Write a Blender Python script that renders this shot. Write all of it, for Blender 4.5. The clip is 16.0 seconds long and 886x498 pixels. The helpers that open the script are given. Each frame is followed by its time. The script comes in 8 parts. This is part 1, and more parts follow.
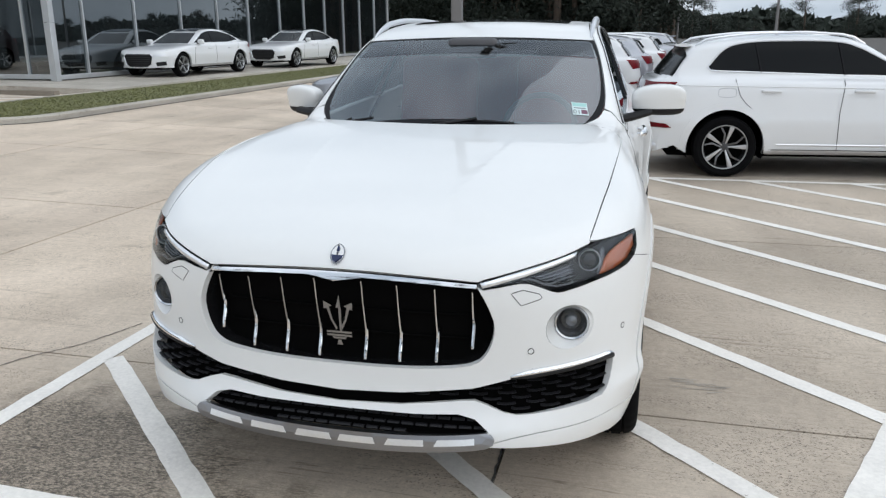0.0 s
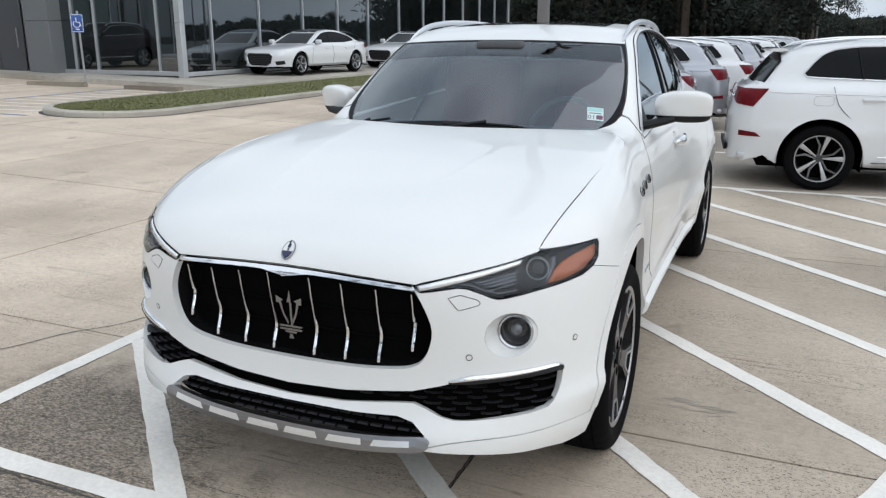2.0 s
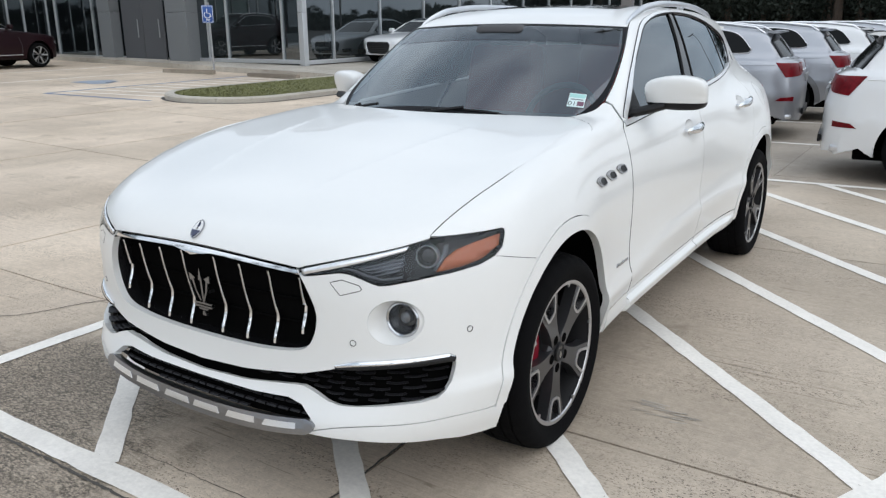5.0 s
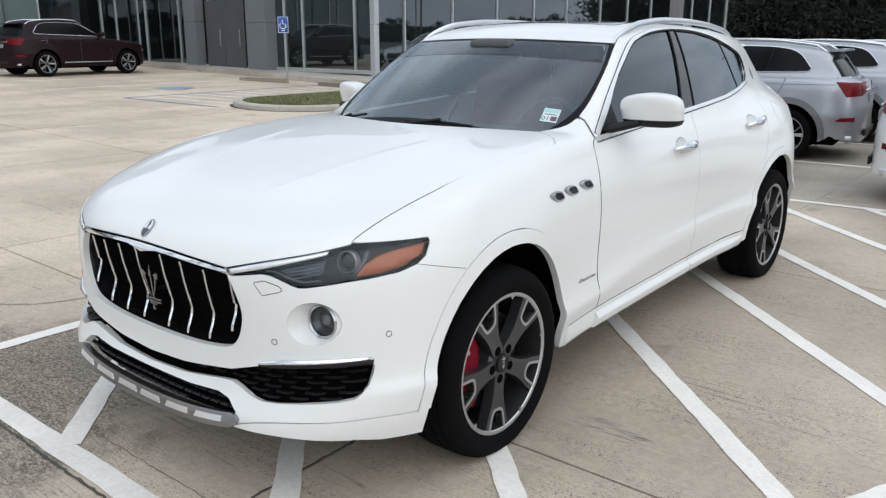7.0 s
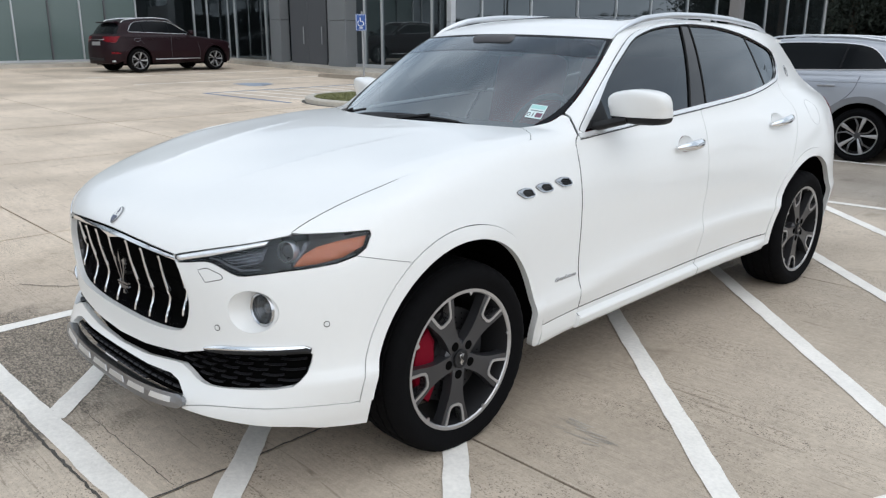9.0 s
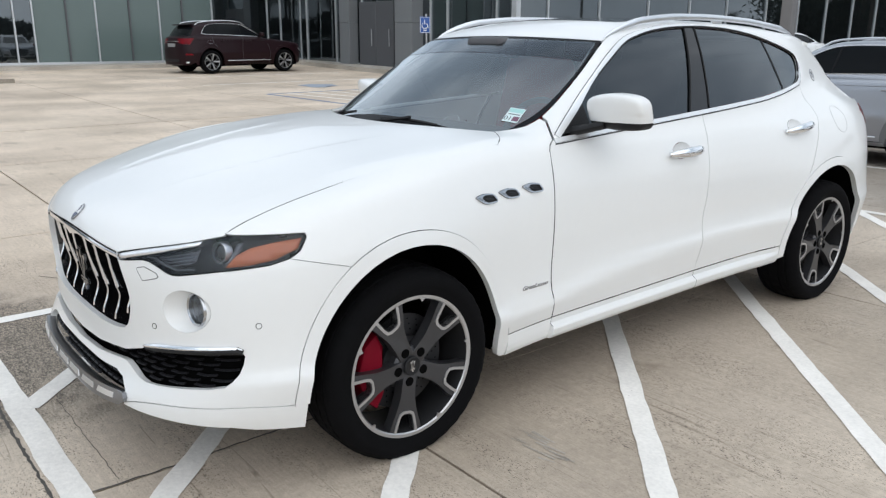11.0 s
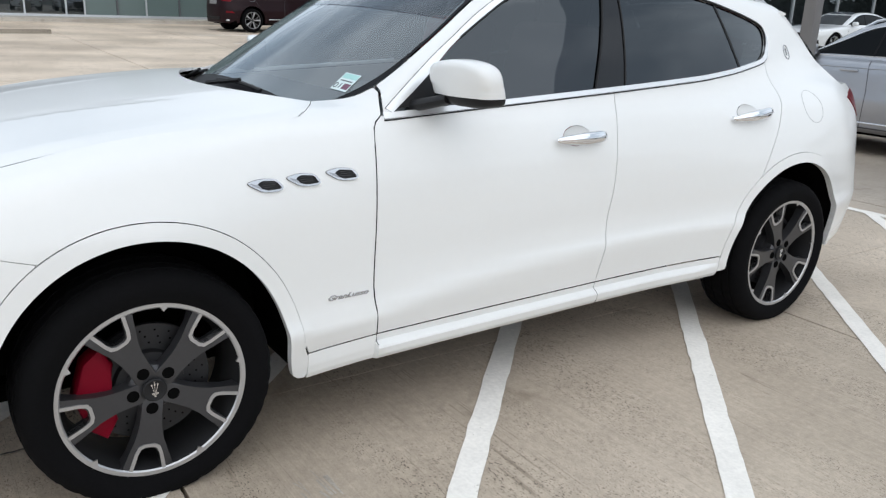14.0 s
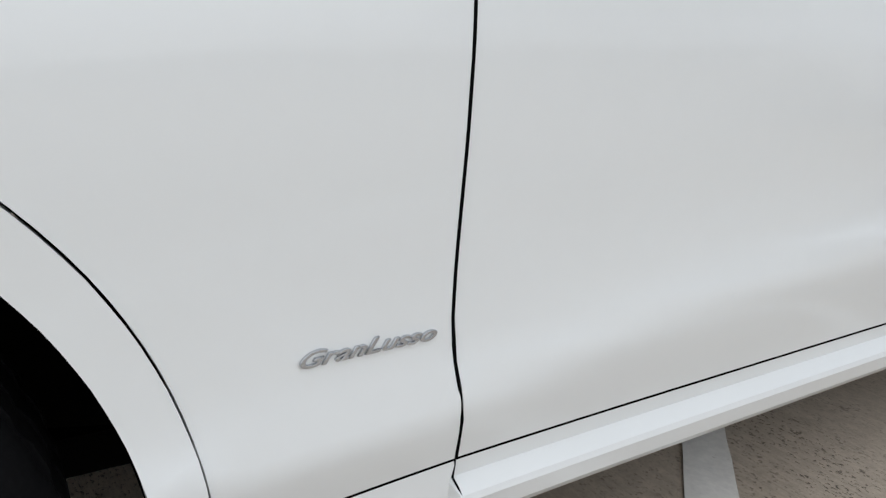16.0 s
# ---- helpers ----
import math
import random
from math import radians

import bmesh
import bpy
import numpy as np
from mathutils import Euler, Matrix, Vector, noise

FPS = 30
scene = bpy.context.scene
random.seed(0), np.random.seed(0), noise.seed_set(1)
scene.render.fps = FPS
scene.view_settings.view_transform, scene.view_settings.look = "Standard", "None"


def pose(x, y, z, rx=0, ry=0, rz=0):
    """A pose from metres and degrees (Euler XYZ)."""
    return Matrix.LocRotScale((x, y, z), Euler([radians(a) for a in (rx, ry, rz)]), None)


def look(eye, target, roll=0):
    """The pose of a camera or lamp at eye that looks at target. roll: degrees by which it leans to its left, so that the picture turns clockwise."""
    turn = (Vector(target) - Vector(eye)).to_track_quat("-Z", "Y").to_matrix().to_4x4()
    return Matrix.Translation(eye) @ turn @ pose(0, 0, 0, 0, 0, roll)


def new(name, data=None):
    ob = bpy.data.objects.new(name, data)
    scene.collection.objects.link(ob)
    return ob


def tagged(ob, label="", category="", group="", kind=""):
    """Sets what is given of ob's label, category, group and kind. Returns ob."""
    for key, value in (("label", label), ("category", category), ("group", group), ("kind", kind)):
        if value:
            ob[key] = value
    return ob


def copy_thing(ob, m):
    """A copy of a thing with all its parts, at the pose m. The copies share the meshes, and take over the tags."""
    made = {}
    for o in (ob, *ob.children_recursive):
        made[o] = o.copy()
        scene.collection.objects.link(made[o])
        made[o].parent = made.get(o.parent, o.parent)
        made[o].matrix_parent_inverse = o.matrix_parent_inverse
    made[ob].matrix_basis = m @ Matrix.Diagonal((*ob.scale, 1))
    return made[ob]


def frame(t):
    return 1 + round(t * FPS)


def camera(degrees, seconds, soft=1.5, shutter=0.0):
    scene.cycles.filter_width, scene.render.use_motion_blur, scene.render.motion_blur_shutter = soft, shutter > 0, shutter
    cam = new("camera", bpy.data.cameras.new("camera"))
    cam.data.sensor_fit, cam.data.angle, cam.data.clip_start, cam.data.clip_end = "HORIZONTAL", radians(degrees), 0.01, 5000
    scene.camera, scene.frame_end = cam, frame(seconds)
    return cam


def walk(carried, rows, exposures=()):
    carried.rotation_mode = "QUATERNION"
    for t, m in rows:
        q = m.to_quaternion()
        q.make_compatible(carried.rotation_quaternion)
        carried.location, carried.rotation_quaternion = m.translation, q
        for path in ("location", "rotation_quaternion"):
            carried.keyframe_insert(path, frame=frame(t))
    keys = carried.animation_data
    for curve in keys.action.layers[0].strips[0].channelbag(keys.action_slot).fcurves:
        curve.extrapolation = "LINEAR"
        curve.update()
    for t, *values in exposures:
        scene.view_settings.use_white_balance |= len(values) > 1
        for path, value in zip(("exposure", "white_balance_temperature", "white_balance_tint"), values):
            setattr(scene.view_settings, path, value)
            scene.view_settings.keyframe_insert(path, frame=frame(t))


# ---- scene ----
cam = camera(58.6, 16.0, 1.3)
PATH = [
    (0, (0.891, -3.082, 1.552), (0.417, -1.213, 1.022), -0.4),
    (0.5, (1.096, -3.098, 1.558), (0.543, -1.251, 1.028), -0.2),
    (1, (1.246, -3.095, 1.55), (0.618, -1.27, 1.023), -0.0),
    (1.5, (1.333, -2.996, 1.546), (0.638, -1.196, 1.021), 0.1),
    (2, (1.4, -2.909, 1.552), (0.642, -1.134, 1.027), 0.0),
    (2.5, (1.554, -2.878, 1.552), (0.736, -1.13, 1.027), -0.3),
    (3, (1.735, -2.878, 1.549), (0.86, -1.159, 1.02), -0.4),
    (3.5, (1.814, -2.81, 1.537), (0.891, -1.118, 1.001), -0.4),
    (4, (1.856, -2.688, 1.539), (0.891, -1.023, 0.994), -0.3),
    (4.2, (1.872, -2.64, 1.535), (0.889, -0.987, 0.986), -0.5),
    (6.3, (2.344, -2.407, 1.528), (1.194, -0.86, 0.995), 0.3),
    (6.5, (2.362, -2.368, 1.53), (1.195, -0.832, 1.001), 0.3),
    (7, (2.471, -2.302, 1.535), (1.259, -0.798, 1.014), 0.2),
    (7.5, (2.678, -2.262, 1.53), (1.42, -0.795, 1.014), -0.0),
    (8, (2.786, -2.204, 1.524), (1.487, -0.774, 1.005), -0.1),
    (8.5, (2.809, -2.09, 1.524), (1.473, -0.697, 1.001), 0.1),
    (9, (2.829, -1.996, 1.527), (1.457, -0.639, 1.0), 0.1),
    (11.5, (3.231, -1.5, 1.524), (1.712, -0.306, 1.006), 0.4),
    (12, (3.404, -1.365, 1.528), (1.869, -0.192, 1.011), 0.7),
    (12.5, (3.499, -1.254, 1.524), (1.953, -0.098, 0.998), 0.9),
    (13, (3.461, -1.066, 1.508), (1.91, 0.073, 0.964), 1.5),
    (13.5, (3.355, -0.831, 1.504), (1.796, 0.283, 0.931), 2.0),
    (14, (3.119, -0.507, 1.472), (1.55, 0.581, 0.876), 2.3),
    (14.5, (2.723, -0.216, 1.411), (1.133, 0.828, 0.793), 2.3),
    (15, (2.292, 0.061, 1.31), (0.663, 1.038, 0.685), 1.9),
    (15.5, (1.881, 0.258, 1.155), (0.222, 1.162, 0.498), 2.0),
    (15.8, (1.601, 0.27, 1.004), (0.05, 1.317, 0.298), 2.6),
    (16, (1.55, 0.332, 0.86), (-0.089, 1.343, 0.24), 2.72),
]
walk(cam, [(t, look(eye, target, roll)) for t, eye, target, roll in PATH], [(0.0, 0.42), (4.0, 0.44), (9.0, 0.48), (14.0, 0.50), (15.0, 0.46), (15.5, 0.38), (16.0, 0.24)])

# ---- world and light: a bright overcast day ----
world = bpy.data.worlds.new("overcast_sky")
scene.world = world
world.use_nodes = True
wn, wl = world.node_tree.nodes, world.node_tree.links
wn.clear()
w_out, w_bg = wn.new("ShaderNodeOutputWorld"), wn.new("ShaderNodeBackground")
sky = wn.new("ShaderNodeTexSky")
sky.sky_type, sky.sun_disc = "NISHITA", False
sky.sun_elevation, sky.sun_rotation = radians(44), radians(107)
sky.air_density, sky.dust_density, sky.ozone_density = 1.0, 4.0, 1.0
w_co, w_no, w_ra, w_mix = wn.new("ShaderNodeTexCoord"), wn.new("ShaderNodeTexNoise"), wn.new("ShaderNodeValToRGB"), wn.new("ShaderNodeMix")
w_mp = wn.new("ShaderNodeMapping")
w_mp.inputs["Scale"].default_value = (1.4, 1.4, 3.2)
w_no.inputs["Scale"].default_value, w_no.inputs["Detail"].default_value, w_no.inputs["Roughness"].default_value = 1.7, 6.0, 0.5
w_ra.color_ramp.elements[0].position, w_ra.color_ramp.elements[0].color = 0.40, (5.2, 6.1, 7.15, 1)
w_ra.color_ramp.elements[1].position, w_ra.color_ramp.elements[1].color = 0.60, (9.9, 10.75, 11.7, 1)
w_mix.data_type = "RGBA"
w_mix.inputs["Factor"].default_value = 0.85
wl.new(w_co.outputs["Generated"], w_mp.inputs["Vector"])
wl.new(w_mp.outputs["Vector"], w_no.inputs["Vector"])
wl.new(w_no.outputs["Fac"], w_ra.inputs["Fac"])
wl.new(sky.outputs["Color"], w_mix.inputs["A"])
wl.new(w_ra.outputs["Color"], w_mix.inputs["B"])
wl.new(w_mix.outputs["Result"], w_bg.inputs["Color"])
wl.new(w_bg.outputs["Background"], w_out.inputs["Surface"])
w_bg.inputs["Strength"].default_value = 0.083
sun = new("sun", bpy.data.lights.new("sun", "SUN"))
sun.data.energy, sun.data.angle, sun.data.color = 0.86, radians(110), (0.97, 0.985, 1.0)
sun.matrix_world = look((13, -4, 13), (0.0, 0.0, 0.0))
scene.view_settings.exposure = 0.46

# ---- materials ----
def mat(name, base, rough=0.5, metal=0.0, coat=0.0, vary=0.06, scale=6.0, fine=120.0, bump=0.0, spec=0.5, spots=None, rand=0.0):
    m = bpy.data.materials.new(name)
    m.use_nodes = True
    n, l = m.node_tree.nodes, m.node_tree.links
    b = n["Principled BSDF"]
    b.inputs["Roughness"].default_value, b.inputs["Metallic"].default_value = rough, metal
    b.inputs["Coat Weight"].default_value, b.inputs["Coat Roughness"].default_value = coat, 0.02
    b.inputs["Specular IOR Level"].default_value = spec
    co = n.new("ShaderNodeTexCoord")
    a, c = n.new("ShaderNodeTexNoise"), n.new("ShaderNodeTexNoise")
    a.inputs["Scale"].default_value, a.inputs["Detail"].default_value = scale, 5.0
    c.inputs["Scale"].default_value, c.inputs["Detail"].default_value = fine, 3.0
    l.new(co.outputs["Object"], a.inputs["Vector"])
    l.new(co.outputs["Object"], c.inputs["Vector"])
    mx = n.new("ShaderNodeMath")
    mx.operation = "ADD"
    l.new(a.outputs["Fac"], mx.inputs[0])
    l.new(c.outputs["Fac"], mx.inputs[1])
    r = n.new("ShaderNodeMapRange")
    r.inputs["From Min"].default_value, r.inputs["From Max"].default_value = 0.6, 1.4
    r.inputs["To Min"].default_value, r.inputs["To Max"].default_value = 1.0 - vary, 1.0 + vary
    l.new(mx.outputs[0], r.inputs["Value"])
    out = r.outputs["Result"]
    if rand:
        oi, rr, mm = n.new("ShaderNodeObjectInfo"), n.new("ShaderNodeMapRange"), n.new("ShaderNodeMath")
        rr.inputs["To Min"].default_value, rr.inputs["To Max"].default_value = 1.0 - rand, 1.0 + rand
        mm.operation = "MULTIPLY"
        l.new(oi.outputs["Random"], rr.inputs["Value"])
        l.new(rr.outputs["Result"], mm.inputs[0])
        l.new(out, mm.inputs[1])
        out = mm.outputs[0]
    v = n.new("ShaderNodeVectorMath")
    v.operation = "SCALE"
    v.inputs[0].default_value = base
    l.new(out, v.inputs["Scale"])
    l.new(v.outputs["Vector"], b.inputs["Base Color"])
    if bump:
        bp = n.new("ShaderNodeBump")
        bp.inputs["Strength"].default_value, bp.inputs["Distance"].default_value = bump, 0.004
        l.new(c.outputs["Fac"], bp.inputs["Height"])
        l.new(bp.outputs["Normal"], b.inputs["Normal"])
    return m


def glass(name, tint, reflect=1.0):
    """Thin coated glass: a tint that lets light straight through, under a clear gloss."""
    m = bpy.data.materials.new(name)
    m.use_nodes = True
    n, l = m.node_tree.nodes, m.node_tree.links
    n.clear()
    o, t, g, x, fr = (n.new("ShaderNode" + k) for k in ("OutputMaterial", "BsdfTransparent", "BsdfGlossy", "MixShader", "LayerWeight"))
    t.inputs["Color"].default_value = (*tint, 1)
    g.inputs["Roughness"].default_value = 0.01
    g.inputs["Color"].default_value = (0.88, 0.95, 1.0, 1)
    fr.inputs["Blend"].default_value = 0.5
    pw, mu = n.new("ShaderNodeMath"), n.new("ShaderNodeMath")
    pw.operation, mu.operation, mu.use_clamp = "POWER", "MULTIPLY_ADD", True
    pw.inputs[1].default_value = 4.6
    mu.inputs[1].default_value, mu.inputs[2].default_value = 0.95, 0.04 * reflect
    l.new(fr.outputs["Facing"], pw.inputs[0])
    l.new(pw.outputs[0], mu.inputs[0])
    l.new(mu.outputs[0], x.inputs["Fac"])
    l.new(t.outputs["BSDF"], x.inputs[1])
    l.new(g.outputs["BSDF"], x.inputs[2])
    l.new(x.outputs["Shader"], o.inputs["Surface"])
    return m


def concrete(name, base, worn=False):
    """Old exposed concrete: mottled tone, stains, broom streaks, fine aggregate and dark pits."""
    m = mat(name, base, 0.62, vary=0.10, scale=0.55, fine=170.0, bump=0.0, spec=0.5, rand=0.06)
    n, l = m.node_tree.nodes, m.node_tree.links
    b = n["Principled BSDF"]
    geo = n.new("ShaderNodeNewGeometry")
    cur = [b.inputs["Base Color"].links[0].from_socket]

    def noise(scale, detail, rough, stretch=(1, 1, 1), turn=0.0):
        mp, t = n.new("ShaderNodeMapping"), n.new("ShaderNodeTexNoise")
        mp.inputs["Scale"].default_value = stretch
        mp.inputs["Rotation"].default_value = (0, 0, radians(turn))
        t.inputs["Scale"].default_value, t.inputs["Detail"].default_value, t.inputs["Roughness"].default_value = scale, detail, rough
        l.new(geo.outputs["Position"], mp.inputs["Vector"])
        l.new(mp.outputs["Vector"], t.inputs["Vector"])
        return t.outputs["Fac"]

    def ramp(src, p0, c0, p1, c1):
        r = n.new("ShaderNodeValToRGB")
        r.color_ramp.elements[0].position, r.color_ramp.elements[0].color = p0, (*c0, 1)
        r.color_ramp.elements[1].position, r.color_ramp.elements[1].color = p1, (*c1, 1)
        l.new(src, r.inputs["Fac"])
        return r.outputs["Color"]

    def multiply(col, fac=1.0):
        x = n.new("ShaderNodeMix")
        x.data_type, x.blend_type = "RGBA", "MULTIPLY"
        if isinstance(fac, float):
            x.inputs["Factor"].default_value = fac
        else:
            l.new(fac, x.inputs["Factor"])
        l.new(cur[0], x.inputs["A"])
        l.new(col, x.inputs["B"])
        cur[0] = x.outputs["Result"]

    multiply(ramp(noise(0.9, 8.0, 0.62, (0.8, 0.22, 1)), 0.36, (0.82, 0.80, 0.78), 0.58, (1.03, 1.02, 1.0)))
    streaks = noise(1.0, 5.0, 0.7, (2.2, 95.0, 1.0), 3.0)
    multiply(ramp(streaks, 0.36, (0.90, 0.895, 0.885), 0.62, (1.03, 1.03, 1.03)))
    where = ramp(noise(1.7, 5.0, 0.6, (0.55, 1.9, 1)), 0.43, (0.08, 0.08, 0.08), 0.60, (1, 1, 1))
    pits = noise(115.0, 3.0, 0.6, (0.75, 1.2, 1))
    multiply(ramp(pits, 0.365, (0.27, 0.25, 0.23), 0.425, (1.03, 1.03, 1.03)), where)
    flecks = noise(60.0, 2.0, 0.5, (0.8, 1.15, 1))
    multiply(ramp(flecks, 0.27, (0.42, 0.40, 0.37), 0.33, (1, 1, 1)), where)
    multiply(ramp(noise(30.0, 6.0, 0.8), 0.3, (0.80, 0.79, 0.78), 0.7, (1.14, 1.14, 1.14)))
    # broken hairline marks left by the float, across the slabs
    off, size = n.new("ShaderNodeMath"), n.new("ShaderNodeMath")
    off.operation, size.operation = "SUBTRACT", "ABSOLUTE"
    off.inputs[1].default_value = 0.5
    l.new(noise(1.0, 4.0, 0.6, (0.07, 3.0, 1), 2.0), off.inputs[0])
    l.new(off.outputs["Value"], size.inputs[0])
    broken = ramp(noise(5.0, 3.0, 0.6, (0.8, 1.0, 1)), 0.46, (0, 0, 0), 0.56, (1, 1, 1))
    multiply(ramp(size.outputs["Value"], 0.0010, (0.60, 0.58, 0.55), 0.0035, (1, 1, 1)), broken)
    multiply(ramp(noise(0.55, 4.0, 0.5), 0.36, (0.86, 0.845, 0.82), 0.60, (1.04, 1.035, 1.03)))
    blots = noise(2.6, 3.0, 0.55)
    multiply(ramp(blots, 0.27, (0.74, 0.725, 0.70), 0.37, (1, 1, 1)))
    if worn:
        # the swept lane beside the bays is paler than the bays themselves
        sp, sh, lane = n.new("ShaderNodeSeparateXYZ"), n.new("ShaderNodeMath"), n.new("ShaderNodeMapRange")
        sh.operation = "MULTIPLY_ADD"
        sh.inputs[1].default_value = 1.4
        l.new(geo.outputs["Position"], sp.inputs[0])
        l.new(noise(0.7, 5.0, 0.6), sh.inputs[0])
        l.new(sp.outputs["X"], sh.inputs[2])
        lane.inputs["From Min"].default_value, lane.inputs["From Max"].default_value = -2.0, -0.6
        l.new(sh.outputs["Value"], lane.inputs["Value"])
        multiply(ramp(lane.outputs["Result"], 0.0, (1, 1, 1), 1.0, (0.79, 0.80, 0.805)))
        # the bays behind are darker and greyer
        rear_bays = n.new("ShaderNodeMapRange")
        rear_bays.inputs["From Min"].default_value, rear_bays.inputs["From Max"].default_value = 5.4, 6.8
        l.new(sp.outputs["Y"], rear_bays.inputs["Value"])
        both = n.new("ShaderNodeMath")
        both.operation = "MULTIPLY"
        l.new(rear_bays.outputs["Result"], both.inputs[0])
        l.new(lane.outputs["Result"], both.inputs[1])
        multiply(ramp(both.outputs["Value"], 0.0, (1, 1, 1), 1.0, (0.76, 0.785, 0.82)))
        # an old scoured patch with coarse open grain before the first bay
        vm, ln = n.new("ShaderNodeVectorMath"), n.new("ShaderNodeVectorMath")
        vm.operation, ln.operation = "SUBTRACT", "LENGTH"
        vm.inputs[1].default_value = (-1.25, -1.15, 0)
        l.new(geo.outputs["Position"], vm.inputs[0])
        l.new(vm.outputs["Vector"], ln.inputs[0])
        ad = n.new("ShaderNodeMath")
        ad.operation = "MULTIPLY_ADD"
        ad.inputs[1].default_value = 1.6
        l.new(noise(1.8, 5.0, 0.65), ad.inputs[0])
        l.new(ln.outputs["Value"], ad.inputs[2])
        mr = n.new("ShaderNodeMapRange")
        mr.inputs["From Min"].default_value, mr.inputs["From Max"].default_value = 1.50, 1.85
        mr.inputs["To Min"].default_value, mr.inputs["To Max"].default_value = 1.0, 0.0
        l.new(ad.outputs["Value"], mr.inputs["Value"])
        coarse = noise(105.0, 6.0, 0.75, (0.55, 1.2, 1))
        multiply(ramp(coarse, 0.42, (0.17, 0.165, 0.155), 0.62, (0.98, 0.965, 0.94)), mr.outputs["Result"])
    bp = n.new("ShaderNodeBump")
    bp.inputs["Strength"].default_value, bp.inputs["Distance"].default_value = 0.55, 0.004
    l.new(pits, bp.inputs["Height"])
    l.new(bp.outputs["Normal"], b.inputs["Normal"])
    l.new(cur[0], b.inputs["Base Color"])
    return m


WHITE = mat("white_paint", (0.775, 0.78, 0.77), 0.32, coat=0.55, vary=0.008, scale=2.0, fine=30.0)
BLACK_GLOSS = mat("gloss_black", (0.010, 0.010, 0.011), 0.15, coat=0.6)
BLACK = mat("black_plastic", (0.012, 0.012, 0.013), 0.5, bump=0.1, fine=400.0, spec=0.25)
# near-black without gloss: the shade of cavities is put into this colour
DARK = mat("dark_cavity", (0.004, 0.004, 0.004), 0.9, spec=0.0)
RUBBER = mat("tyre_rubber", (0.0045, 0.0045, 0.005), 0.9, vary=0.2, bump=0.2, spec=0.08)
CHROME = mat("chrome", (0.82, 0.83, 0.85), 0.08, metal=1.0, vary=0.02)
VENT_CHROME = mat("brushed_chrome", (0.50, 0.51, 0.53), 0.16, metal=1.0, vary=0.03)
SATIN = mat("satin_aluminium", (0.72, 0.73, 0.75), 0.28, metal=1.0)
SKID = mat("satin_grey_plate", (0.31, 0.315, 0.33), 0.3, metal=1.0)
PAD = mat("bright_pad", (0.88, 0.89, 0.90), 0.3, metal=0.9)
MACHINED = mat("machined_alloy", (0.50, 0.50, 0.51), 0.33, metal=0.85, vary=0.05)
MESH = mat("black_mesh_plastic", (0.014, 0.014, 0.016), 0.45, spec=0.2)
BARREL = mat("dark_wheel_barrel", (0.014, 0.014, 0.015), 0.55, metal=0.0, spec=0.15)
DIM_CHROME = mat("smoked_chrome", (0.34, 0.345, 0.36), 0.22, metal=1.0)
GRAPHITE = mat("graphite_wheel_paint", (0.050, 0.050, 0.054), 0.38, metal=0.5, coat=0.3)
RED_CAL = mat("red_caliper", (0.16, 0.002, 0.012), 0.45, spec=0.1)
DISC = mat("brake_disc", (0.05, 0.05, 0.053), 0.5, metal=0.9)
AMBER = mat("amber_reflector", (0.44, 0.115, 0.035), 0.3, coat=0.4)
RED_LAMP = mat("red_lamp", (0.14, 0.003, 0.008), 0.3, coat=0.1, spec=0.12, vary=0.5, scale=9.0, fine=30.0)
LEATHER_RED = mat("red_leather", (0.26, 0.02, 0.02), 0.5, bump=0.2)
LEATHER_BLACK = mat("black_leather", (0.045, 0.047, 0.05), 0.5, bump=0.2)
REFLECTOR = mat("clear_reflector", (0.85, 0.86, 0.88), 0.22, metal=0.7, vary=0.10, scale=60.0)
PILLAR = mat("dark_gloss_trim", (0.010, 0.010, 0.011), 0.05, spec=0.5)
FRIT = mat("black_glass_print", (0.006, 0.006, 0.008), 0.45, spec=0.12)
BRIGHT_TRIM = mat("bright_trim", (0.84, 0.85, 0.86), 0.25, metal=0.5, vary=0.02)
HOUSING = mat("grey_plastic_housing", (0.07, 0.068, 0.072), 0.6)
BLUE = mat("blue_enamel", (0.008, 0.016, 0.065), 0.25, coat=0.4)
WIND_GLASS = glass("windshield_glass", (0.55, 0.62, 0.64), 4.5)
DARK_GLASS = glass("privacy_glass", (0.035, 0.04, 0.042), 2.4)
SMOKED = glass("smoked_lens", (0.45, 0.46, 0.47), 0.6)
BAND = glass("shade_band_glass", (0.55, 0.55, 0.57), 0.8)
CLEAR = glass("clear_lens", (0.84, 0.86, 0.88), 0.8)
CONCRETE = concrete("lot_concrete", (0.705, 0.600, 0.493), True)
KERB_CON = concrete("kerb_concrete", (0.50, 0.475, 0.43))
STRIPE = mat("white_line_paint", (0.83, 0.795, 0.74), 0.7, vary=0.12, scale=5.0, fine=60.0, bump=0.4)



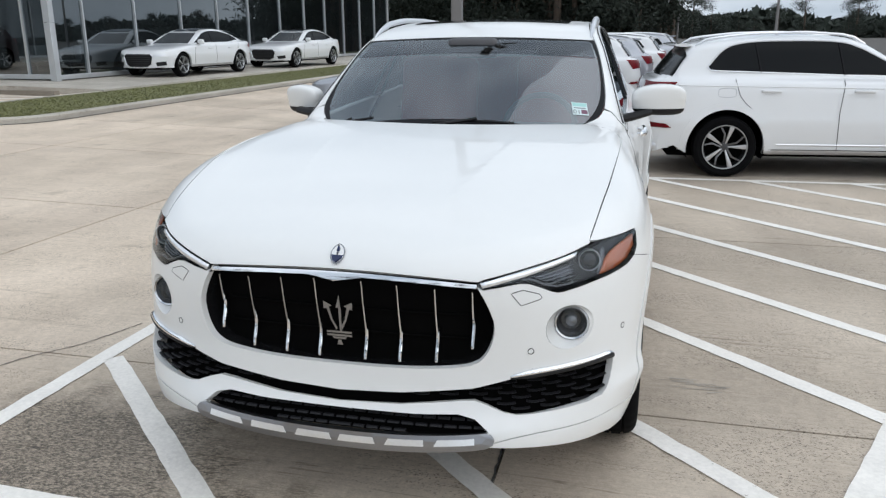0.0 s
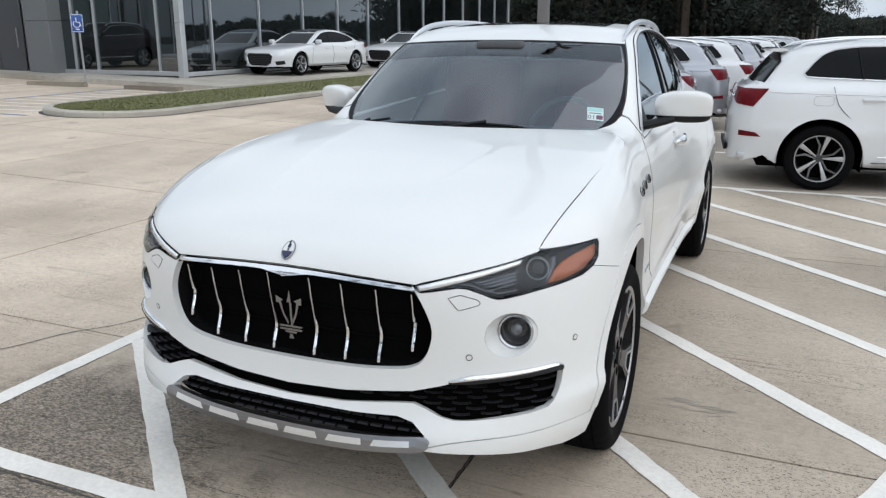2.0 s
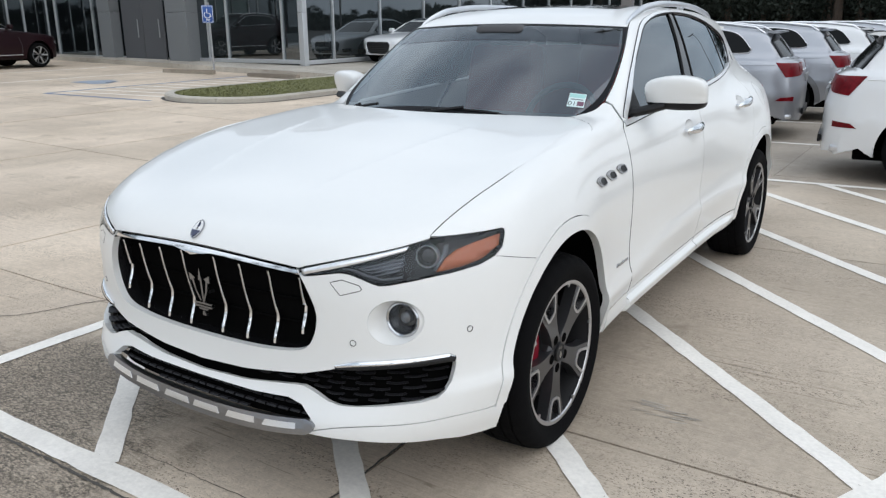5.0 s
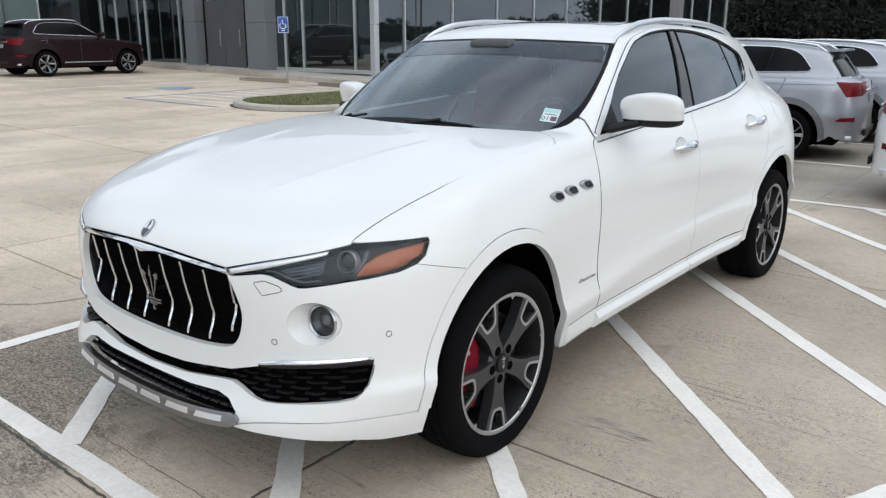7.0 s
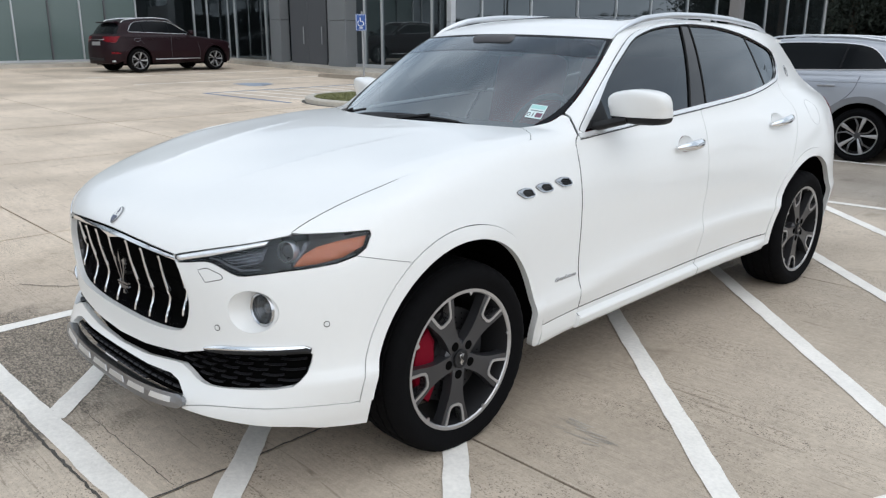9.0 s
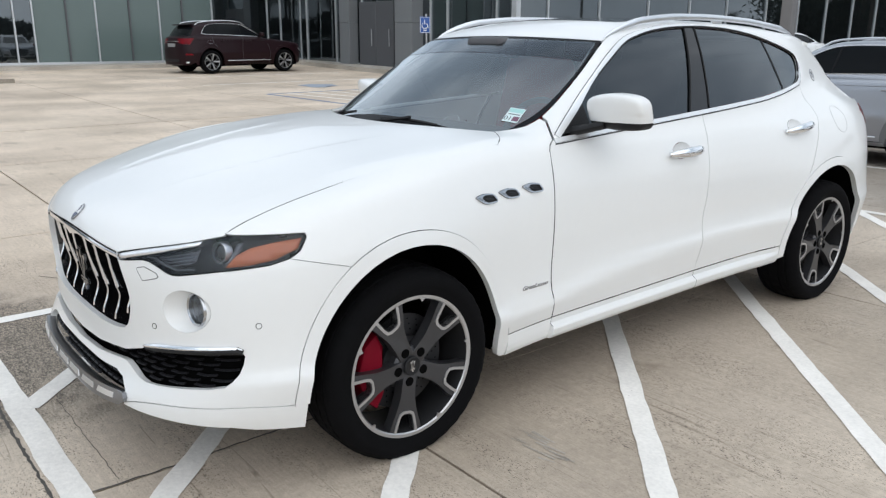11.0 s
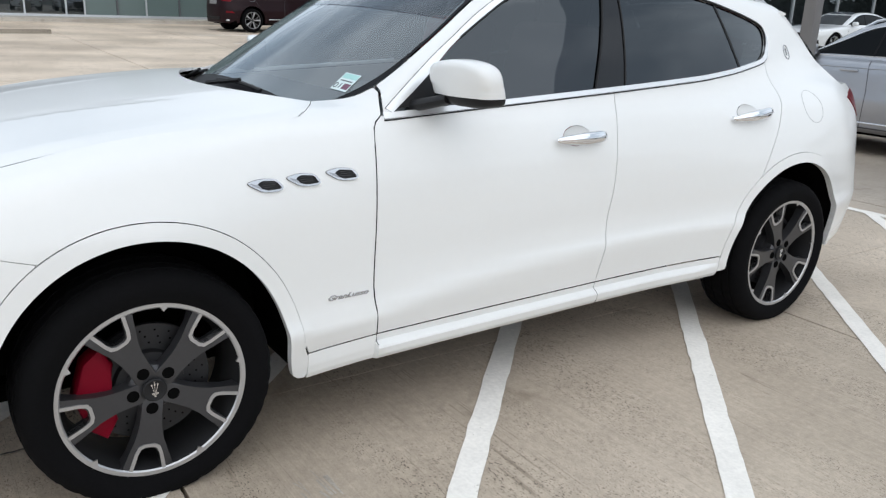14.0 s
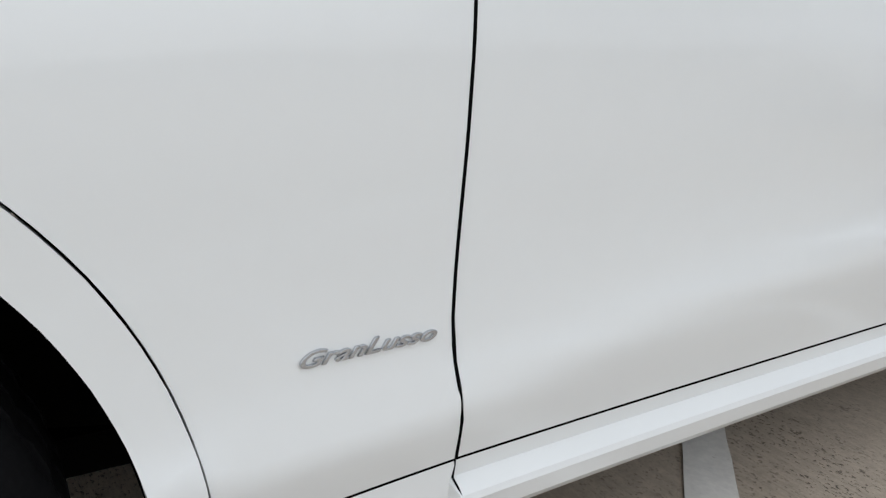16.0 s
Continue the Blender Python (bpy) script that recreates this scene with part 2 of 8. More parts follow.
def chipped(m, under):
    """Wears small flecks and hairline gaps through a painted line."""
    n, l = m.node_tree.nodes, m.node_tree.links
    b = n["Principled BSDF"]
    src = b.inputs["Base Color"].links[0].from_socket
    geo, t, r, x = n.new("ShaderNodeNewGeometry"), n.new("ShaderNodeTexNoise"), n.new("ShaderNodeValToRGB"), n.new("ShaderNodeMix")
    t.inputs["Scale"].default_value, t.inputs["Detail"].default_value, t.inputs["Roughness"].default_value = 26.0, 9.0, 0.72
    r.color_ramp.elements[0].position, r.color_ramp.elements[0].color = 0.28, (0, 0, 0, 1)
    r.color_ramp.elements[1].position, r.color_ramp.elements[1].color = 0.35, (1, 1, 1, 1)
    x.data_type = "RGBA"
    x.inputs["A"].default_value = (*under, 1)
    l.new(geo.outputs["Position"], t.inputs["Vector"])
    l.new(t.outputs["Fac"], r.inputs["Fac"])
    l.new(r.outputs["Color"], x.inputs["Factor"])
    l.new(src, x.inputs["B"])
    l.new(x.outputs["Result"], b.inputs["Base Color"])


chipped(STRIPE, (0.40, 0.36, 0.31))
# ---- building helpers ----
from mathutils.geometry import delaunay_2d_cdt


def lut(pts, s=0.0, n=2400):
    """A smooth curve through a few points: linear, then softened over the length s."""
    a = np.array(pts, float)
    xs = np.linspace(a[0, 0], a[-1, 0], n)
    ys = np.interp(xs, a[:, 0], a[:, 1])
    if s:
        h = xs[1] - xs[0]
        k = int(3 * s / h) + 1
        w = np.exp(-0.5 * (np.arange(-k, k + 1) * h / s) ** 2)
        q = np.arange(1, k + 1)
        pad = np.r_[ys[0] - (ys[1] - ys[0]) * q[::-1], ys, ys[-1] + (ys[-1] - ys[-2]) * q]
        ys = np.convolve(pad, w / w.sum(), "valid")
    return lambda v: np.interp(v, xs, ys)


def smax(a, b, k):
    h = np.maximum(k - np.abs(a - b), 0) / k
    return np.maximum(a, b) + h * h * k / 4


def smin(a, b, k):
    return -smax(-a, -b, k)


def spline(pts, step=0.02, closed=False):
    """Points along a Catmull-Rom curve through pts."""
    p = np.array(pts, float)
    n = len(p)
    out = []
    for i in range(n if closed else n - 1):
        if closed:
            a, b, c, d = p[(i - 1) % n], p[i], p[(i + 1) % n], p[(i + 2) % n]
        else:
            a, b, c, d = p[max(i - 1, 0)], p[i], p[i + 1], p[min(i + 2, n - 1)]
        m = max(1, int(np.linalg.norm(c - b) / step))
        for t in np.arange(m) / m:
            out.append(0.5 * (2 * b + (c - a) * t + (2 * a - 5 * b + 4 * c - d) * t * t + (3 * b - a - 3 * c + d) * t ** 3))
    if not closed:
        out.append(p[-1])
    return np.array(out)


def line(pts, step=0.02):
    p = np.array(pts, float)
    out = []
    for a, b in zip(p[:-1], p[1:]):
        m = max(1, int(np.linalg.norm(b - a) / step))
        out += [a + (b - a) * t for t in np.arange(m) / m]
    return np.array(out + [p[-1]])


def inside(p, poly):
    x, y = p[:, 0], p[:, 1]
    c = np.zeros(len(p), bool)
    for (x1, y1), (x2, y2) in zip(poly, np.roll(poly, -1, 0)):
        hit = (y1 > y) != (y2 > y)
        if hit.any():
            c ^= hit & (x < (x2 - x1) * (y - y1) / ((y2 - y1) or 1e-12) + x1)
    return c


def mesh_object(name, verts, faces, material, parent=None, label="", smooth=True, normals=None):
    me = bpy.data.meshes.new(name)
    me.from_pydata([tuple(map(float, v)) for v in verts], [], [tuple(f) for f in faces])
    for m in material if isinstance(material, (list, tuple)) else [material]:
        me.materials.append(m)
    if smooth:
        me.polygons.foreach_set("use_smooth", [True] * len(me.polygons))
    if normals is not None:
        me.normals_split_custom_set([tuple(map(float, v)) for v in normals])
    ob = new(name, me)
    if parent:
        ob.parent = parent
    return tagged(ob, label)


def part(name, bm, material, parent, label="", smooth=True):
    """Links a bmesh as one mesh object under a thing or under a part."""
    me = bpy.data.meshes.new(name)
    bm.to_mesh(me)
    bm.free()
    for m in material if isinstance(material, (list, tuple)) else [material]:
        me.materials.append(m)
    if smooth:
        me.polygons.foreach_set("use_smooth", [True] * len(me.polygons))
        me.set_sharp_from_angle(angle=radians(38))
    ob = new(name, me)
    if parent:
        ob.parent = parent
    return tagged(ob, label)


def box(size, at=(0, 0, 0), bevel=0.0, seg=2, rot=None, bm=None):
    bm = bm or bmesh.new()
    m = Matrix.Translation(at) @ (rot.to_4x4() if rot else Matrix()) @ Matrix.Diagonal((*size, 1))
    made = bmesh.ops.create_cube(bm, size=1, matrix=m)
    if bevel:
        ed = list({e for v in made["verts"] for e in v.link_edges})
        bmesh.ops.bevel(bm, geom=ed, offset=bevel, segments=seg, affect="EDGES", profile=0.5)
    return bm


def tube(path, radius, sides=10, bm=None, cap=True, squash=(1, 1)):
    """A pipe along a path; radius may be one number or one for each point."""
    bm = bm or bmesh.new()
    p = [Vector(v) for v in path]
    rs = [radius] * len(p) if isinstance(radius, (int, float)) else list(radius)
    rings, up = [], Vector((0, 0, 1))
    for i, v in enumerate(p):
        d = (p[min(i + 1, len(p) - 1)] - p[max(i - 1, 0)]).normalized()
        a = d.cross(up if abs(d.z) < 0.95 else Vector((1, 0, 0))).normalized()
        b = a.cross(d)
        rings.append([bm.verts.new(v + (a * math.cos(2 * math.pi * k / sides) * squash[0] + b * math.sin(2 * math.pi * k / sides) * squash[1]) * rs[i]) for k in range(sides)])
    for r, s in zip(rings[:-1], rings[1:]):
        for k in range(sides):
            bm.faces.new((r[k], r[(k + 1) % sides], s[(k + 1) % sides], s[k]))
    if cap:
        bm.faces.new(rings[0][::-1])
        bm.faces.new(rings[-1])
    bmesh.ops.recalc_face_normals(bm, faces=bm.faces)
    return bm


def revolve(profile, steps=64, axis="x", bm=None, closed=False):
    """Turns a profile of (along, radius) round an axis."""
    bm = bm or bmesh.new()
    rings = []
    for k in range(steps):
        c, s = math.cos(2 * math.pi * k / steps), math.sin(2 * math.pi * k / steps)
        rings.append([bm.verts.new((a, r * c, r * s) if axis == "x" else ((r * c, a, r * s) if axis == "y" else (r * c, r * s, a))) for a, r in profile])
    n = len(profile)
    for k in range(steps):
        p, q = rings[k], rings[(k + 1) % steps]
        for i in range(n if closed else n - 1):
            j = (i + 1) % n
            bm.faces.new((p[i], p[j], q[j], q[i]))
    bmesh.ops.recalc_face_normals(bm, faces=bm.faces)
    return bm


def extrude_poly(pts, d0, d1, put, bm=None, bevel=0.0):
    """A flat outline given a thickness; put(u, v, d) gives the place."""
    bm = bm or bmesh.new()
    a = [bm.verts.new(put(u, v, d0)) for u, v in pts]
    b = [bm.verts.new(put(u, v, d1)) for u, v in pts]
    fs = [bm.faces.new(a[::-1]), bm.faces.new(b)]
    for i in range(len(pts)):
        j = (i + 1) % len(pts)
        fs.append(bm.faces.new((a[i], a[j], b[j], b[i])))
    if bevel:
        bmesh.ops.bevel(bm, geom=list(fs[1].edges), offset=bevel, segments=2, affect="EDGES", profile=0.5)
    bmesh.ops.recalc_face_normals(bm, faces=bm.faces)
    return bm


class Shell:
    """A car body as one smooth outer skin; panels are cut from it by outlines."""

    def __init__(self, f, axis=(0.25, 0.75), nose=0.0, eye=((0, 0.3, 0.35), (0, -0.5, 0.866))):
        self.f, self.axis, self.nose = f, axis, nose
        self.o, self.n = np.array(eye[0], float), np.array(eye[1], float)
        self.n /= np.linalg.norm(self.n)
        self.ey = np.array((0, self.n[2], -self.n[1]))

    def cast(self, o, d, far=2.2):
        o, d = np.broadcast_arrays(np.asarray(o, float), np.asarray(d, float))
        a, b = np.zeros(len(o)), np.full(len(o), far)
        for _ in range(30):
            m = (a + b) / 2
            out = self.f(*(o + d * m[:, None]).T) > 0
            b, a = np.where(out, m, b), np.where(out, a, m)
        return o + d * a[:, None]

    def side(self, yz):
        yz = np.atleast_2d(np.asarray(yz, float))
        return self.cast(np.c_[np.full(len(yz), 0.2), yz], (1.0, 0, 0))

    def top(self, xy):
        xy = np.atleast_2d(np.asarray(xy, float))
        return self.cast(np.c_[xy, np.full(len(xy), 0.4)], (0, 0, 1.0))

    def front(self, xz):
        xz = np.atleast_2d(np.asarray(xz, float))
        return self.cast(np.c_[xz[:, 0], np.full(len(xz), self.nose), xz[:, 1]], (0, -1.0, 0))

    def to_polar(self, p):
        return np.c_[p[:, 1], np.arctan2(p[:, 2] - self.axis[1], p[:, 0] - self.axis[0]) * 0.6]

    def polar(self, q):
        a = q[:, 1] / 0.6
        o = np.c_[np.full(len(q), self.axis[0]), q[:, 0], np.full(len(q), self.axis[1])]
        return self.cast(o, np.c_[np.cos(a), np.zeros(len(q)), np.sin(a)])

    def to_round(self, p):
        return np.c_[np.arctan2(p[:, 0], self.nose - p[:, 1]) * 0.85, p[:, 2]]

    def round(self, q):
        a = q[:, 0] / 0.85
        o = np.c_[np.zeros(len(q)), np.full(len(q), self.nose), q[:, 1]]
        return self.cast(o, np.c_[np.sin(a), -np.cos(a), np.zeros(len(q))])

    def to_flat(self, p):
        return p[:, :2]

    def to_eye(self, p):
        d = p - self.o
        w = d @ self.n
        return np.c_[d[:, 0] / w, (d @ self.ey) / w] * 0.8

    def from_eye(self, q):
        q = q / 0.8
        d = self.n + q[:, :1] * np.array((1.0, 0, 0)) + q[:, 1:] * self.ey
        return self.cast(self.o, d / np.linalg.norm(d, axis=1)[:, None])

    def normal(self, p, e=0.004):
        g = np.stack([self.f(*(p + e * d).T) - self.f(*(p - e * d).T) for d in np.eye(3)], 1)
        return g / np.maximum(np.linalg.norm(g, axis=1), 1e-9)[:, None]

    def cut(self, loops, how="polar", step=0.03, gap=0.002, lift=0.0, thick=0.012):
        """Vertices, faces and loop normals of the piece of skin inside the first outline and outside the others."""
        to, back = {"polar": (self.to_polar, self.polar), "round": (self.to_round, self.round), "eye": (self.to_eye, self.from_eye), "flat": (self.to_flat, self.top)}[how]
        flat = []
        for k, lp in enumerate(loops):
            q = to(np.asarray(lp, float))
            keep = np.linalg.norm(q - np.roll(q, 1, 0), axis=1) > 1e-4
            q = q[keep]
            area = 0.5 * np.sum(q[:, 0] * np.roll(q[:, 1], -1) - np.roll(q[:, 0], -1) * q[:, 1])
            if (area < 0) != (k > 0):
                q = q[::-1]
            d = np.roll(q, -1, 0) - np.roll(q, 1, 0)
            d /= np.maximum(np.linalg.norm(d, axis=1), 1e-9)[:, None]
            flat.append(q + gap * np.c_[-d[:, 1], d[:, 0]])
        lo, hi = flat[0].min(0), flat[0].max(0)
        gx, gy = np.meshgrid(np.arange(lo[0] + step / 2, hi[0], step), np.arange(lo[1] + step / 2, hi[1], step * 0.9))
        gx[::2] += step / 2
        grid = np.c_[gx.ravel(), gy.ravel()]
        ok = inside(grid, flat[0])
        for h in flat[1:]:
            ok &= ~inside(grid, h)
        rim = np.concatenate(flat)
        grid = grid[ok]
        if len(grid):
            near = np.min(np.hypot(grid[:, None, 0] - rim[None, :, 0], grid[:, None, 1] - rim[None, :, 1]), 1)
            grid = grid[near > 0.45 * step]
        pts, edges, at = np.r_[rim, grid], [], 0
        for h in flat:
            edges += [(at + i, at + (i + 1) % len(h)) for i in range(len(h))]
            at += len(h)
        import_cdt = delaunay_2d_cdt([Vector(p) for p in pts], edges, [], 0, 1e-6)
        v2 = np.array([tuple(v) for v in import_cdt[0]])
        tri = np.array([f for f in import_cdt[2] if len(f) == 3])
        mid = v2[tri].mean(1)
        ok = inside(mid, flat[0])
        for h in flat[1:]:
            ok &= ~inside(mid, h)
        tri = tri[ok]
        p = back(v2)
        nrm = self.normal(p)
        fn = np.cross(p[tri[:, 1]] - p[tri[:, 0]], p[tri[:, 2]] - p[tri[:, 0]])
        bad = (fn * nrm[tri].mean(1)).sum(1) < 0
        tri[bad] = tri[bad][:, ::-1]
        p = p + nrm * lift
        verts, faces = list(p), [tuple(t) for t in tri]
        loopn = [nrm[i] for t in tri for i in t]
        if thick:
            count = {}
            for t in tri:
                for a, b in ((t[0], t[1]), (t[1], t[2]), (t[2], t[0])):
                    count[(a, b)] = True
            base = len(verts)
            verts += list(p - nrm * thick)
            for (a, b) in list(count):
                if (b, a) not in count:
                    faces.append((b, a, base + a, base + b))
                    m = np.cross(verts[a] - verts[b], verts[base + a] - verts[b])
                    m /= max(np.linalg.norm(m), 1e-9)
                    loopn += [m] * 4
        return np.array(verts), faces, np.array(loopn)

    def panel(self, name, loops, material, parent, how="polar", label="", both=True, **kw):
        v, f, n = self.cut(loops, how, **kw)
        obs = [mesh_object(name, v, f, material, parent, label, True, n)]
        if both:
            w = v * (-1, 1, 1)
            g, ln, at = [], [], 0
            for t in f:
                g.append(t[::-1])
                ln.append((n[at:at + len(t)] * (-1, 1, 1))[::-1])
                at += len(t)
            obs.append(mesh_object(name, w, g, material, parent, label, True, np.concatenate(ln)))
        return obs


def evenly(pts, n):
    """n points at even steps along a line of (y, z) points."""
    p = np.asarray(pts, float)
    run = np.r_[0, np.cumsum(np.hypot(*np.diff(p, axis=0).T))]
    at = np.linspace(0, run[-1], n)
    return np.c_[np.interp(at, run, p[:, 0]), np.interp(at, run, p[:, 1])]


def lip_strip(name, shell, outer, inner, material, parent, lift=0.004, thick=0.03, n=70, rows=5):
    """A moulded strip round a wheel opening, between two outlines on the flank, on both sides of a car."""
    a, b = evenly(outer, n), evenly(inner, n)
    grid = np.concatenate([shell.side(a + (b - a) * k / (rows - 1)) for k in range(rows)])
    nrm = shell.normal(grid)
    front = grid + nrm * lift
    back_o, back_i = front[:n] - nrm[:n] * thick, front[-n:] - (thick, 0, 0)
    v = np.r_[back_o, front, back_i, front[-n:]]
    vn = np.r_[nrm[:n], nrm, nrm[-n:], nrm[-n:]]
    m = rows + 3
    faces, normals = [], []
    for r in range(m - 1):
        if r == rows:
            continue
        lo, hi = (r, r + 1) if r < rows else (rows + 2, rows + 1)
        for i in range(n - 1):
            q = [lo * n + i, lo * n + i + 1, hi * n + i + 1, hi * n + i]
            fn = np.cross(v[q[1]] - v[q[0]], v[q[3]] - v[q[0]])
            if r == 0 or r > rows:
                w = fn / max(np.linalg.norm(fn), 1e-9)
                away = np.r_[0, a[i] - b[i]] * (1 if r == 0 else -1)
                if w @ away < 0:
                    q, w = q[::-1], -w
                ns = [w] * 4
            else:
                ns = [vn[j] for j in q]
                if fn @ ns[0] < 0:
                    q, ns = q[::-1], ns[::-1]
            faces.append(tuple(q))
            normals += ns
    for s in (1, -1):
        if s > 0:
            mesh_object(name, v, faces, material, parent, "", True, np.array(normals))
        else:
            g = [t[::-1] for t in faces]
            ln = np.array(normals).reshape(-1, 4, 3)[:, ::-1].reshape(-1, 3) * (-1, 1, 1)
            mesh_object(name, v * (-1, 1, 1), g, material, parent, "", True, ln)



# ---- more materials for the place ----
GRASS = mat("lawn_soil", (0.125, 0.128, 0.052), 0.95, vary=0.35, scale=3.0, fine=60.0, bump=0.8)
BLADE = mat("grass_blades", (0.165, 0.168, 0.064), 0.8, vary=0.3, scale=2.0)
FACADE = mat("grey_cladding", (0.20, 0.21, 0.22), 0.45, metal=0.2, vary=0.04, scale=1.2)
FACADE_DARK = mat("dark_cladding", (0.085, 0.088, 0.095), 0.5, vary=0.06, scale=1.0)
MULLION = mat("aluminium_mullion", (0.55, 0.57, 0.59), 0.35, metal=0.6)
ROOM = mat("showroom_wall", (0.22, 0.23, 0.235), 0.8, vary=0.2, scale=0.5)
ROOM_FLOOR = mat("showroom_floor", (0.16, 0.16, 0.16), 0.4)
PANE = glass("facade_glass", (0.22, 0.25, 0.26), 3.8)
FROSTED = mat("frosted_green_glass", (0.115, 0.155, 0.150), 0.22, vary=0.05, scale=0.6, spec=0.6)
BLUE_SIGN = mat("blue_sign", (0.02, 0.08, 0.30), 0.4)
BLUE_LINE = mat("faded_blue_line", (0.16, 0.22, 0.34), 0.8, vary=0.25, scale=4.0)
SIGN_WHITE = mat("sign_white", (0.72, 0.74, 0.76), 0.5)
GALV = mat("galvanised_steel", (0.38, 0.39, 0.40), 0.45, metal=0.7, vary=0.1)
POLE = mat("grey_pole_paint", (0.17, 0.165, 0.165), 0.5, vary=0.08, scale=2.0)
BARK = mat("pine_bark", (0.075, 0.055, 0.042), 0.95, vary=0.35, scale=3.0, bump=0.8, fine=40.0)
NEEDLES = mat("dark_foliage", (0.021, 0.029, 0.028), 0.85, vary=0.45, scale=0.35, fine=4.0)
LEAVES = mat("green_foliage", (0.018, 0.026, 0.018), 0.8, vary=0.45, scale=0.5, fine=5.0)
STAIN = mat("tyre_scuff", (0.40, 0.36, 0.31), 0.9, vary=0.3, scale=14.0)
JOINT = mat("joint_tar", (0.085, 0.078, 0.07), 0.95, vary=0.3)
STOP = concrete("brown_stop_concrete", (0.30, 0.265, 0.22))
CHAIR_W = mat("pale_chair_shell", (0.45, 0.46, 0.47), 0.5)


# ---- the setting ----
def rise(x, y):
    """The lie of the land: level round the parked car, a little up to the building and a little down to the rows behind."""
    down = 0.009 * min(5.0, max(0.0, y)) + 0.0067 * min(8.0, max(0.0, y - 5.0))
    return -0.014 + 0.016 * min(40.0, max(0.0, -3.0 - x)) - down * min(1.0, max(0.0, (x + 9.0) / 6.0))


def sheet(name, pts, z, material, parent=None, step=1.2, thick=0.0, label="", smooth=False):
    """A flat outline draped on the ground, z above it."""
    p = np.array(pts, float)
    bm = bmesh.new()
    vs = [bm.verts.new((x, y, 0)) for x, y in p]
    bm.faces.new(vs)
    bmesh.ops.triangulate(bm, faces=bm.faces[:])
    for v in bm.verts:
        v.co.z = rise(v.co.x, v.co.y) + z
    if thick:
        r = bmesh.ops.extrude_face_region(bm, geom=bm.faces[:])
        for v in r["geom"]:
            if isinstance(v, bmesh.types.BMVert):
                v.co.z -= thick
    bmesh.ops.recalc_face_normals(bm, faces=bm.faces)
    return part(name, bm, material, parent, label, smooth)


# ground under everything, out to the horizon
gx = np.r_[np.linspace(-400, -60, 12), np.arange(-56, 40, 4.0), np.linspace(60, 400, 12)]
gy = np.r_[np.linspace(-400, -60, 12), np.arange(-56, 80, 4.0), np.linspace(100, 500, 14)]
verts = [(x, y, rise(x, y) - 0.05) for y in gy for x in gx]
nx = len(gx)
faces = [(j * nx + i, j * nx + i + 1, (j + 1) * nx + i + 1, (j + 1) * nx + i) for j in range(len(gy) - 1) for i in range(nx - 1)]
tagged(mesh_object("ground", verts, faces, JOINT, None), "bare ground under and round the car park", "ground", kind="structure")

pavement = tagged(new("pavement"), "weathered concrete slabs of a car park", "pavement", kind="structure")

# painted markings
marks = tagged(new("hatched_markings"), "white hatched no-parking lines on the concrete", "markings")


def stripe(a, b, w, material=None, parent=None, z=0.004, name="line"):
    a, b = np.array(a, float), np.array(b, float)
    d = (b - a) / np.linalg.norm(b - a)
    n = np.array((-d[1], d[0])) * w / 2
    m = max(2, int(np.linalg.norm(b - a) / 0.08))
    t = np.linspace(0, 1, m)
    rng = np.random.default_rng(int(abs(a[0] * 131 + a[1] * 71 + b[0] * 17) * 10) % 9999)
    j1, j2 = rng.normal(0, 0.0022, m), rng.normal(0, 0.0022, m)
    v = []
    for k, s in enumerate(t):
        c = a + (b - a) * s
        for q, j in ((1, j1[k]), (-1, j2[k])):
            p = c + n * q + n / np.linalg.norm(n) * j
            v.append((p[0], p[1], rise(*p) + z))
    f = [(2 * k, 2 * k + 1, 2 * k + 3, 2 * k + 2) for k in range(m - 1)]
    return mesh_object(name, v, [q[::-1] for q in f], material or STRIPE, parent or marks, smooth=False)


LW = 0.098
stripe((-1.675, -1.13), (-1.665, 6.2), LW)
stripe((-1.62, -1.085), (1.47, -1.085), LW, z=0.0046)
stripe((1.45, -1.03), (4.70, 6.11), 0.17, z=0.0052)
stripe((-1.62, 5.99), (4.72, 6.24), LW, z=0.0046)
edge_x = lambda y: 1.45 + (y + 1.03) * 0.455
for k, c in enumerate((-1.545, -0.235, 0.882, 2.194, 3.44, 4.66, 5.92, 7.06, 8.18, 9.30)):
    a, b = None, None
    # each bar runs down-right across the box, from the left or rear border to the front or right border
    x0 = max(-1.62, (c - 6.055) / 1.04)
    y0 = c - x0
    y1 = -1.06
    if c - y1 > edge_x(y1):
        y1 = (c - 1.45 - 1.03 * 0.455) / 1.455
    x1 = c - y1
    if k == 0:
        x0, y0 = -1.62, 0.075
        x1, y1 = -0.41, -1.06
    stripe((x0, y0), (x1, y1), LW)

# lines of the parking rows behind
for i, y in enumerate((9.0, 11.7, 14.4, 17.1, 19.8)):
    stripe((-1.45 if i == 0 else -5.0, y - 0.06 if i == 0 else y - 0.30), (0.9, y + 0.05), 0.10)
    stripe((0.95, y + 0.05), (6.8, y + 0.4), 0.10)

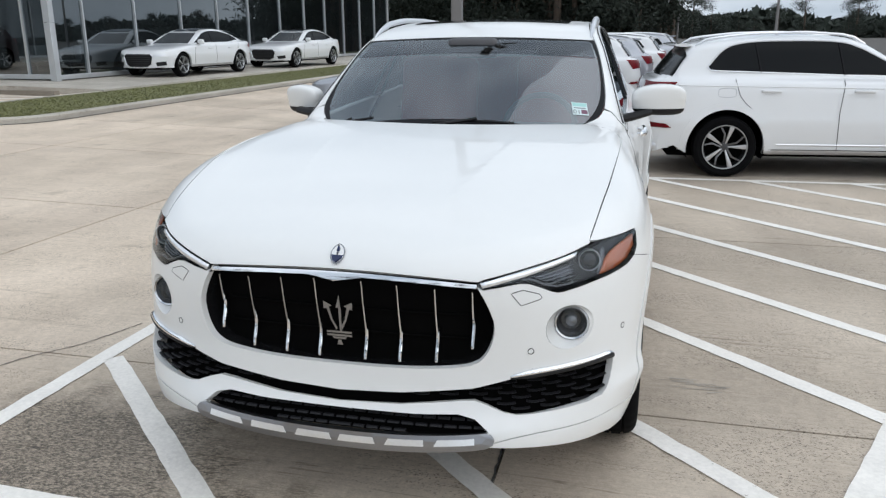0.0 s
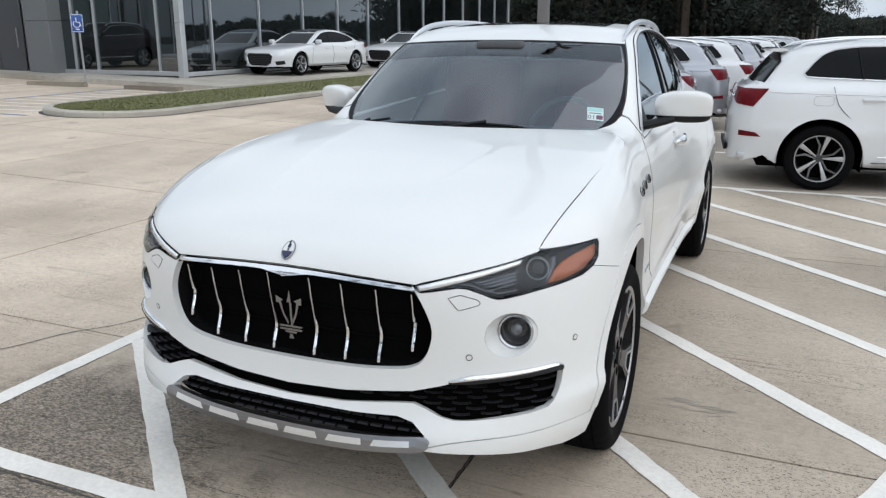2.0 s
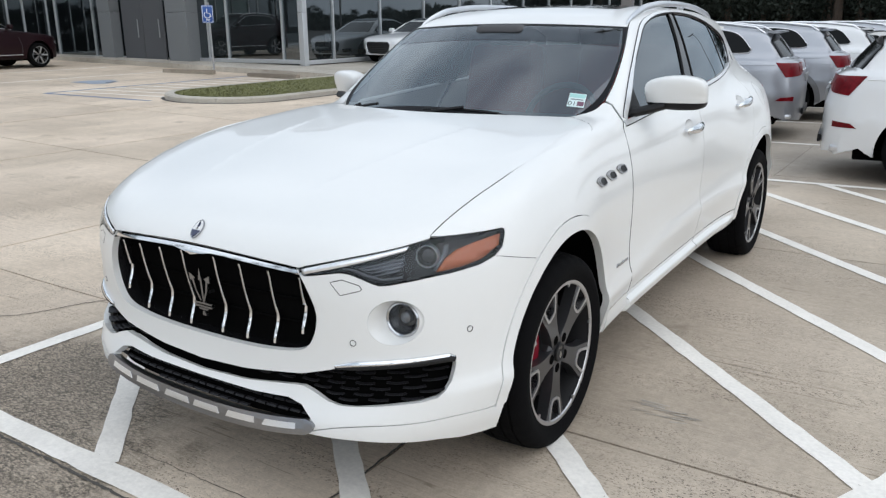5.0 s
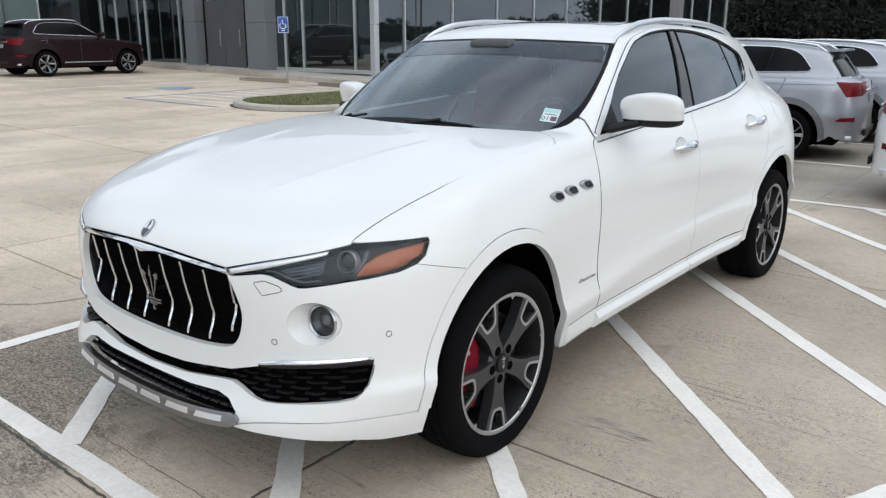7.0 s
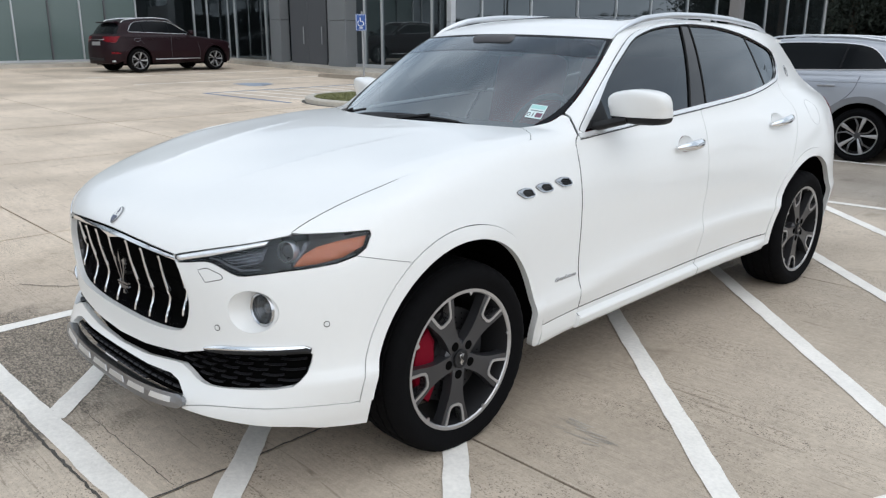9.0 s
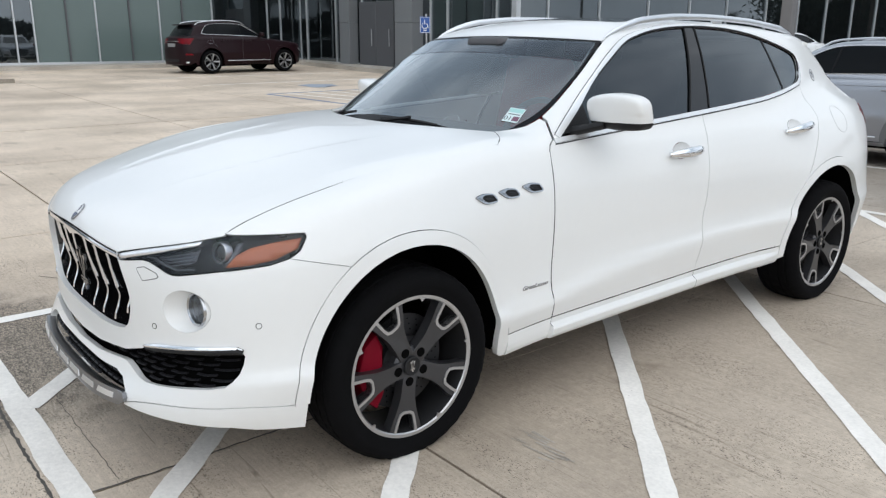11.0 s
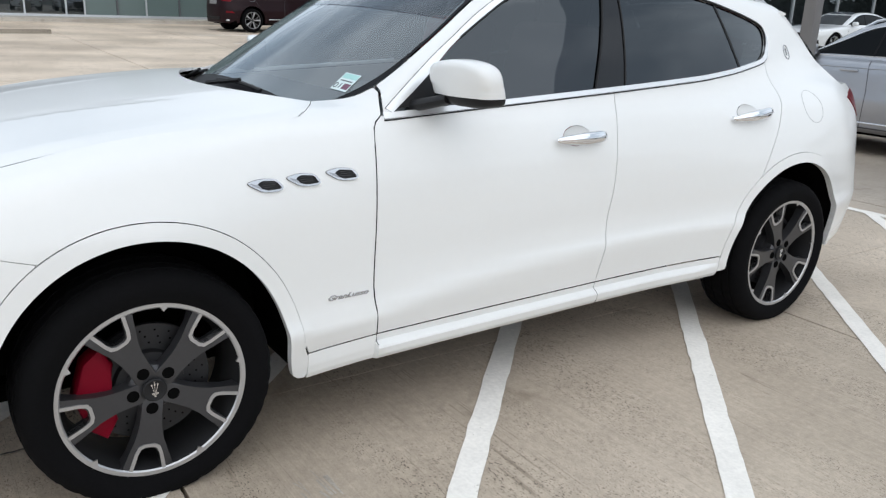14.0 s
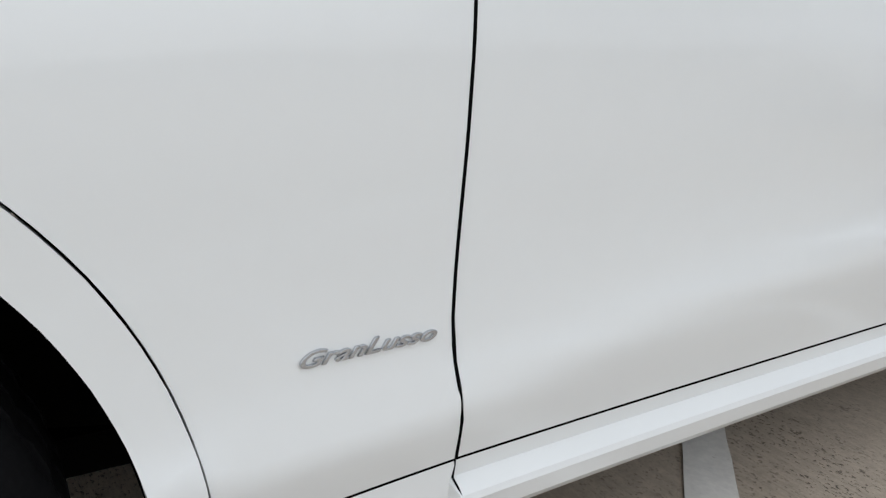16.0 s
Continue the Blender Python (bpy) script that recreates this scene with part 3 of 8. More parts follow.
# accessible bay: blue and white hatch by the island
bay = tagged(new("accessible_bay_markings"), "faded blue and white accessible bay lines", "markings")
stripe((-14.4, 7.2), (-11.3, 7.5), 0.11, BLUE_LINE, bay)
stripe((-14.4, 7.2), (-14.6, 13.2), 0.11, BLUE_LINE, bay)
for k in range(9):
    stripe((-14.4, 7.7 + 0.62 * k), (-11.6, 8.2 + 0.62 * k), 0.10, None, bay)
stripe((-17.7, 7.0), (-17.9, 13.1), 0.11, None, bay)
stripe((-20.9, 7.0), (-21.0, 13.3), 0.11, None, bay)
sheet("bay_symbol", [(-16.6, 9.2), (-15.6, 9.2), (-15.5, 9.5), (-16.0, 9.7), (-15.9, 10.1), (-16.4, 10.2), (-16.7, 9.7)], 0.005, mat("pale_blue_paint", (0.30, 0.34, 0.40), 0.8, vary=0.25, scale=4.0), bay)

# scuffs left by tyres
rng = np.random.default_rng(31)
for k in range(11):
    x, y, a = 1.09 + 0.20 * rng.random(), 0.36 + 0.011 * k, 0.03 + 0.05 * rng.random()
    stripe((x - a, y - 0.02 * rng.random()), (x + a, y + 0.02 * rng.random()), 0.003 + 0.006 * rng.random(), STAIN, pavement, 0.0022, "tyre_scuff")

# cracks
for pts, wide in (
    ([(0.430, -1.12), (0.437, -0.91), (0.440, -0.66), (0.432, -0.40), (0.437, 0.04)], 0.0045),
    ([(-2.1, -1.150), (-0.9, -1.150), (-0.4, -1.156), (0.1, -1.154), (0.43, -1.152), (1.5, -1.150)], 0.006),
    ([(-0.42, -0.94), (0.0, -0.938), (0.41, -0.936)], 0.0014),
    ([(-2.45, -0.55), (-2.20, -0.35), (-2.05, -0.02), (-1.9, 0.2), (-1.78, 0.55)], 0.0035),
):
    p = spline(pts, 0.025)
    rng = np.random.default_rng(5)
    run = np.diff(p, axis=0, append=2 * p[-1:] - p[-2:-1])
    across = np.c_[-run[:, 1], run[:, 0]] / np.linalg.norm(run, axis=1)[:, None]
    p = p + across * rng.normal(0, 0.0025, len(p))[:, None]
    half = wide * (0.6 + 0.7 * rng.random(len(p)))
    v = [(x + q * n_[0] * h, y + q * n_[1] * h, rise(x, y) + 0.003) for (x, y), n_, h in zip(p, across, half) for q in (-1, 1)]
    mesh_object("crack", v, [(2 * k, 2 * k + 1, 2 * k + 3, 2 * k + 2) for k in range(len(p) - 1)], JOINT, pavement, smooth=False)

# planted island with its kerb
def island_outline(grow=0.0, n=18):
    tip = [(-10.6 + (1.30 + grow) * math.cos(a), 9.05 + (1.30 + grow) * math.sin(a) * 1.0) for a in np.linspace(math.pi, 2 * math.pi, n)]
    return tip + [(-9.28 + grow, 12.0), (-9.18 + grow, 20.0), (-9.1 + grow, 60.0), (-11.4 - grow, 60.0), (-11.7 - grow, 20.0), (-11.9 - grow, 12.0)]


isl = tagged(new("planted_island"), "grass strip inside a concrete kerb", "island", kind="structure")
sheet("soil", island_outline(-0.10), 0.10, GRASS, isl)
outer, inner = island_outline(0.08), island_outline(-0.10)
bm = bmesh.new()
rows = []
for (xo, yo), (xi, yi) in zip(outer, inner):
    z = rise(xo, yo)
    cx, cy = xo * 0.85 + xi * 0.15, yo * 0.85 + yi * 0.15
    rows.append([bm.verts.new(p) for p in ((xo, yo, z - 0.04), (xo, yo, z + 0.085), (cx, cy, z + 0.11), (xi, yi, z + 0.11), (xi, yi, z + 0.05))])
for a, b in zip(rows, rows[1:] + rows[:1]):
    for i in range(4):
        bm.faces.new((a[i], a[i + 1], b[i + 1], b[i]))
bmesh.ops.recalc_face_normals(bm, faces=bm.faces)
part("kerb", bm, KERB_CON, isl, "rounded concrete kerb")
# dark joint and stain at the kerb's foot, its shadow line in the colour
gut_o, gut_i = island_outline(0.16), island_outline(0.07)
gv = [(x, y, rise(x, y) + 0.0025) for o, i in zip(gut_o, gut_i) for x, y in (o, i)]
gn = len(gut_o)
mesh_object("gutter_joint", gv, [(2 * k, 2 * ((k + 1) % gn), 2 * ((k + 1) % gn) + 1, 2 * k + 1) for k in range(gn)], JOINT, isl, smooth=False)
rng = np.random.default_rng(11)
gv, gf = [], []
poly = np.array(island_outline(-0.12))
for _ in range(34000):
    y = 7.8 + (rng.random() ** 1.6) * 32
    x = -11.9 + rng.random() * 2.9
    if inside(np.array([[x, y]]), poly)[0]:
        h, a, w = 0.012 + 0.016 * rng.random(), rng.random() * 6.28, 0.007 + 0.008 * rng.random()
        z = rise(x, y) + 0.10
        k = len(gv)
        gv += [(x - w * math.cos(a), y - w * math.sin(a), z), (x + w * math.cos(a), y + w * math.sin(a), z), (x + 0.03 * math.cos(a * 3), y + 0.03 * math.sin(a * 3), z + h)]
        gf.append((k, k + 1, k + 2))
tagged(mesh_object("grass", gv, gf, BLADE, None, smooth=False), "short green grass on the kerbed island", "grass", kind="stuff")

# walkway before the building
wk = tagged(new("walkway"), "pale concrete walkway before the glass front", "pavement", kind="structure")
sheet("apron", [(-11.7, 13.6), (-11.6, 60), (-15.6, 60), (-15.3, 17.0), (-28.2, 16.6), (-28.2, 15.0), (-24.0, 14.6), (-20.6, 14.4)], 0.15, KERB_CON, wk, thick=0.2)
sheet("apron_left", [(-26.6, -14.0), (-26.6, 15.0), (-28.4, 15.2), (-28.4, -14.0)], 0.12, KERB_CON, wk, thick=0.2)


# ---- the glass showroom ----
def facade(name, a, b, z0, height, mull, material, pane_of, label, dark=()):
    """A run of glazed wall between plan points a and b, with mullions at the given distances along it."""
    a, b = Vector((*a, 0)), Vector((*b, 0))
    d = (b - a).normalized()
    n = Vector((d.y, -d.x, 0))
    ob = tagged(new(name), label, "wall", kind="structure")
    L = (b - a).length
    turn = Matrix((d, n, Vector((0, 0, 1)))).transposed().to_4x4()
    turn.translation = a + Vector((0, 0, z0))
    put = lambda bm: (bm.transform(turn), bm)[1]
    ms = [0.0] + [m for m in mull if 0.05 < m < L - 0.05] + [L]
    for m in ms:
        part("mullion", put(box((0.055, 0.12, height), (m, 0.0, height / 2), 0.006, 1)), FACADE_DARK if m in dark else MULLION, ob)
    part("base_rail", put(box((L, 0.16, 0.12), (L / 2, 0, 0.06), 0.006, 1)), MULLION, ob)
    part("head_rail", put(box((L, 0.18, 0.16), (L / 2, 0, height - 0.08), 0.006, 1)), MULLION, ob)
    for k, (p, q) in enumerate(zip(ms[:-1], ms[1:])):
        pn = bmesh.new()
        pn.faces.new([pn.verts.new(c) for c in ((p + 0.03, 0, 0.11), (q - 0.03, 0, 0.11), (q - 0.03, 0, height - 0.15), (p + 0.03, 0, height - 0.15))])
        put(pn)
        o = part("pane", pn, pane_of(k), ob, smooth=False)
        o.visible_shadow = False
    return ob


H_B = 6.6
ZB = 0.36
facade("wall_long", (-14.75, 15.75), (-14.75, 45.0), ZB, H_B, [1.32, 3.75, 6.35, 8.8, 11.25, 14.15, 16.75, 19.25, 21.8, 24.3, 26.8], PANE, lambda k: PANE, "tall glass wall of a car showroom with aluminium mullions")
facade("wall_entrance", (-28.0, 15.75), (-14.75, 15.75), ZB + 0.02, H_B, [0.7, 3.0, 4.3, 4.9, 7.1, 8.0, 9.1, 10.0, 12.4], PANE, lambda k: PANE, "glass entrance wall of a car showroom")
facade("wall_side", (-27.9, -14.0), (-27.9, 15.75), ZB + 0.10, H_B, [2, 4.2, 6.4, 8.6, 10.8, 13, 15.2, 17.4, 18.7, 19.3, 20.4, 21.4, 22.6, 23.7, 24.6, 25.8, 28.2, 28.8], PANE, lambda k: FROSTED if 10 <= k <= 15 else PANE, "green glass side wall of a car showroom", (20.4, 22.6, 24.6))
bm = box((40.0, 29.6, 0.5), (-35.2, 30.7, ZB + H_B + 0.25))
box((40.0, 30, 0.5), (-48.1, 0.9, ZB + H_B + 0.25), bm=bm)
tagged(part("roof_slab", bm, FACADE_DARK, None, smooth=False), "flat dark roof of the showroom", "roof", kind="structure")
bm = box((0.3, 28, H_B), (-21.5, 31.0, ZB + H_B / 2))
box((7.0, 0.3, H_B), (-18.2, 45.05, ZB + H_B / 2), bm=bm)
box((16.5, 0.3, H_B), (-29.6, 21.5, ZB + H_B / 2), bm=bm)
box((0.3, 36, H_B), (-34.2, 3.5, ZB + H_B / 2), bm=bm)
tagged(part("wall_inner", bm, ROOM, None, smooth=False), "dim inner walls of the showroom", "wall", kind="structure")
bm = box((6.6, 28, 0.1), (-18.2, 31.0, ZB - 0.03))
box((13.0, 5.6, 0.1), (-21.4, 18.7, ZB - 0.035), bm=bm)
box((6.2, 31, 0.1), (-31.1, 1.5, ZB + 0.03), bm=bm)
tagged(part("floor", bm, ROOM_FLOOR, None, smooth=False), "grey showroom floor", "floor", kind="structure")
for x, y, w, d in ((-19.85, 15.50, 1.0, 0.5), (-23.75, 15.52, 0.7, 0.4), (-14.75, 15.72, 0.20, 0.20)):
    col = tagged(new("column"), "grey panel-clad column at the showroom entrance", "column", group="entrance columns")
    z0 = rise(x, y) + 0.14
    for k, (h0, h1) in enumerate(((0.0, 1.55), (1.56, 3.1), (3.11, 4.65), (4.66, 6.6))):
        part("panel", box((w, d, h1 - h0), (x, y, z0 + (h0 + h1) / 2), 0.008, 1), FACADE if w > 0.3 else MULLION, col)
for x in (-22.55, -21.43):
    dr = tagged(new("glass_door"), "glass entrance door with a steel pull", "door", group="entrance doors")
    part("door_frame", box((1.10, 0.05, 2.35), (x, 15.60, 0.38 + 1.18), 0.01, 1), FACADE_DARK, dr)
    part("door_glass", box((0.94, 0.055, 2.15), (x, 15.60, 0.38 + 1.18)), FACADE_DARK, dr)
    part("pull", tube([(x + 0.38, 15.50, 1.15), (x + 0.38, 15.50, 1.75)], 0.02, 8), GALV, dr)
# pale shell chairs behind the glass
for x, y, a in ((-16.6, 17.2, 20), (-15.6, 17.4, -40)):
    ch = tagged(new("lounge_chair"), "pale shell lounge chair behind the glass", "chair", group="showroom chairs")
    bm = box((0.62, 0.5, 0.06), (0, 0, 0.42), 0.03)
    box((0.62, 0.06, 0.42), (0, 0.25, 0.66), 0.03, bm=bm)
    bm.transform(pose(x, y, ZB + 0.02, 0, 0, a))
    part("shell", bm, CHAIR_W, ch)
    bm = tube([(0, 0, 0.0), (0, 0, 0.42)], 0.025, 8)
    box((0.5, 0.05, 0.03), (0, 0, 0.015), bm=bm)
    box((0.05, 0.5, 0.03), (0, 0, 0.015), bm=bm)
    bm.transform(pose(x, y, ZB + 0.02, 0, 0, a))
    part("pedestal", bm, GALV, ch)

# sign, wheel stops, poles
sx_, sy_ = -15.95, 13.25
zs = rise(sx_, sy_)
sign = tagged(new("parking_sign"), "blue accessible-parking sign on a steel post", "sign")
part("post", tube([(sx_, sy_, zs - 0.1), (sx_ - 0.03, sy_, zs + 1.95)], 0.028, 8), GALV, sign)
face = pose(sx_ - 0.02, sy_ - 0.05, zs + 1.64, 0, 0, 60)
pl = box((0.31, 0.012, 0.47), (0, 0, 0), 0.004)
pl.transform(face)
pan = part("sign_panel", pl, BLUE_SIGN, sign)
bm = box((0.27, 0.004, 0.012), (0, -0.008, 0.215))
box((0.27, 0.004, 0.012), (0, -0.008, -0.215), bm=bm)
box((0.012, 0.004, 0.43), (-0.14, -0.008, 0), bm=bm)
box((0.012, 0.004, 0.43), (0.14, -0.008, 0), bm=bm)
box((0.10, 0.004, 0.03), (0, -0.008, -0.155), bm=bm)
ringp = [(0.085 * math.cos(a) - 0.01, -0.008, 0.085 * math.sin(a) - 0.02) for a in np.linspace(2.2, 6.6, 20)]
tube(ringp, 0.011, 5, bm)
tube([(-0.02, -0.008, 0.14), (-0.015, -0.008, 0.03), (0.06, -0.008, 0.02), (0.09, -0.008, -0.08)], 0.013, 5, bm)
bm.transform(face)
part("sign_symbol", bm, SIGN_WHITE, pan)


def wheel_stop(x, y, a, z):
    ob = tagged(new("wheel_stop"), "long low concrete wheel stop", "wheel stop", group="wheel stops")
    bm = bmesh.new()
    extrude_poly([(-0.09, 0), (0.09, 0), (0.07, 0.11), (-0.07, 0.11)], -0.95, 0.95, lambda u, v, d: (d, u, v), bm)
    bm.transform(pose(x, y, z, 0, 0, a))
    part("block", bm, STOP, ob)
    return ob


wheel_stop(-16.74, 13.0, 5, rise(-16.74, 13.0))
wheel_stop(-13.6, 13.2, -3, rise(-13.6, 13.2))
wheel_stop(-20.85, 2.15, 97, rise(-20.85, 2.15))
wheel_stop(-20.6, -0.9, 94, rise(-20.6, -0.9))

px_, py_ = -1.42, 6.82
pole = tagged(new("lamp_pole"), "tall square grey lamp pole on a concrete base", "lamp pole")
part("shaft", box((0.125, 0.125, 10.0), (px_, py_, 5.0 + rise(px_, py_)), 0.012, 2), POLE, pole)
part("base", revolve([(0.0, 0.30), (0.62, 0.30), (0.65, 0.27), (0.65, 0.0001)], 28, "z"), KERB_CON, pole).location = (px_, py_, rise(px_, py_) - 0.02)
part("base_plate", box((0.30, 0.30, 0.02), (px_, py_, 0.645 + rise(px_, py_))), GALV, pole)
for dx, dy in ((-0.10, -0.72), (0.55, 0.12), (0.30, -0.30)):
    head = part("lamp_head", box((0.34, 0.62, 0.12), (0, 0, 0), 0.03), POLE, pole)
    turn = math.atan2(dy, dx) - math.pi / 2
    head.data.transform(Matrix.Translation((px_ + dx, py_ + dy, 9.95)) @ Matrix.Rotation(turn, 4, "Z") @ Matrix.Scale(1.0 if dx < 0.2 else 0.75, 4))
    part("arm", tube([(px_, py_, 9.85), (px_ + dx * 0.8, py_ + dy * 0.8, 9.95)], 0.05, 8), POLE, head)
for x, y in ((7.5, 44.0), (3.0, 62.0), (27.0, 66.0)):
    lp = tagged(new("far_lamp_pole"), "slim grey lamp pole beyond the parked rows", "lamp pole", group="far lamp poles")
    part("shaft", tube([(x, y, -0.1), (x, y, 9.5)], [0.08, 0.05], 8), POLE, lp)
    part("lamp_head", box((0.9, 0.35, 0.14), (x + 0.4, y, 9.5), 0.03), GALV, lp)


# ---- trees ----
def tree(x, y, h, spread, seed, pine, base=0.35, n=900):
    rng = np.random.default_rng(seed)
    ob = tagged(new("pine_tree" if pine else "broad_tree"), "tall dark pine with a bare lower trunk" if pine else "dense dark green broadleaf tree", "tree", group="tree line")
    bend = rng.normal(0, 0.02, 2)
    path = [(x + bend[0] * h * t, y + bend[1] * h * t, h * t - 0.3) for t in np.linspace(0, 0.95, 7)]
    part("trunk", tube(path, [0.022 * h * (1 - 0.8 * t) for t in np.linspace(0, 1, 7)], 7), BARK, ob)
    ends = []
    for k in range(14 if pine else 10):
        t = base + (0.95 - base) * rng.random()
        a = rng.random() * 6.283
        r = spread * (1.0 - 0.75 * (t - base) / (1 - base) if pine else math.sin(math.pi * min(1, max(0.1, (t - base + 0.15)))) + 0.2)
        p = Vector(path[0]) + Vector((bend[0] * h * t, bend[1] * h * t, h * t))
        q = p + Vector((r * math.cos(a), r * math.sin(a), 0.10 * h * rng.random()))
        part("limb", tube([p, (p + q) / 2 + Vector((0, 0, 0.03 * h)), q], [0.006 * h, 0.004 * h, 0.0015 * h], 5), BARK, ob)
        ends += [(p.lerp(q, u), spread * 0.30) for u in (0.45, 0.75, 1.0)]
    v, f = [], []
    for _ in range(n):
        c, s = ends[rng.integers(len(ends))]
        d = rng.normal(0, s, 3)
        c = np.array(c) + d * (1, 1, 0.6)
        w = spread * (0.035 + 0.035 * rng.random())
        q = rng.normal(0, 1, (2, 3))
        q /= np.linalg.norm(q, axis=1)[:, None]
        k = len(v)
        v += [c - q[0] * w, c + q[1] * w * 0.5, c + q[0] * w, c - q[1] * w * 0.5]
        f.append((k, k + 1, k + 2, k + 3))
    mesh_object("crown", v, f, NEEDLES if pine else LEAVES, ob, smooth=False)
    return ob


masters = [tree(0, 0, 17 + 2 * k, 2.6, 50 + k, True, 0.42, 4000) for k in range(3)] + [tree(0, 0, 9 + 2 * k, 3.0, 60 + k, False, 0.2, 5200) for k in range(3)]
rng = np.random.default_rng(3)
spots, small = [], []
for k in range(44):
    spots.append((-24 + 26 * (k % 22) / 21 + rng.normal(0, 1), 66 + 9 * (k // 22) + rng.normal(0, 2), rng.integers(3)))
for k in range(26):
    spots.append((-22 + 24 * k / 25 + rng.normal(0, 0.6), 62 + rng.normal(0, 1), 3 + rng.integers(3)))
for k in range(30):
    small.append((8 + 6 * k + rng.normal(0, 2), 165 + rng.normal(0, 8) - 1.0 * k, 3 + rng.integers(3), 0.36 + 0.15 * rng.random()))
for x, y, sc in ((23.6, 130, 0.62), (32.0, 135, 0.60), (3.5, 84, 0.7), (5.5, 92, 0.6), (8.0, 100, 0.5)):
    small.append((x, y, 3 + rng.integers(3), sc))
for k in range(26):
    spots.append((-70 + 9 * k + rng.normal(0, 2), -60 + rng.normal(0, 3), rng.integers(3)))
for x, y, m, sc in small:
    copy_thing(masters[m], Matrix.Translation((x, y, 0)) @ pose(0, 0, 0, 0, 0, rng.random() * 360) @ Matrix.Scale(sc, 4))
used = set()
for x, y, m in spots:
    mt = Matrix.Translation((x, y, 0)) @ pose(0, 0, 0, 0, 0, rng.random() * 360)
    sc = 0.85 + 0.4 * rng.random()
    if m not in used:
        used.add(m)
        masters[m].matrix_world = mt
    else:
        copy_thing(masters[m], mt)
# added flat sheet; the shade deep in the woods is its colour
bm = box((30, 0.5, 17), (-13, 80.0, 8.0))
tagged(part("backdrop", bm, mat("woods_depth_shade", (0.008, 0.012, 0.0095), 0.95, vary=0.5, scale=0.3, fine=2.0, spec=0.0), None, smooth=False), "plain dark sheet standing in for the shaded depth of the woods", "woods", kind="structure")
# dense undergrowth closing the view under the crowns
rng = np.random.default_rng(21)
v, f = [], []
for _ in range(60000):
    x, y = -26 + 28 * rng.random(), 68 + 10 * rng.random()
    z = 15 * rng.random() ** 1.3
    w = 0.16 + 0.26 * rng.random()
    q = rng.normal(0, 1, (2, 3))
    q /= np.linalg.norm(q, axis=1)[:, None]
    k = len(v)
    c = np.array((x, y, z))
    v += [c - q[0] * w, c + q[1] * w * 0.6, c + q[0] * w, c - q[1] * w * 0.6]
    f.append((k, k + 1, k + 2, k + 3))
tagged(mesh_object("far_woods", v, f, NEEDLES, None, smooth=False), "dark dense woods behind the car park", "woods", kind="stuff")
v, f = [], []
for _ in range(12000):
    x, y = 150 + 12 * rng.random(), -120 + 290 * rng.random()
    z = (6.0 + 1.5 * math.sin(y * 0.11) + 1.0 * math.sin(y * 0.37)) * rng.random()
    w = 0.7 + 0.8 * rng.random()
    q = rng.normal(0, 1, (2, 3))
    q /= np.linalg.norm(q, axis=1)[:, None]
    k = len(v)
    c = np.array((x, y, z))
    v += [c - q[0] * w, c + q[1] * w * 0.6, c + q[0] * w, c - q[1] * w * 0.6]
    f.append((k, k + 1, k + 2, k + 3))
tagged(mesh_object("side_woods", v, f, NEEDLES, None, smooth=False), "dark woods mirrored in the showroom glass", "woods", kind="stuff")
v, f = [], []
for _ in range(14000):
    x = 2 + 220 * rng.random()
    y = 175 + 20 * rng.random()
    z = (4.2 + 1.0 * math.sin(x * 0.09) + 0.7 * math.sin(x * 0.31)) * rng.random()
    w = 0.6 + 0.9 * rng.random()
    q = rng.normal(0, 1, (2, 3))
    q /= np.linalg.norm(q, axis=1)[:, None]
    k = len(v)
    c = np.array((x, y, z))
    v += [c - q[0] * w, c + q[1] * w * 0.6, c + q[0] * w, c - q[1] * w * 0.6]
    f.append((k, k + 1, k + 2, k + 3))
tagged(mesh_object("distant_woods", v, f, LEAVES, None, smooth=False), "distant low green woods", "woods", kind="stuff")
# ---- the white luxury SUV: skin ----
HUB_Z, WB = 0.357, 3.112
L_side = lut([(0.10, 0.80), (0.22, 0.845), (0.30, 0.872), (0.345, 0.880), (0.42, 0.898), (0.475, 0.907), (0.535, 0.890), (0.62, 0.885), (0.72, 0.888), (0.82, 0.886), (0.90, 0.876), (0.98, 0.858), (1.05, 0.832), (1.12, 0.79), (1.3, 0.68)], 0.016)
L_nose = lut([(0.1, -0.86), (0.22, -0.915), (0.28, -0.945), (0.34, -0.945), (0.40, -0.905), (0.46, -0.89), (0.55, -0.885), (0.65, -0.892), (0.75, -0.905), (0.84, -0.905), (0.92, -0.88), (1.05, -0.80), (1.4, -0.6)], 0.02)
L_pow = lut([(0.1, 3.3), (0.62, 3.3), (0.95, 2.6), (1.3, 2.6)], 0.04)
L_tail = lut([(0.1, 4.02), (0.3, 4.13), (0.48, 4.20), (0.62, 4.21), (0.74, 4.16), (0.95, 4.155), (1.1, 4.12), (1.3, 4.02)], 0.04)
L_hood = lut([(-1.1, 0.74), (-0.93, 0.84), (-0.87, 0.892), (-0.78, 0.945), (-0.62, 0.998), (-0.4, 1.045), (-0.1, 1.092), (0.2, 1.125), (0.5, 1.150), (0.9, 1.165), (1.4, 1.15), (3.0, 1.17), (3.5, 1.18), (3.9, 1.145), (4.2, 1.09)], 0.06)
L_drop = lut([(-1.1, 0.09), (-0.62, 0.072), (-0.2, 0.035), (0.5, 0.030), (1.0, 0.04), (4.2, 0.05)], 0.1)
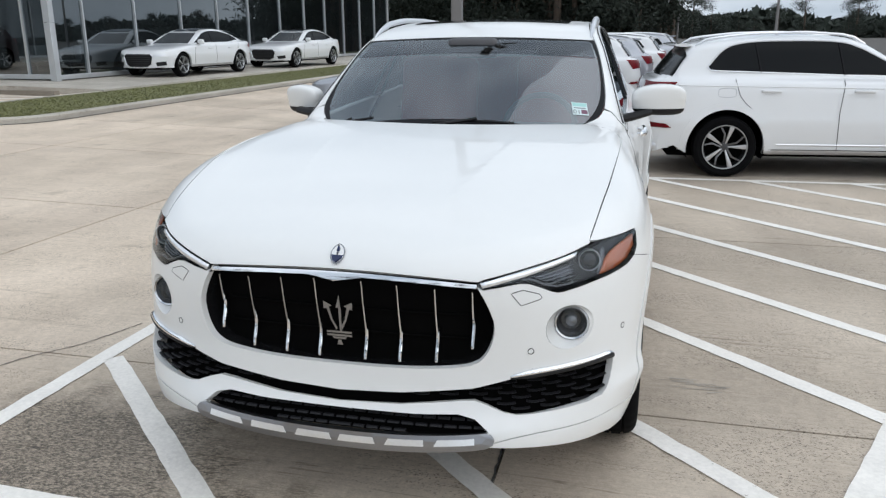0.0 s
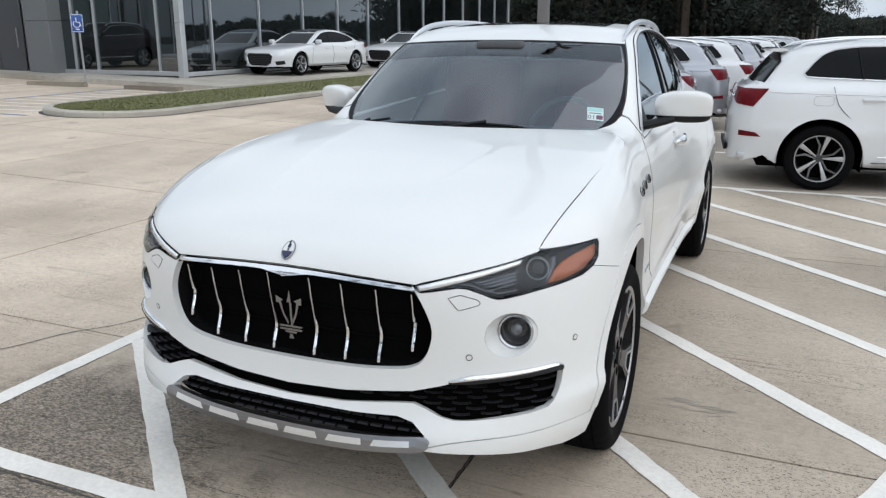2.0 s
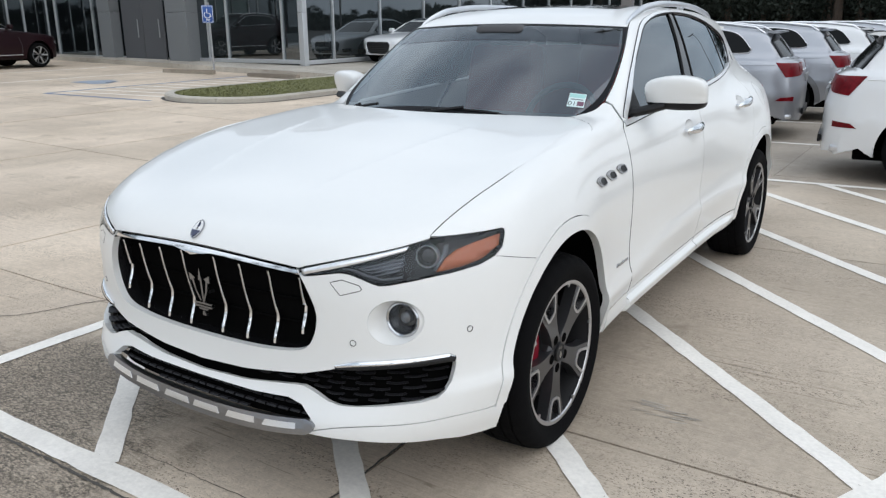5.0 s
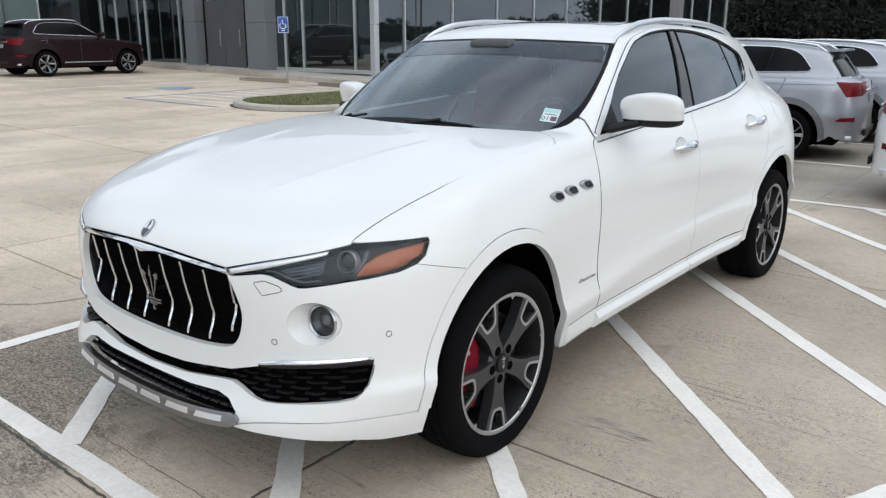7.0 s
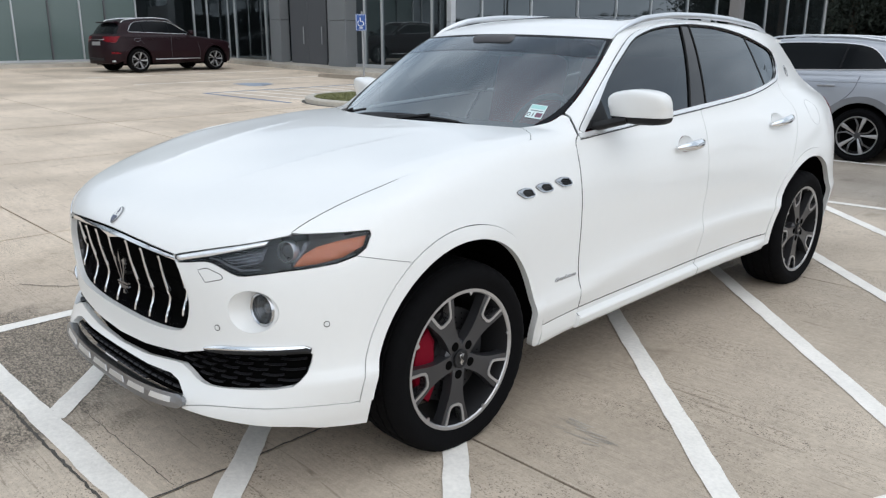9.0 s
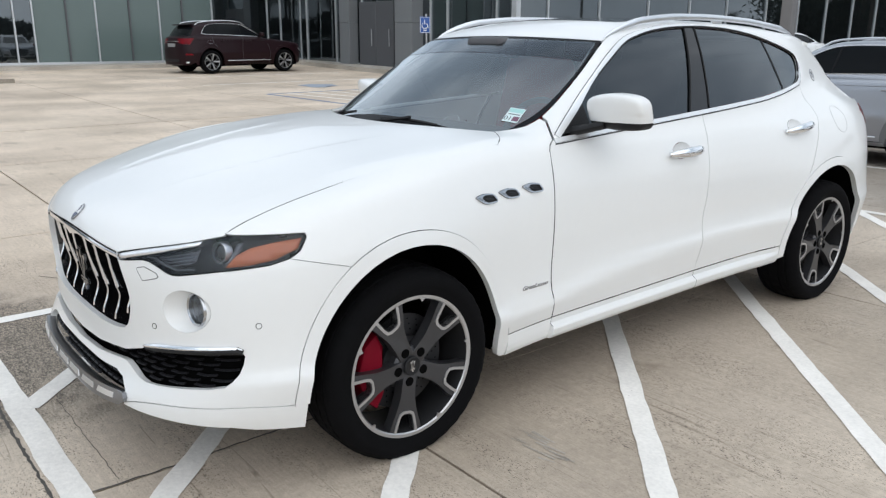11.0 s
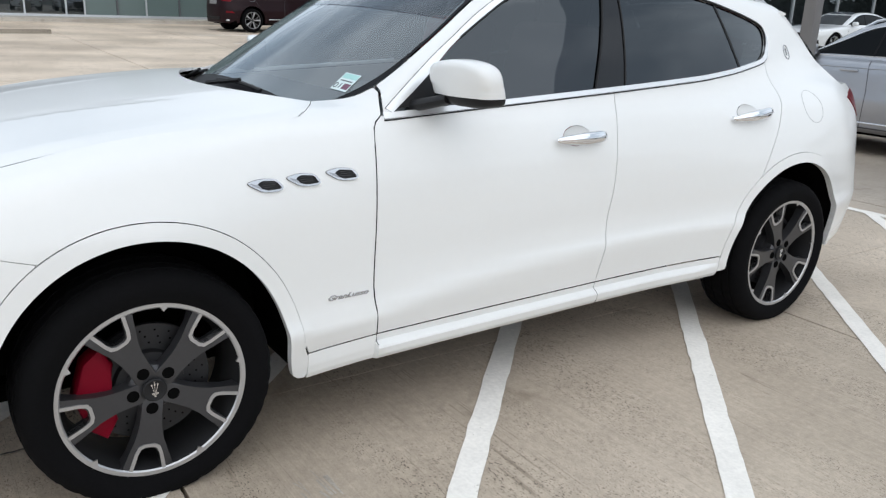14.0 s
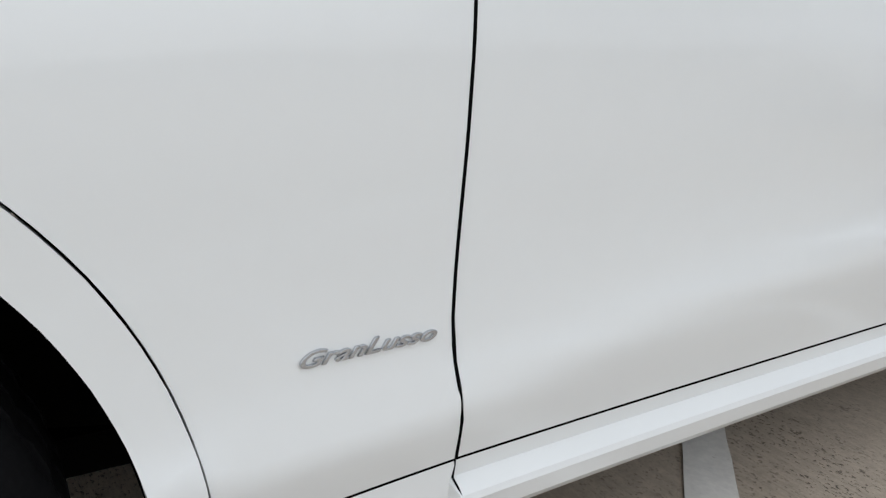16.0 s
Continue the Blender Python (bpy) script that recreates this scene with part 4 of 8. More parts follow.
L_cab = lut([(0.9, 0.86), (1.0, 0.838), (1.1, 0.806), (1.17, 0.778), (1.3, 0.729), (1.45, 0.668), (1.57, 0.607), (1.72, 0.52)], 0.03)
L_thin = lut([(0.3, 0.02), (0.9, 0.0), (1.9, 0.0), (2.4, 0.006), (2.8, 0.022), (3.1, 0.050), (3.5, 0.13), (4.1, 0.24)], 0.12)
L_roof = lut([(-1.2, -0.05), (0.2, 0.88), (0.40, 1.015), (0.56, 1.12), (0.9, 1.335), (1.1, 1.452), (1.25, 1.530), (1.4, 1.578), (1.6, 1.608), (1.9, 1.625), (2.3, 1.618), (2.7, 1.600), (3.1, 1.566), (3.3, 1.552), (3.44, 1.530), (3.53, 1.462), (3.75, 1.325), (3.97, 1.19), (4.06, 1.08), (4.12, 0.5), (4.18, -0.6)], 0.05)
L_bow = lut([(0.2, 0.30), (1.1, 0.29), (1.7, 0.0), (2.9, 0.0), (3.4, -0.2), (4.2, -0.25)], 0.1)
L_crown = lut([(0.2, 0.02), (1.0, 0.02), (1.5, 0.040), (2.0, 0.022), (3.1, 0.025), (3.6, 0.02), (4.2, 0.02)], 0.1)
L_blend = lut([(-1.0, 0.04), (2.6, 0.03), (3.1, 0.12), (3.4, 0.20), (4.2, 0.20)], 0.08)
L_flare = lut([(0.1, 1.0), (0.8, 1.0), (0.95, 0.72), (1.1, 0.4), (1.4, 0.2)], 0.04)
L_flare_b = lut([(0.1, 1.0), (0.68, 1.0), (0.85, 0.75), (1.05, 0.42), (1.4, 0.15)], 0.05)


L_rise = lut([(-1.0, -0.07), (0.5, -0.07), (0.77, -0.06), (1.05, 0.0), (1.45, 0.03), (1.9, 0.05), (2.5, 0.055), (4.3, 0.055)], 0.08)
L_crease = lut([(-1.0, 0.22), (-0.60, 0.26), (-0.30, 0.32), (0.08, 0.37), (0.5, 0.41)], 0.06)
L_crease_b = lut([(-1.0, 0.50), (-0.69, 0.57), (-0.45, 0.66), (-0.20, 0.69), (0.10, 0.72), (0.5, 0.74)], 0.06)


def skin_low(x, y, z):
    x = np.abs(x)
    w = L_side(z - L_rise(y) * np.exp(-((z - 0.50) / 0.13) ** 2)) + 0.066 * np.exp(-(y / np.where(y < 0, 0.80, 0.42)) ** 2) * L_flare(z) + 0.085 * np.exp(-((y - 3.12) / 0.52) ** 2) * L_flare_b(z)
    p = L_pow(z)
    q = np.maximum(0, (-0.05 - y) / (-0.05 - L_nose(z)))
    r = np.maximum(0, (y - 3.2) / (L_tail(z) - 3.2))
    fs = (((x / w) ** p + q ** p + r ** 3.4) ** (1 / p) - 1) * w * 0.97
    h = L_hood(y) - L_drop(y) * (x / 0.75) ** 2.4 + 0.007 * np.exp(-((x - 0.72) / 0.12) ** 2) * np.exp(-((y - 0.05) / 0.5) ** 2)
    fade = np.clip((y + 0.66) / 0.14, 0, 1) * np.clip((0.30 - y) / 0.22, 0, 1)
    for crease, high, inner in ((L_crease, 0.0027, 0.020), (L_crease_b, 0.0013, 0.030)):
        d = x - crease(y)
        h = h + high * fade * np.exp(-np.abs(d) / np.where(d < 0, inner, 0.13))
    return smax(fs, z - h, 0.065)


def skin_cab(x, y, z):
    x = np.abs(x)
    ye = y - L_bow(y) * x * x
    return smax(x - (L_cab(z) - L_thin(y)), (z - (L_roof(ye) - L_crown(y) * (x / 0.6) ** 2)) * 0.9, 0.045)


def skin(x, y, z):
    return smin(skin_low(x, y, z), skin_cab(x, y, z), L_blend(y))


BODY, LOWER, CABIN = Shell(skin), Shell(skin_low), Shell(skin_cab, axis=(0.2, 1.05))


def arc(cy, r, a0, a1, n=40):
    """(y, z) points on a wheel arch; 0 degrees is to the rear, 90 is up; r may vary with the angle."""
    rad = r if callable(r) else (lambda a: r)
    return [(cy + float(rad(a)) * math.cos(radians(a)), HUB_Z + float(rad(a)) * math.sin(radians(a))) for a in np.linspace(a0, a1, n)]


car = tagged(new("luxury_suv"), "white luxury SUV with dark trim, parked over hatched markings", "car")

R_OUT = lut([(-20, 0.490), (10, 0.485), (25, 0.484), (45, 0.489), (60, 0.498), (75, 0.503), (90, 0.505), (105, 0.507), (120, 0.506), (135, 0.495), (150, 0.482), (165, 0.476), (183, 0.486), (200, 0.49)], 6.0)
R_IN = lut([(-20, 0.440), (10, 0.434), (25, 0.433), (45, 0.440), (66, 0.449), (83, 0.4525), (105, 0.4525), (120, 0.449), (135, 0.441), (150, 0.433), (165, 0.431), (184, 0.437), (200, 0.44)], 6.0)
R_WELL = 0.452
SEAM_A = math.degrees(math.atan2(0.770 - HUB_Z, -0.265))
R_REAR, R_REAR_IN = 0.482, 0.434
door_front = [(0.772, 0.350), (0.759, 0.48), (0.756, 0.53), (0.763, 0.75), (0.768, 0.882), (0.776, 1.005), (0.784, 1.064), (0.796, 1.084), (0.822, 1.103)]
door_mid = [(1.838, 0.362), (1.843, 0.42), (1.852, 0.49), (1.862, 0.56), (1.868, 0.65), (1.886, 0.75), (1.894, 0.84), (1.908, 1.0), (1.942, 1.160)]
belt = [(0.845, 1.096), (1.164, 1.113), (1.427, 1.126), (1.945, 1.153), (2.2, 1.167), (2.549, 1.188), (2.784, 1.213), (3.0, 1.246), (3.08, 1.262)]
belt_line = lut(belt, 0.04)
hood_edge = [(0.742, -0.62), (0.757, -0.51), (0.771, -0.38), (0.785, -0.24), (0.797, -0.04), (0.803, 0.18), (0.802, 0.38), (0.788, 0.505), (0.772, 0.545), (0.746, 0.575), (0.69, 0.616), (0.628, 0.650)]

# hood
nose = LOWER.front([(x, 0.846 - 0.12 * x * x) for x in np.linspace(0, 0.43, 22)])
lamp_top = LOWER.front(spline([(0.43, 0.826), (0.499, 0.843), (0.566, 0.859), (0.63, 0.873), (0.682, 0.885), (0.745, 0.904)], 0.02))[1:]
edge = LOWER.top(spline(hood_edge, 0.02))[1:]
back_edge = LOWER.top([(x, 0.445 + 0.50 * x * x) for x in np.linspace(0.61, 0, 30)])
half = np.r_[nose, lamp_top, edge, back_edge]
hood_loop = np.r_[half, (half * (-1, 1, 1))[::-1][1:-1]]
LOWER.panel("hood", [hood_loop], WHITE, car, "eye", both=False, step=0.016)

door_rear = [(3.065, 1.259), (3.040, 1.115), (2.975, 1.0), (2.885, 0.86), arc(WB, R_REAR, 128, 129, 2)[0]]

# front fender
fender = np.r_[
    BODY.side(line([(-0.405, 0.895), (-0.432, 0.854), (-0.468, 0.832), (-0.273, 0.782)], 0.02)),
    BODY.side(arc(0.0, R_OUT, SEAM_A, 0.5)),
    BODY.side(line([(0.494, 0.372), (0.506, 0.340), (0.772, 0.350)])),
    BODY.side(spline(door_front, 0.02)),
    BODY.top(spline([(0.735, 0.85), (0.703, 0.848), (0.682, 0.790), (0.642, 0.716), (0.629, 0.67)], 0.02)),
    LOWER.top(spline(hood_edge[::-1], 0.02)),
    BODY.side(line([(-0.60, 0.908), (-0.408, 0.908)], 0.02)),
]
BODY.panel("front_fender", [fender], WHITE, car, step=0.03, gap=0.0013)

# doors, each with a hollow behind its handle
HANDLES = [(1.692, 0.985, 0.132, 0.002), (2.762, 1.028, 0.138, 0.012)]
CUPS = [BODY.side([(y - 0.010 + 0.070 * math.cos(a), z + 0.006 + 0.037 * math.sin(a)) for a in np.linspace(0, 2 * math.pi, 32, endpoint=False)]) for y, z, _, _ in HANDLES]
door_a = np.r_[BODY.side(spline(door_front, 0.02)), BODY.side([(y, belt_line(y)) for y in np.linspace(0.87, 1.938, 50)]), BODY.side(spline(door_mid[::-1], 0.02)), BODY.side(line([(1.838, 0.362), (0.772, 0.350)], 0.03))]
BODY.panel("front_door", [door_a, CUPS[0]], WHITE, car, step=0.03)
door_b = np.r_[BODY.side(spline(door_mid, 0.02)), BODY.side([(y, belt_line(y)) for y in np.linspace(1.95, 3.06, 50)]), BODY.side(spline(door_rear, 0.02)), BODY.side(arc(WB, R_REAR, 128, 178)), BODY.side(line([(2.630, 0.368), (1.838, 0.362)], 0.03))]
BODY.panel("rear_door", [door_b, CUPS[1]], WHITE, car, step=0.03)

# sills
sill_y = np.r_[np.linspace(0.506, 0.766, 9), 0.774, np.linspace(0.80, 2.628, 52)]
sill_z = np.interp(sill_y, [0.512, 0.772, 1.838, 2.628], [0.339, 0.349, 0.361, 0.366])
sill_x = BODY.side(np.c_[sill_y, sill_z])[:, 0]
SILL = [(-0.002, -0.0022), (-0.010, -0.030), (0.012, -0.044), (0.015, -0.052), (0.008, -0.080), (-0.006, -0.098), (-0.06, -0.106)]
SILL_FRONT = [(-0.001, -0.0022), (-0.002, -0.030), (-0.003, -0.044), (-0.004, -0.052), (-0.010, -0.080), (-0.020, -0.098), (-0.06, -0.106)]


def sill_profile(y):
    """The step in the sill ends at the door's front edge and fades into the rear arch."""
    k = min(max((y - 0.767) / 0.006, 0), 1, max((2.64 - y) / 0.16, 0))
    return [(a * k + c * (1 - k), b * k + d * (1 - k)) for (a, b), (c, d) in zip(SILL, SILL_FRONT)]


for s in (1, -1):
    v = [(s * (x + dx), y, z + dz) for y, z, x in zip(sill_y, sill_z, sill_x) for dx, dz in sill_profile(y)]
    m = len(SILL)
    f = [(i * m + j, i * m + j + 1, (i + 1) * m + j + 1, (i + 1) * m + j) for i in range(len(sill_y) - 1) for j in range(m - 1)] + [tuple(range(m)), tuple(range((len(sill_y) - 1) * m, len(sill_y) * m))[::-1]]
    mesh_object("side_sill", v, [t[::-1] if s > 0 else t for t in f], WHITE, car, "stepped white door sill", False)

# wheel arch trims
for cy in (0.0, WB):
    a0, a1 = (-8, 188) if cy else (-14, 184)
    ro, ri = (R_REAR, R_REAR_IN) if cy else (R_OUT, R_IN)
    edge_r = ro if cy else (lambda t: R_OUT(t) - 0.0012)
    outer, inner = arc(cy, edge_r, a1, a0 if cy else 2), arc(cy, ri, a1, a0 if cy else 2)
    if not cy:
        outer = list(outer) + [(0.503, 0.33), (0.513, 0.27), (0.510, 0.252), (0.496, 0.244)]
        inner = list(inner) + [(0.440, 0.33), (0.445, 0.290), (0.456, 0.262), (0.474, 0.247)]
    lip_strip("arch_trim", BODY, outer, inner, WHITE, car)

# rear end
class Tail(Shell):
    def to_round(self, p):
        return np.c_[np.arctan2(p[:, 0], p[:, 1] - self.nose) * 0.85, p[:, 2]]

    def round(self, q):
        a = q[:, 0] / 0.85
        o = np.c_[np.zeros(len(q)), np.full(len(q), self.nose), q[:, 1]]
        return self.cast(o, np.c_[np.sin(a), np.cos(a), np.zeros(len(q))])


REAR = Tail(skin, nose=3.0)
rear_half = np.r_[BODY.side(line([(3.57, 0.29), (3.594, 0.357), (3.76, 0.38), (3.84, 0.75), (3.82, 0.98), (3.76, 1.13)], 0.03))]
rl = np.r_[rear_half, (rear_half * (-1, 1, 1))[::-1]]
REAR.panel("tailgate", [rl], WHITE, car, "round", both=False, step=0.05)

# cabin side frame with the window opening
win = [(0.862, 1.112), (1.016, 1.210), (1.166, 1.329), (1.355, 1.441), (1.466, 1.496), (1.559, 1.523), (1.694, 1.549), (1.857, 1.566), (2.05, 1.573), (2.213, 1.571), (2.38, 1.562), (2.547, 1.543), (2.689, 1.520), (2.817, 1.493), (2.954, 1.460), (3.050, 1.432), (3.094, 1.408), (3.106, 1.380), (3.097, 1.332), (3.060, 1.284), (3.017, 1.262)]
win_low = [(y, belt_line(y) + 0.011) for y in np.linspace(3.0, 0.88, 60)]
win_loop = np.r_[CABIN.side(spline(win, 0.02)), CABIN.side(win_low)]
win_hole = np.r_[BODY.side(spline(win, 0.02)), BODY.side(win_low)]
ws_edge = [(0.575, 0.640), (0.636, 0.711), (0.680, 0.785), (0.702, 0.86), (0.696, 0.98), (0.660, 1.175), (0.612, 1.345)]
ws_top = [(x, 1.345 - 0.10 * (1 - (x / 0.612) ** 2)) for x in np.linspace(0.60, 0, 20)]
roof_edge = [(0.612, 1.345), (0.575, 1.5), (0.55, 1.8), (0.535, 2.3), (0.515, 2.8), (0.48, 3.2), (0.46, 3.32)]
side_loop = np.r_[
    BODY.top(spline(ws_edge[3:], 0.02)), BODY.top(spline(roof_edge, 0.02))[1:],
    BODY.top(line([(0.46, 3.32), (0.56, 3.55), (0.62, 3.70)], 0.03))[1:],
    BODY.side(line([(3.76, 1.13), (3.82, 0.98), (3.84, 0.75), (3.76, 0.38), (3.594, 0.357)], 0.03)),
    BODY.side(arc(WB, R_REAR, 0, 128)),
    BODY.side(spline(door_rear, 0.02)[::-1])[1:],
    BODY.side([(y, belt_line(y) + 0.002) for y in np.linspace(3.04, 0.87, 60)]),
    BODY.side([(0.832, 1.108)]), BODY.top(line([(0.735, 0.856), (0.707, 0.858)], 0.02)),
]
BODY.panel("body_side", [side_loop, win_hole], WHITE, car, step=0.022, thick=0.02)
rh = CABIN.top(np.r_[[(x, y) for x, y in ws_top[::-1]], spline(roof_edge, 0.03)[1:], [(x, 3.32 + 0.05 * (1 - (x / 0.46) ** 2)) for x in np.linspace(0.44, 0, 12)]])
sun_half = CABIN.top(np.r_[[(x, 1.66 - 0.05 * (1 - (x / 0.44) ** 2)) for x in np.linspace(0, 0.43, 14)], line([(0.44, 1.68), (0.43, 2.45), (0.42, 2.47)], 0.04), [(x, 2.48) for x in np.linspace(0.40, 0, 10)]])


def whole(half):
    return np.r_[half, (half * (-1, 1, 1))[::-1][1:-1]]


CABIN.panel("roof", [whole(rh), whole(sun_half)], WHITE, car, "flat", both=False, step=0.05)
CABIN.panel("sunroof", [whole(sun_half)], BLACK_GLOSS, car, "flat", both=False, step=0.06, lift=0.002, label="black glass panoramic sunroof")
rear_glass = CABIN.top(np.r_[[(x, 3.34 + 0.05 * (1 - (x / 0.46) ** 2)) for x in np.linspace(0, 0.45, 14)], line([(0.46, 3.34), (0.60, 3.68)], 0.04), [(x, 3.70 + 0.06 * (1 - (x / 0.6) ** 2)) for x in np.linspace(0.58, 0, 14)]])
CABIN.panel("rear_window", [whole(rear_glass)], DARK_GLASS, car, "flat", both=False, step=0.05)

# glass
ws_low = [(x, 0.385 + 0.75 * x * x) for x in np.linspace(0, 0.555, 20)]
ws_half = CABIN.top(np.r_[ws_low, spline(ws_edge, 0.02), ws_top])
CABIN.panel("windshield", [whole(ws_half)], WIND_GLASS, car, "flat", both=False, step=0.035, gap=0.003, thick=0.0)[0].visible_shadow = False
for o in CABIN.panel("side_glass", [win_loop], DARK_GLASS, car, step=0.035, gap=0.004, lift=-0.006, thick=0.0):
    o.visible_shadow = False

# front bumper
grille_edge = [(0.428, 0.812), (0.462, 0.75), (0.482, 0.68), (0.462, 0.60), (0.415, 0.556), (0.30, 0.538), (0.15, 0.530), (0.0, 0.528)]
lamp_low = [(0.43, 0.799), (0.499, 0.809), (0.552, 0.818), (0.580, 0.815), (0.624, 0.797), (0.662, 0.781), (0.707, 0.786), (0.772, 0.798), (0.812, 0.804)]
lamp_side = [(-0.60, 0.807), (-0.53, 0.815), (-0.468, 0.832)]
bump_half = np.r_[
    BODY.front(spline(grille_edge[::-1], 0.02)),
    BODY.front(spline(lamp_low, 0.02))[1:],
    BODY.side(line(lamp_side, 0.02)),
    BODY.side(line([(-0.468, 0.832), (-0.273, 0.782)], 0.02))[1:],
    BODY.side(arc(0.0, R_OUT, SEAM_A, 183))[1:],
    BODY.side([(-0.52, 0.333), (-0.60, 0.343)]),
    BODY.front(spline([(0.80, 0.346), (0.65, 0.344), (0.56, 0.334), (0.50, 0.320), (0.475, 0.312), (0.40, 0.302), (0.2, 0.288), (0.0, 0.284)], 0.02)),
]
mouth = [(0.0, 0.440), (0.20, 0.450), (0.42, 0.478), (0.50, 0.500), (0.54, 0.511), (0.70, 0.522), (0.828, 0.532), (0.834, 0.52), (0.832, 0.49), (0.828, 0.46), (0.820, 0.435), (0.807, 0.418), (0.77, 0.410), (0.68, 0.404), (0.60, 0.399), (0.555, 0.399), (0.515, 0.407), (0.465, 0.428), (0.425, 0.441), (0.38, 0.438), (0.2, 0.416), (0.0, 0.408)]
slot = [(0.0, 0.388), (0.25, 0.390), (0.38, 0.397), (0.43, 0.385), (0.475, 0.350), (0.44, 0.338), (0.2, 0.326), (0.0, 0.322)]
FOG = (0.700, 0.666)
fog_ring = BODY.front([(FOG[0] - 0.001 + (0.066 if math.cos(a) < 0 else 0.070) * math.cos(a), FOG[1] + 0.070 * math.sin(a)) for a in np.linspace(0, 2 * math.pi, 40, endpoint=False)])


def whole_c(pts):
    """A closed outline across the middle from its half, which begins and ends on the middle line."""
    h = BODY.front(line(pts, 0.02))
    return whole(h)


BODY.panel("front_bumper", [whole(bump_half), whole_c(mouth), whole_c(slot), fog_ring, fog_ring * (-1, 1, 1)], WHITE, car, "round", both=False, step=0.025, gap=0.0006, thick=0.025)

# dark strips behind the joints stand in for the shade in the gaps
for pts, r in ((BODY.side(spline(door_front, 0.04)), 0.012), (BODY.side(spline(door_mid, 0.05)), 0.008), (LOWER.top(spline(hood_edge, 0.04)), 0.012), (BODY.side(line([(-0.462, 0.847), (-0.273, 0.782)], 0.04)), 0.012), (BODY.side(line([(0.512, 0.351), (0.772, 0.349), (1.838, 0.361), (2.62, 0.367)], 0.05)), 0.008)):
    q = pts - BODY.normal(pts) * 0.020
    for s in (1, -1):
        part("joint_seal", tube([tuple(p * (s, 1, 1)) for p in q], r, 6), DARK, car)

# narrow dark lines in the main shut gaps
for pts, r, sink in ((BODY.side(spline(door_front, 0.03)), 0.0034, 0.0), (LOWER.top(spline(hood_edge, 0.03)), 0.0024, 0.005)):
    d = 0.002 + sink * np.clip((pts[:, 1] + 0.22) / 0.25, 0, 1) * np.clip((0.56 - pts[:, 1]) / 0.06, 0, 1)
    for s in (1, -1):
        part("shut_line", tube([tuple(p * (s, 1, 1)) for p in pts - BODY.normal(pts) * d[:, None]], r, 6), DARK, car)
# the shut lines run on down over the sill
for y in (0.772, 1.838):
    x0, z0 = np.interp(y, sill_y, sill_x), np.interp(y, sill_y, sill_z)
    for s in (1, -1):
        part("sill_seam", tube([(s * (x0 + dx + 0.0002), y + 0.012 * k / 5, z0 + dz) for k, (dx, dz) in enumerate(sill_profile(y)[:6])], 0.0016 if y < 1 else 0.001, 5), DARK, car)
chin = np.r_[
    BODY.side(line([(-0.440, 0.322), (-0.52, 0.331), (-0.60, 0.341)], 0.02)),
    BODY.front(spline([(0.80, 0.344), (0.65, 0.342), (0.56, 0.332), (0.50, 0.318), (0.475, 0.310)], 0.02)),
    BODY.front(spline([(0.47, 0.302), (0.53, 0.298), (0.65, 0.290), (0.80, 0.268)], 0.02)),
    BODY.side(line([(-0.60, 0.250), (-0.438, 0.226)], 0.02)),
]
BODY.panel("bumper_lip", [chin], WHITE, car, "round", step=0.025, gap=0.0006, lift=0.001, thick=0.03)

# grille: dark box, upright blades, trident, bright top strip
top_line = BODY.front([(x, 0.846 - 0.12 * x * x) for x in np.linspace(0, 0.42, 20)])
g_half = np.r_[BODY.front(spline(grille_edge[::-1], 0.02)), top_line[::-1]]
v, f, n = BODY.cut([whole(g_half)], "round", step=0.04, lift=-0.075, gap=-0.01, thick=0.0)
mesh_object("grille_backing", v, f, DARK, car, "near-black grille recess, its depth shade in the colour", True, n)
rim = whole(g_half)
rim_mid, rim_in = rim - BODY.normal(rim) * 0.022, rim - BODY.normal(rim) * 0.08
mesh_object("grille_lip", np.r_[rim, rim_mid], [(i, (i + 1) % len(rim), len(rim) + (i + 1) % len(rim), len(rim) + i) for i in range(len(rim))], WHITE, car)
mesh_object("grille_surround", np.r_[rim_mid, rim_in], [(i, (i + 1) % len(rim), len(rim) + (i + 1) % len(rim), len(rim) + i) for i in range(len(rim))], BLACK_GLOSS, car)
low_of = lut([(p[0], p[1]) for p in grille_edge[::-1] if p[1] < 0.61], 0.02)
for x in (0.080, 0.190, 0.303, 0.412):
    zt, zb = 0.812 - 0.06 * x, float(low_of(min(x, 0.43))) + 0.012 + (0.03 if x > 0.4 else 0)
    prof = [(zt, 0.024), (zt - 0.02, 0.030), (zt * 0.5 + zb * 0.5, 0.040), (zb + 0.085, 0.046), (zb + 0.05, 0.036), (zb + 0.02, 0.022), (zb, 0.018)]
    zd = spline(prof, 0.012)
    front = BODY.front(np.c_[np.full(len(zd), x), zd[:, 0]])
    for s in (1, -1):
        bm, rings = bmesh.new(), []
        for p, (z, d) in zip(front, zd):
            w = 0.0034 + 0.0022 * math.exp(-((z - zb - 0.05) / 0.06) ** 2)
            deep = 0.010 + 0.016 * math.exp(-((z - zb - 0.07) / 0.07) ** 2)
            rings.append([bm.verts.new((s * p[0] + u, p[1] + d + v, z)) for u, v in ((-w * 0.5, 0), (w * 0.5, 0), (w, 0.003), (w * 0.8, deep), (-w * 0.8, deep), (-w, 0.003))])
        for r0, r1 in zip(rings[:-1], rings[1:]):
            for i in range(6):
                bm.faces.new((r0[i], r0[(i + 1) % 6], r1[(i + 1) % 6], r1[i]))
        bm.faces.new(rings[0])
        bm.faces.new(rings[-1][::-1])
        bmesh.ops.recalc_face_normals(bm, faces=bm.faces)
        part("grille_blade", bm, CHROME, car, "bright chromed upright grille blade")
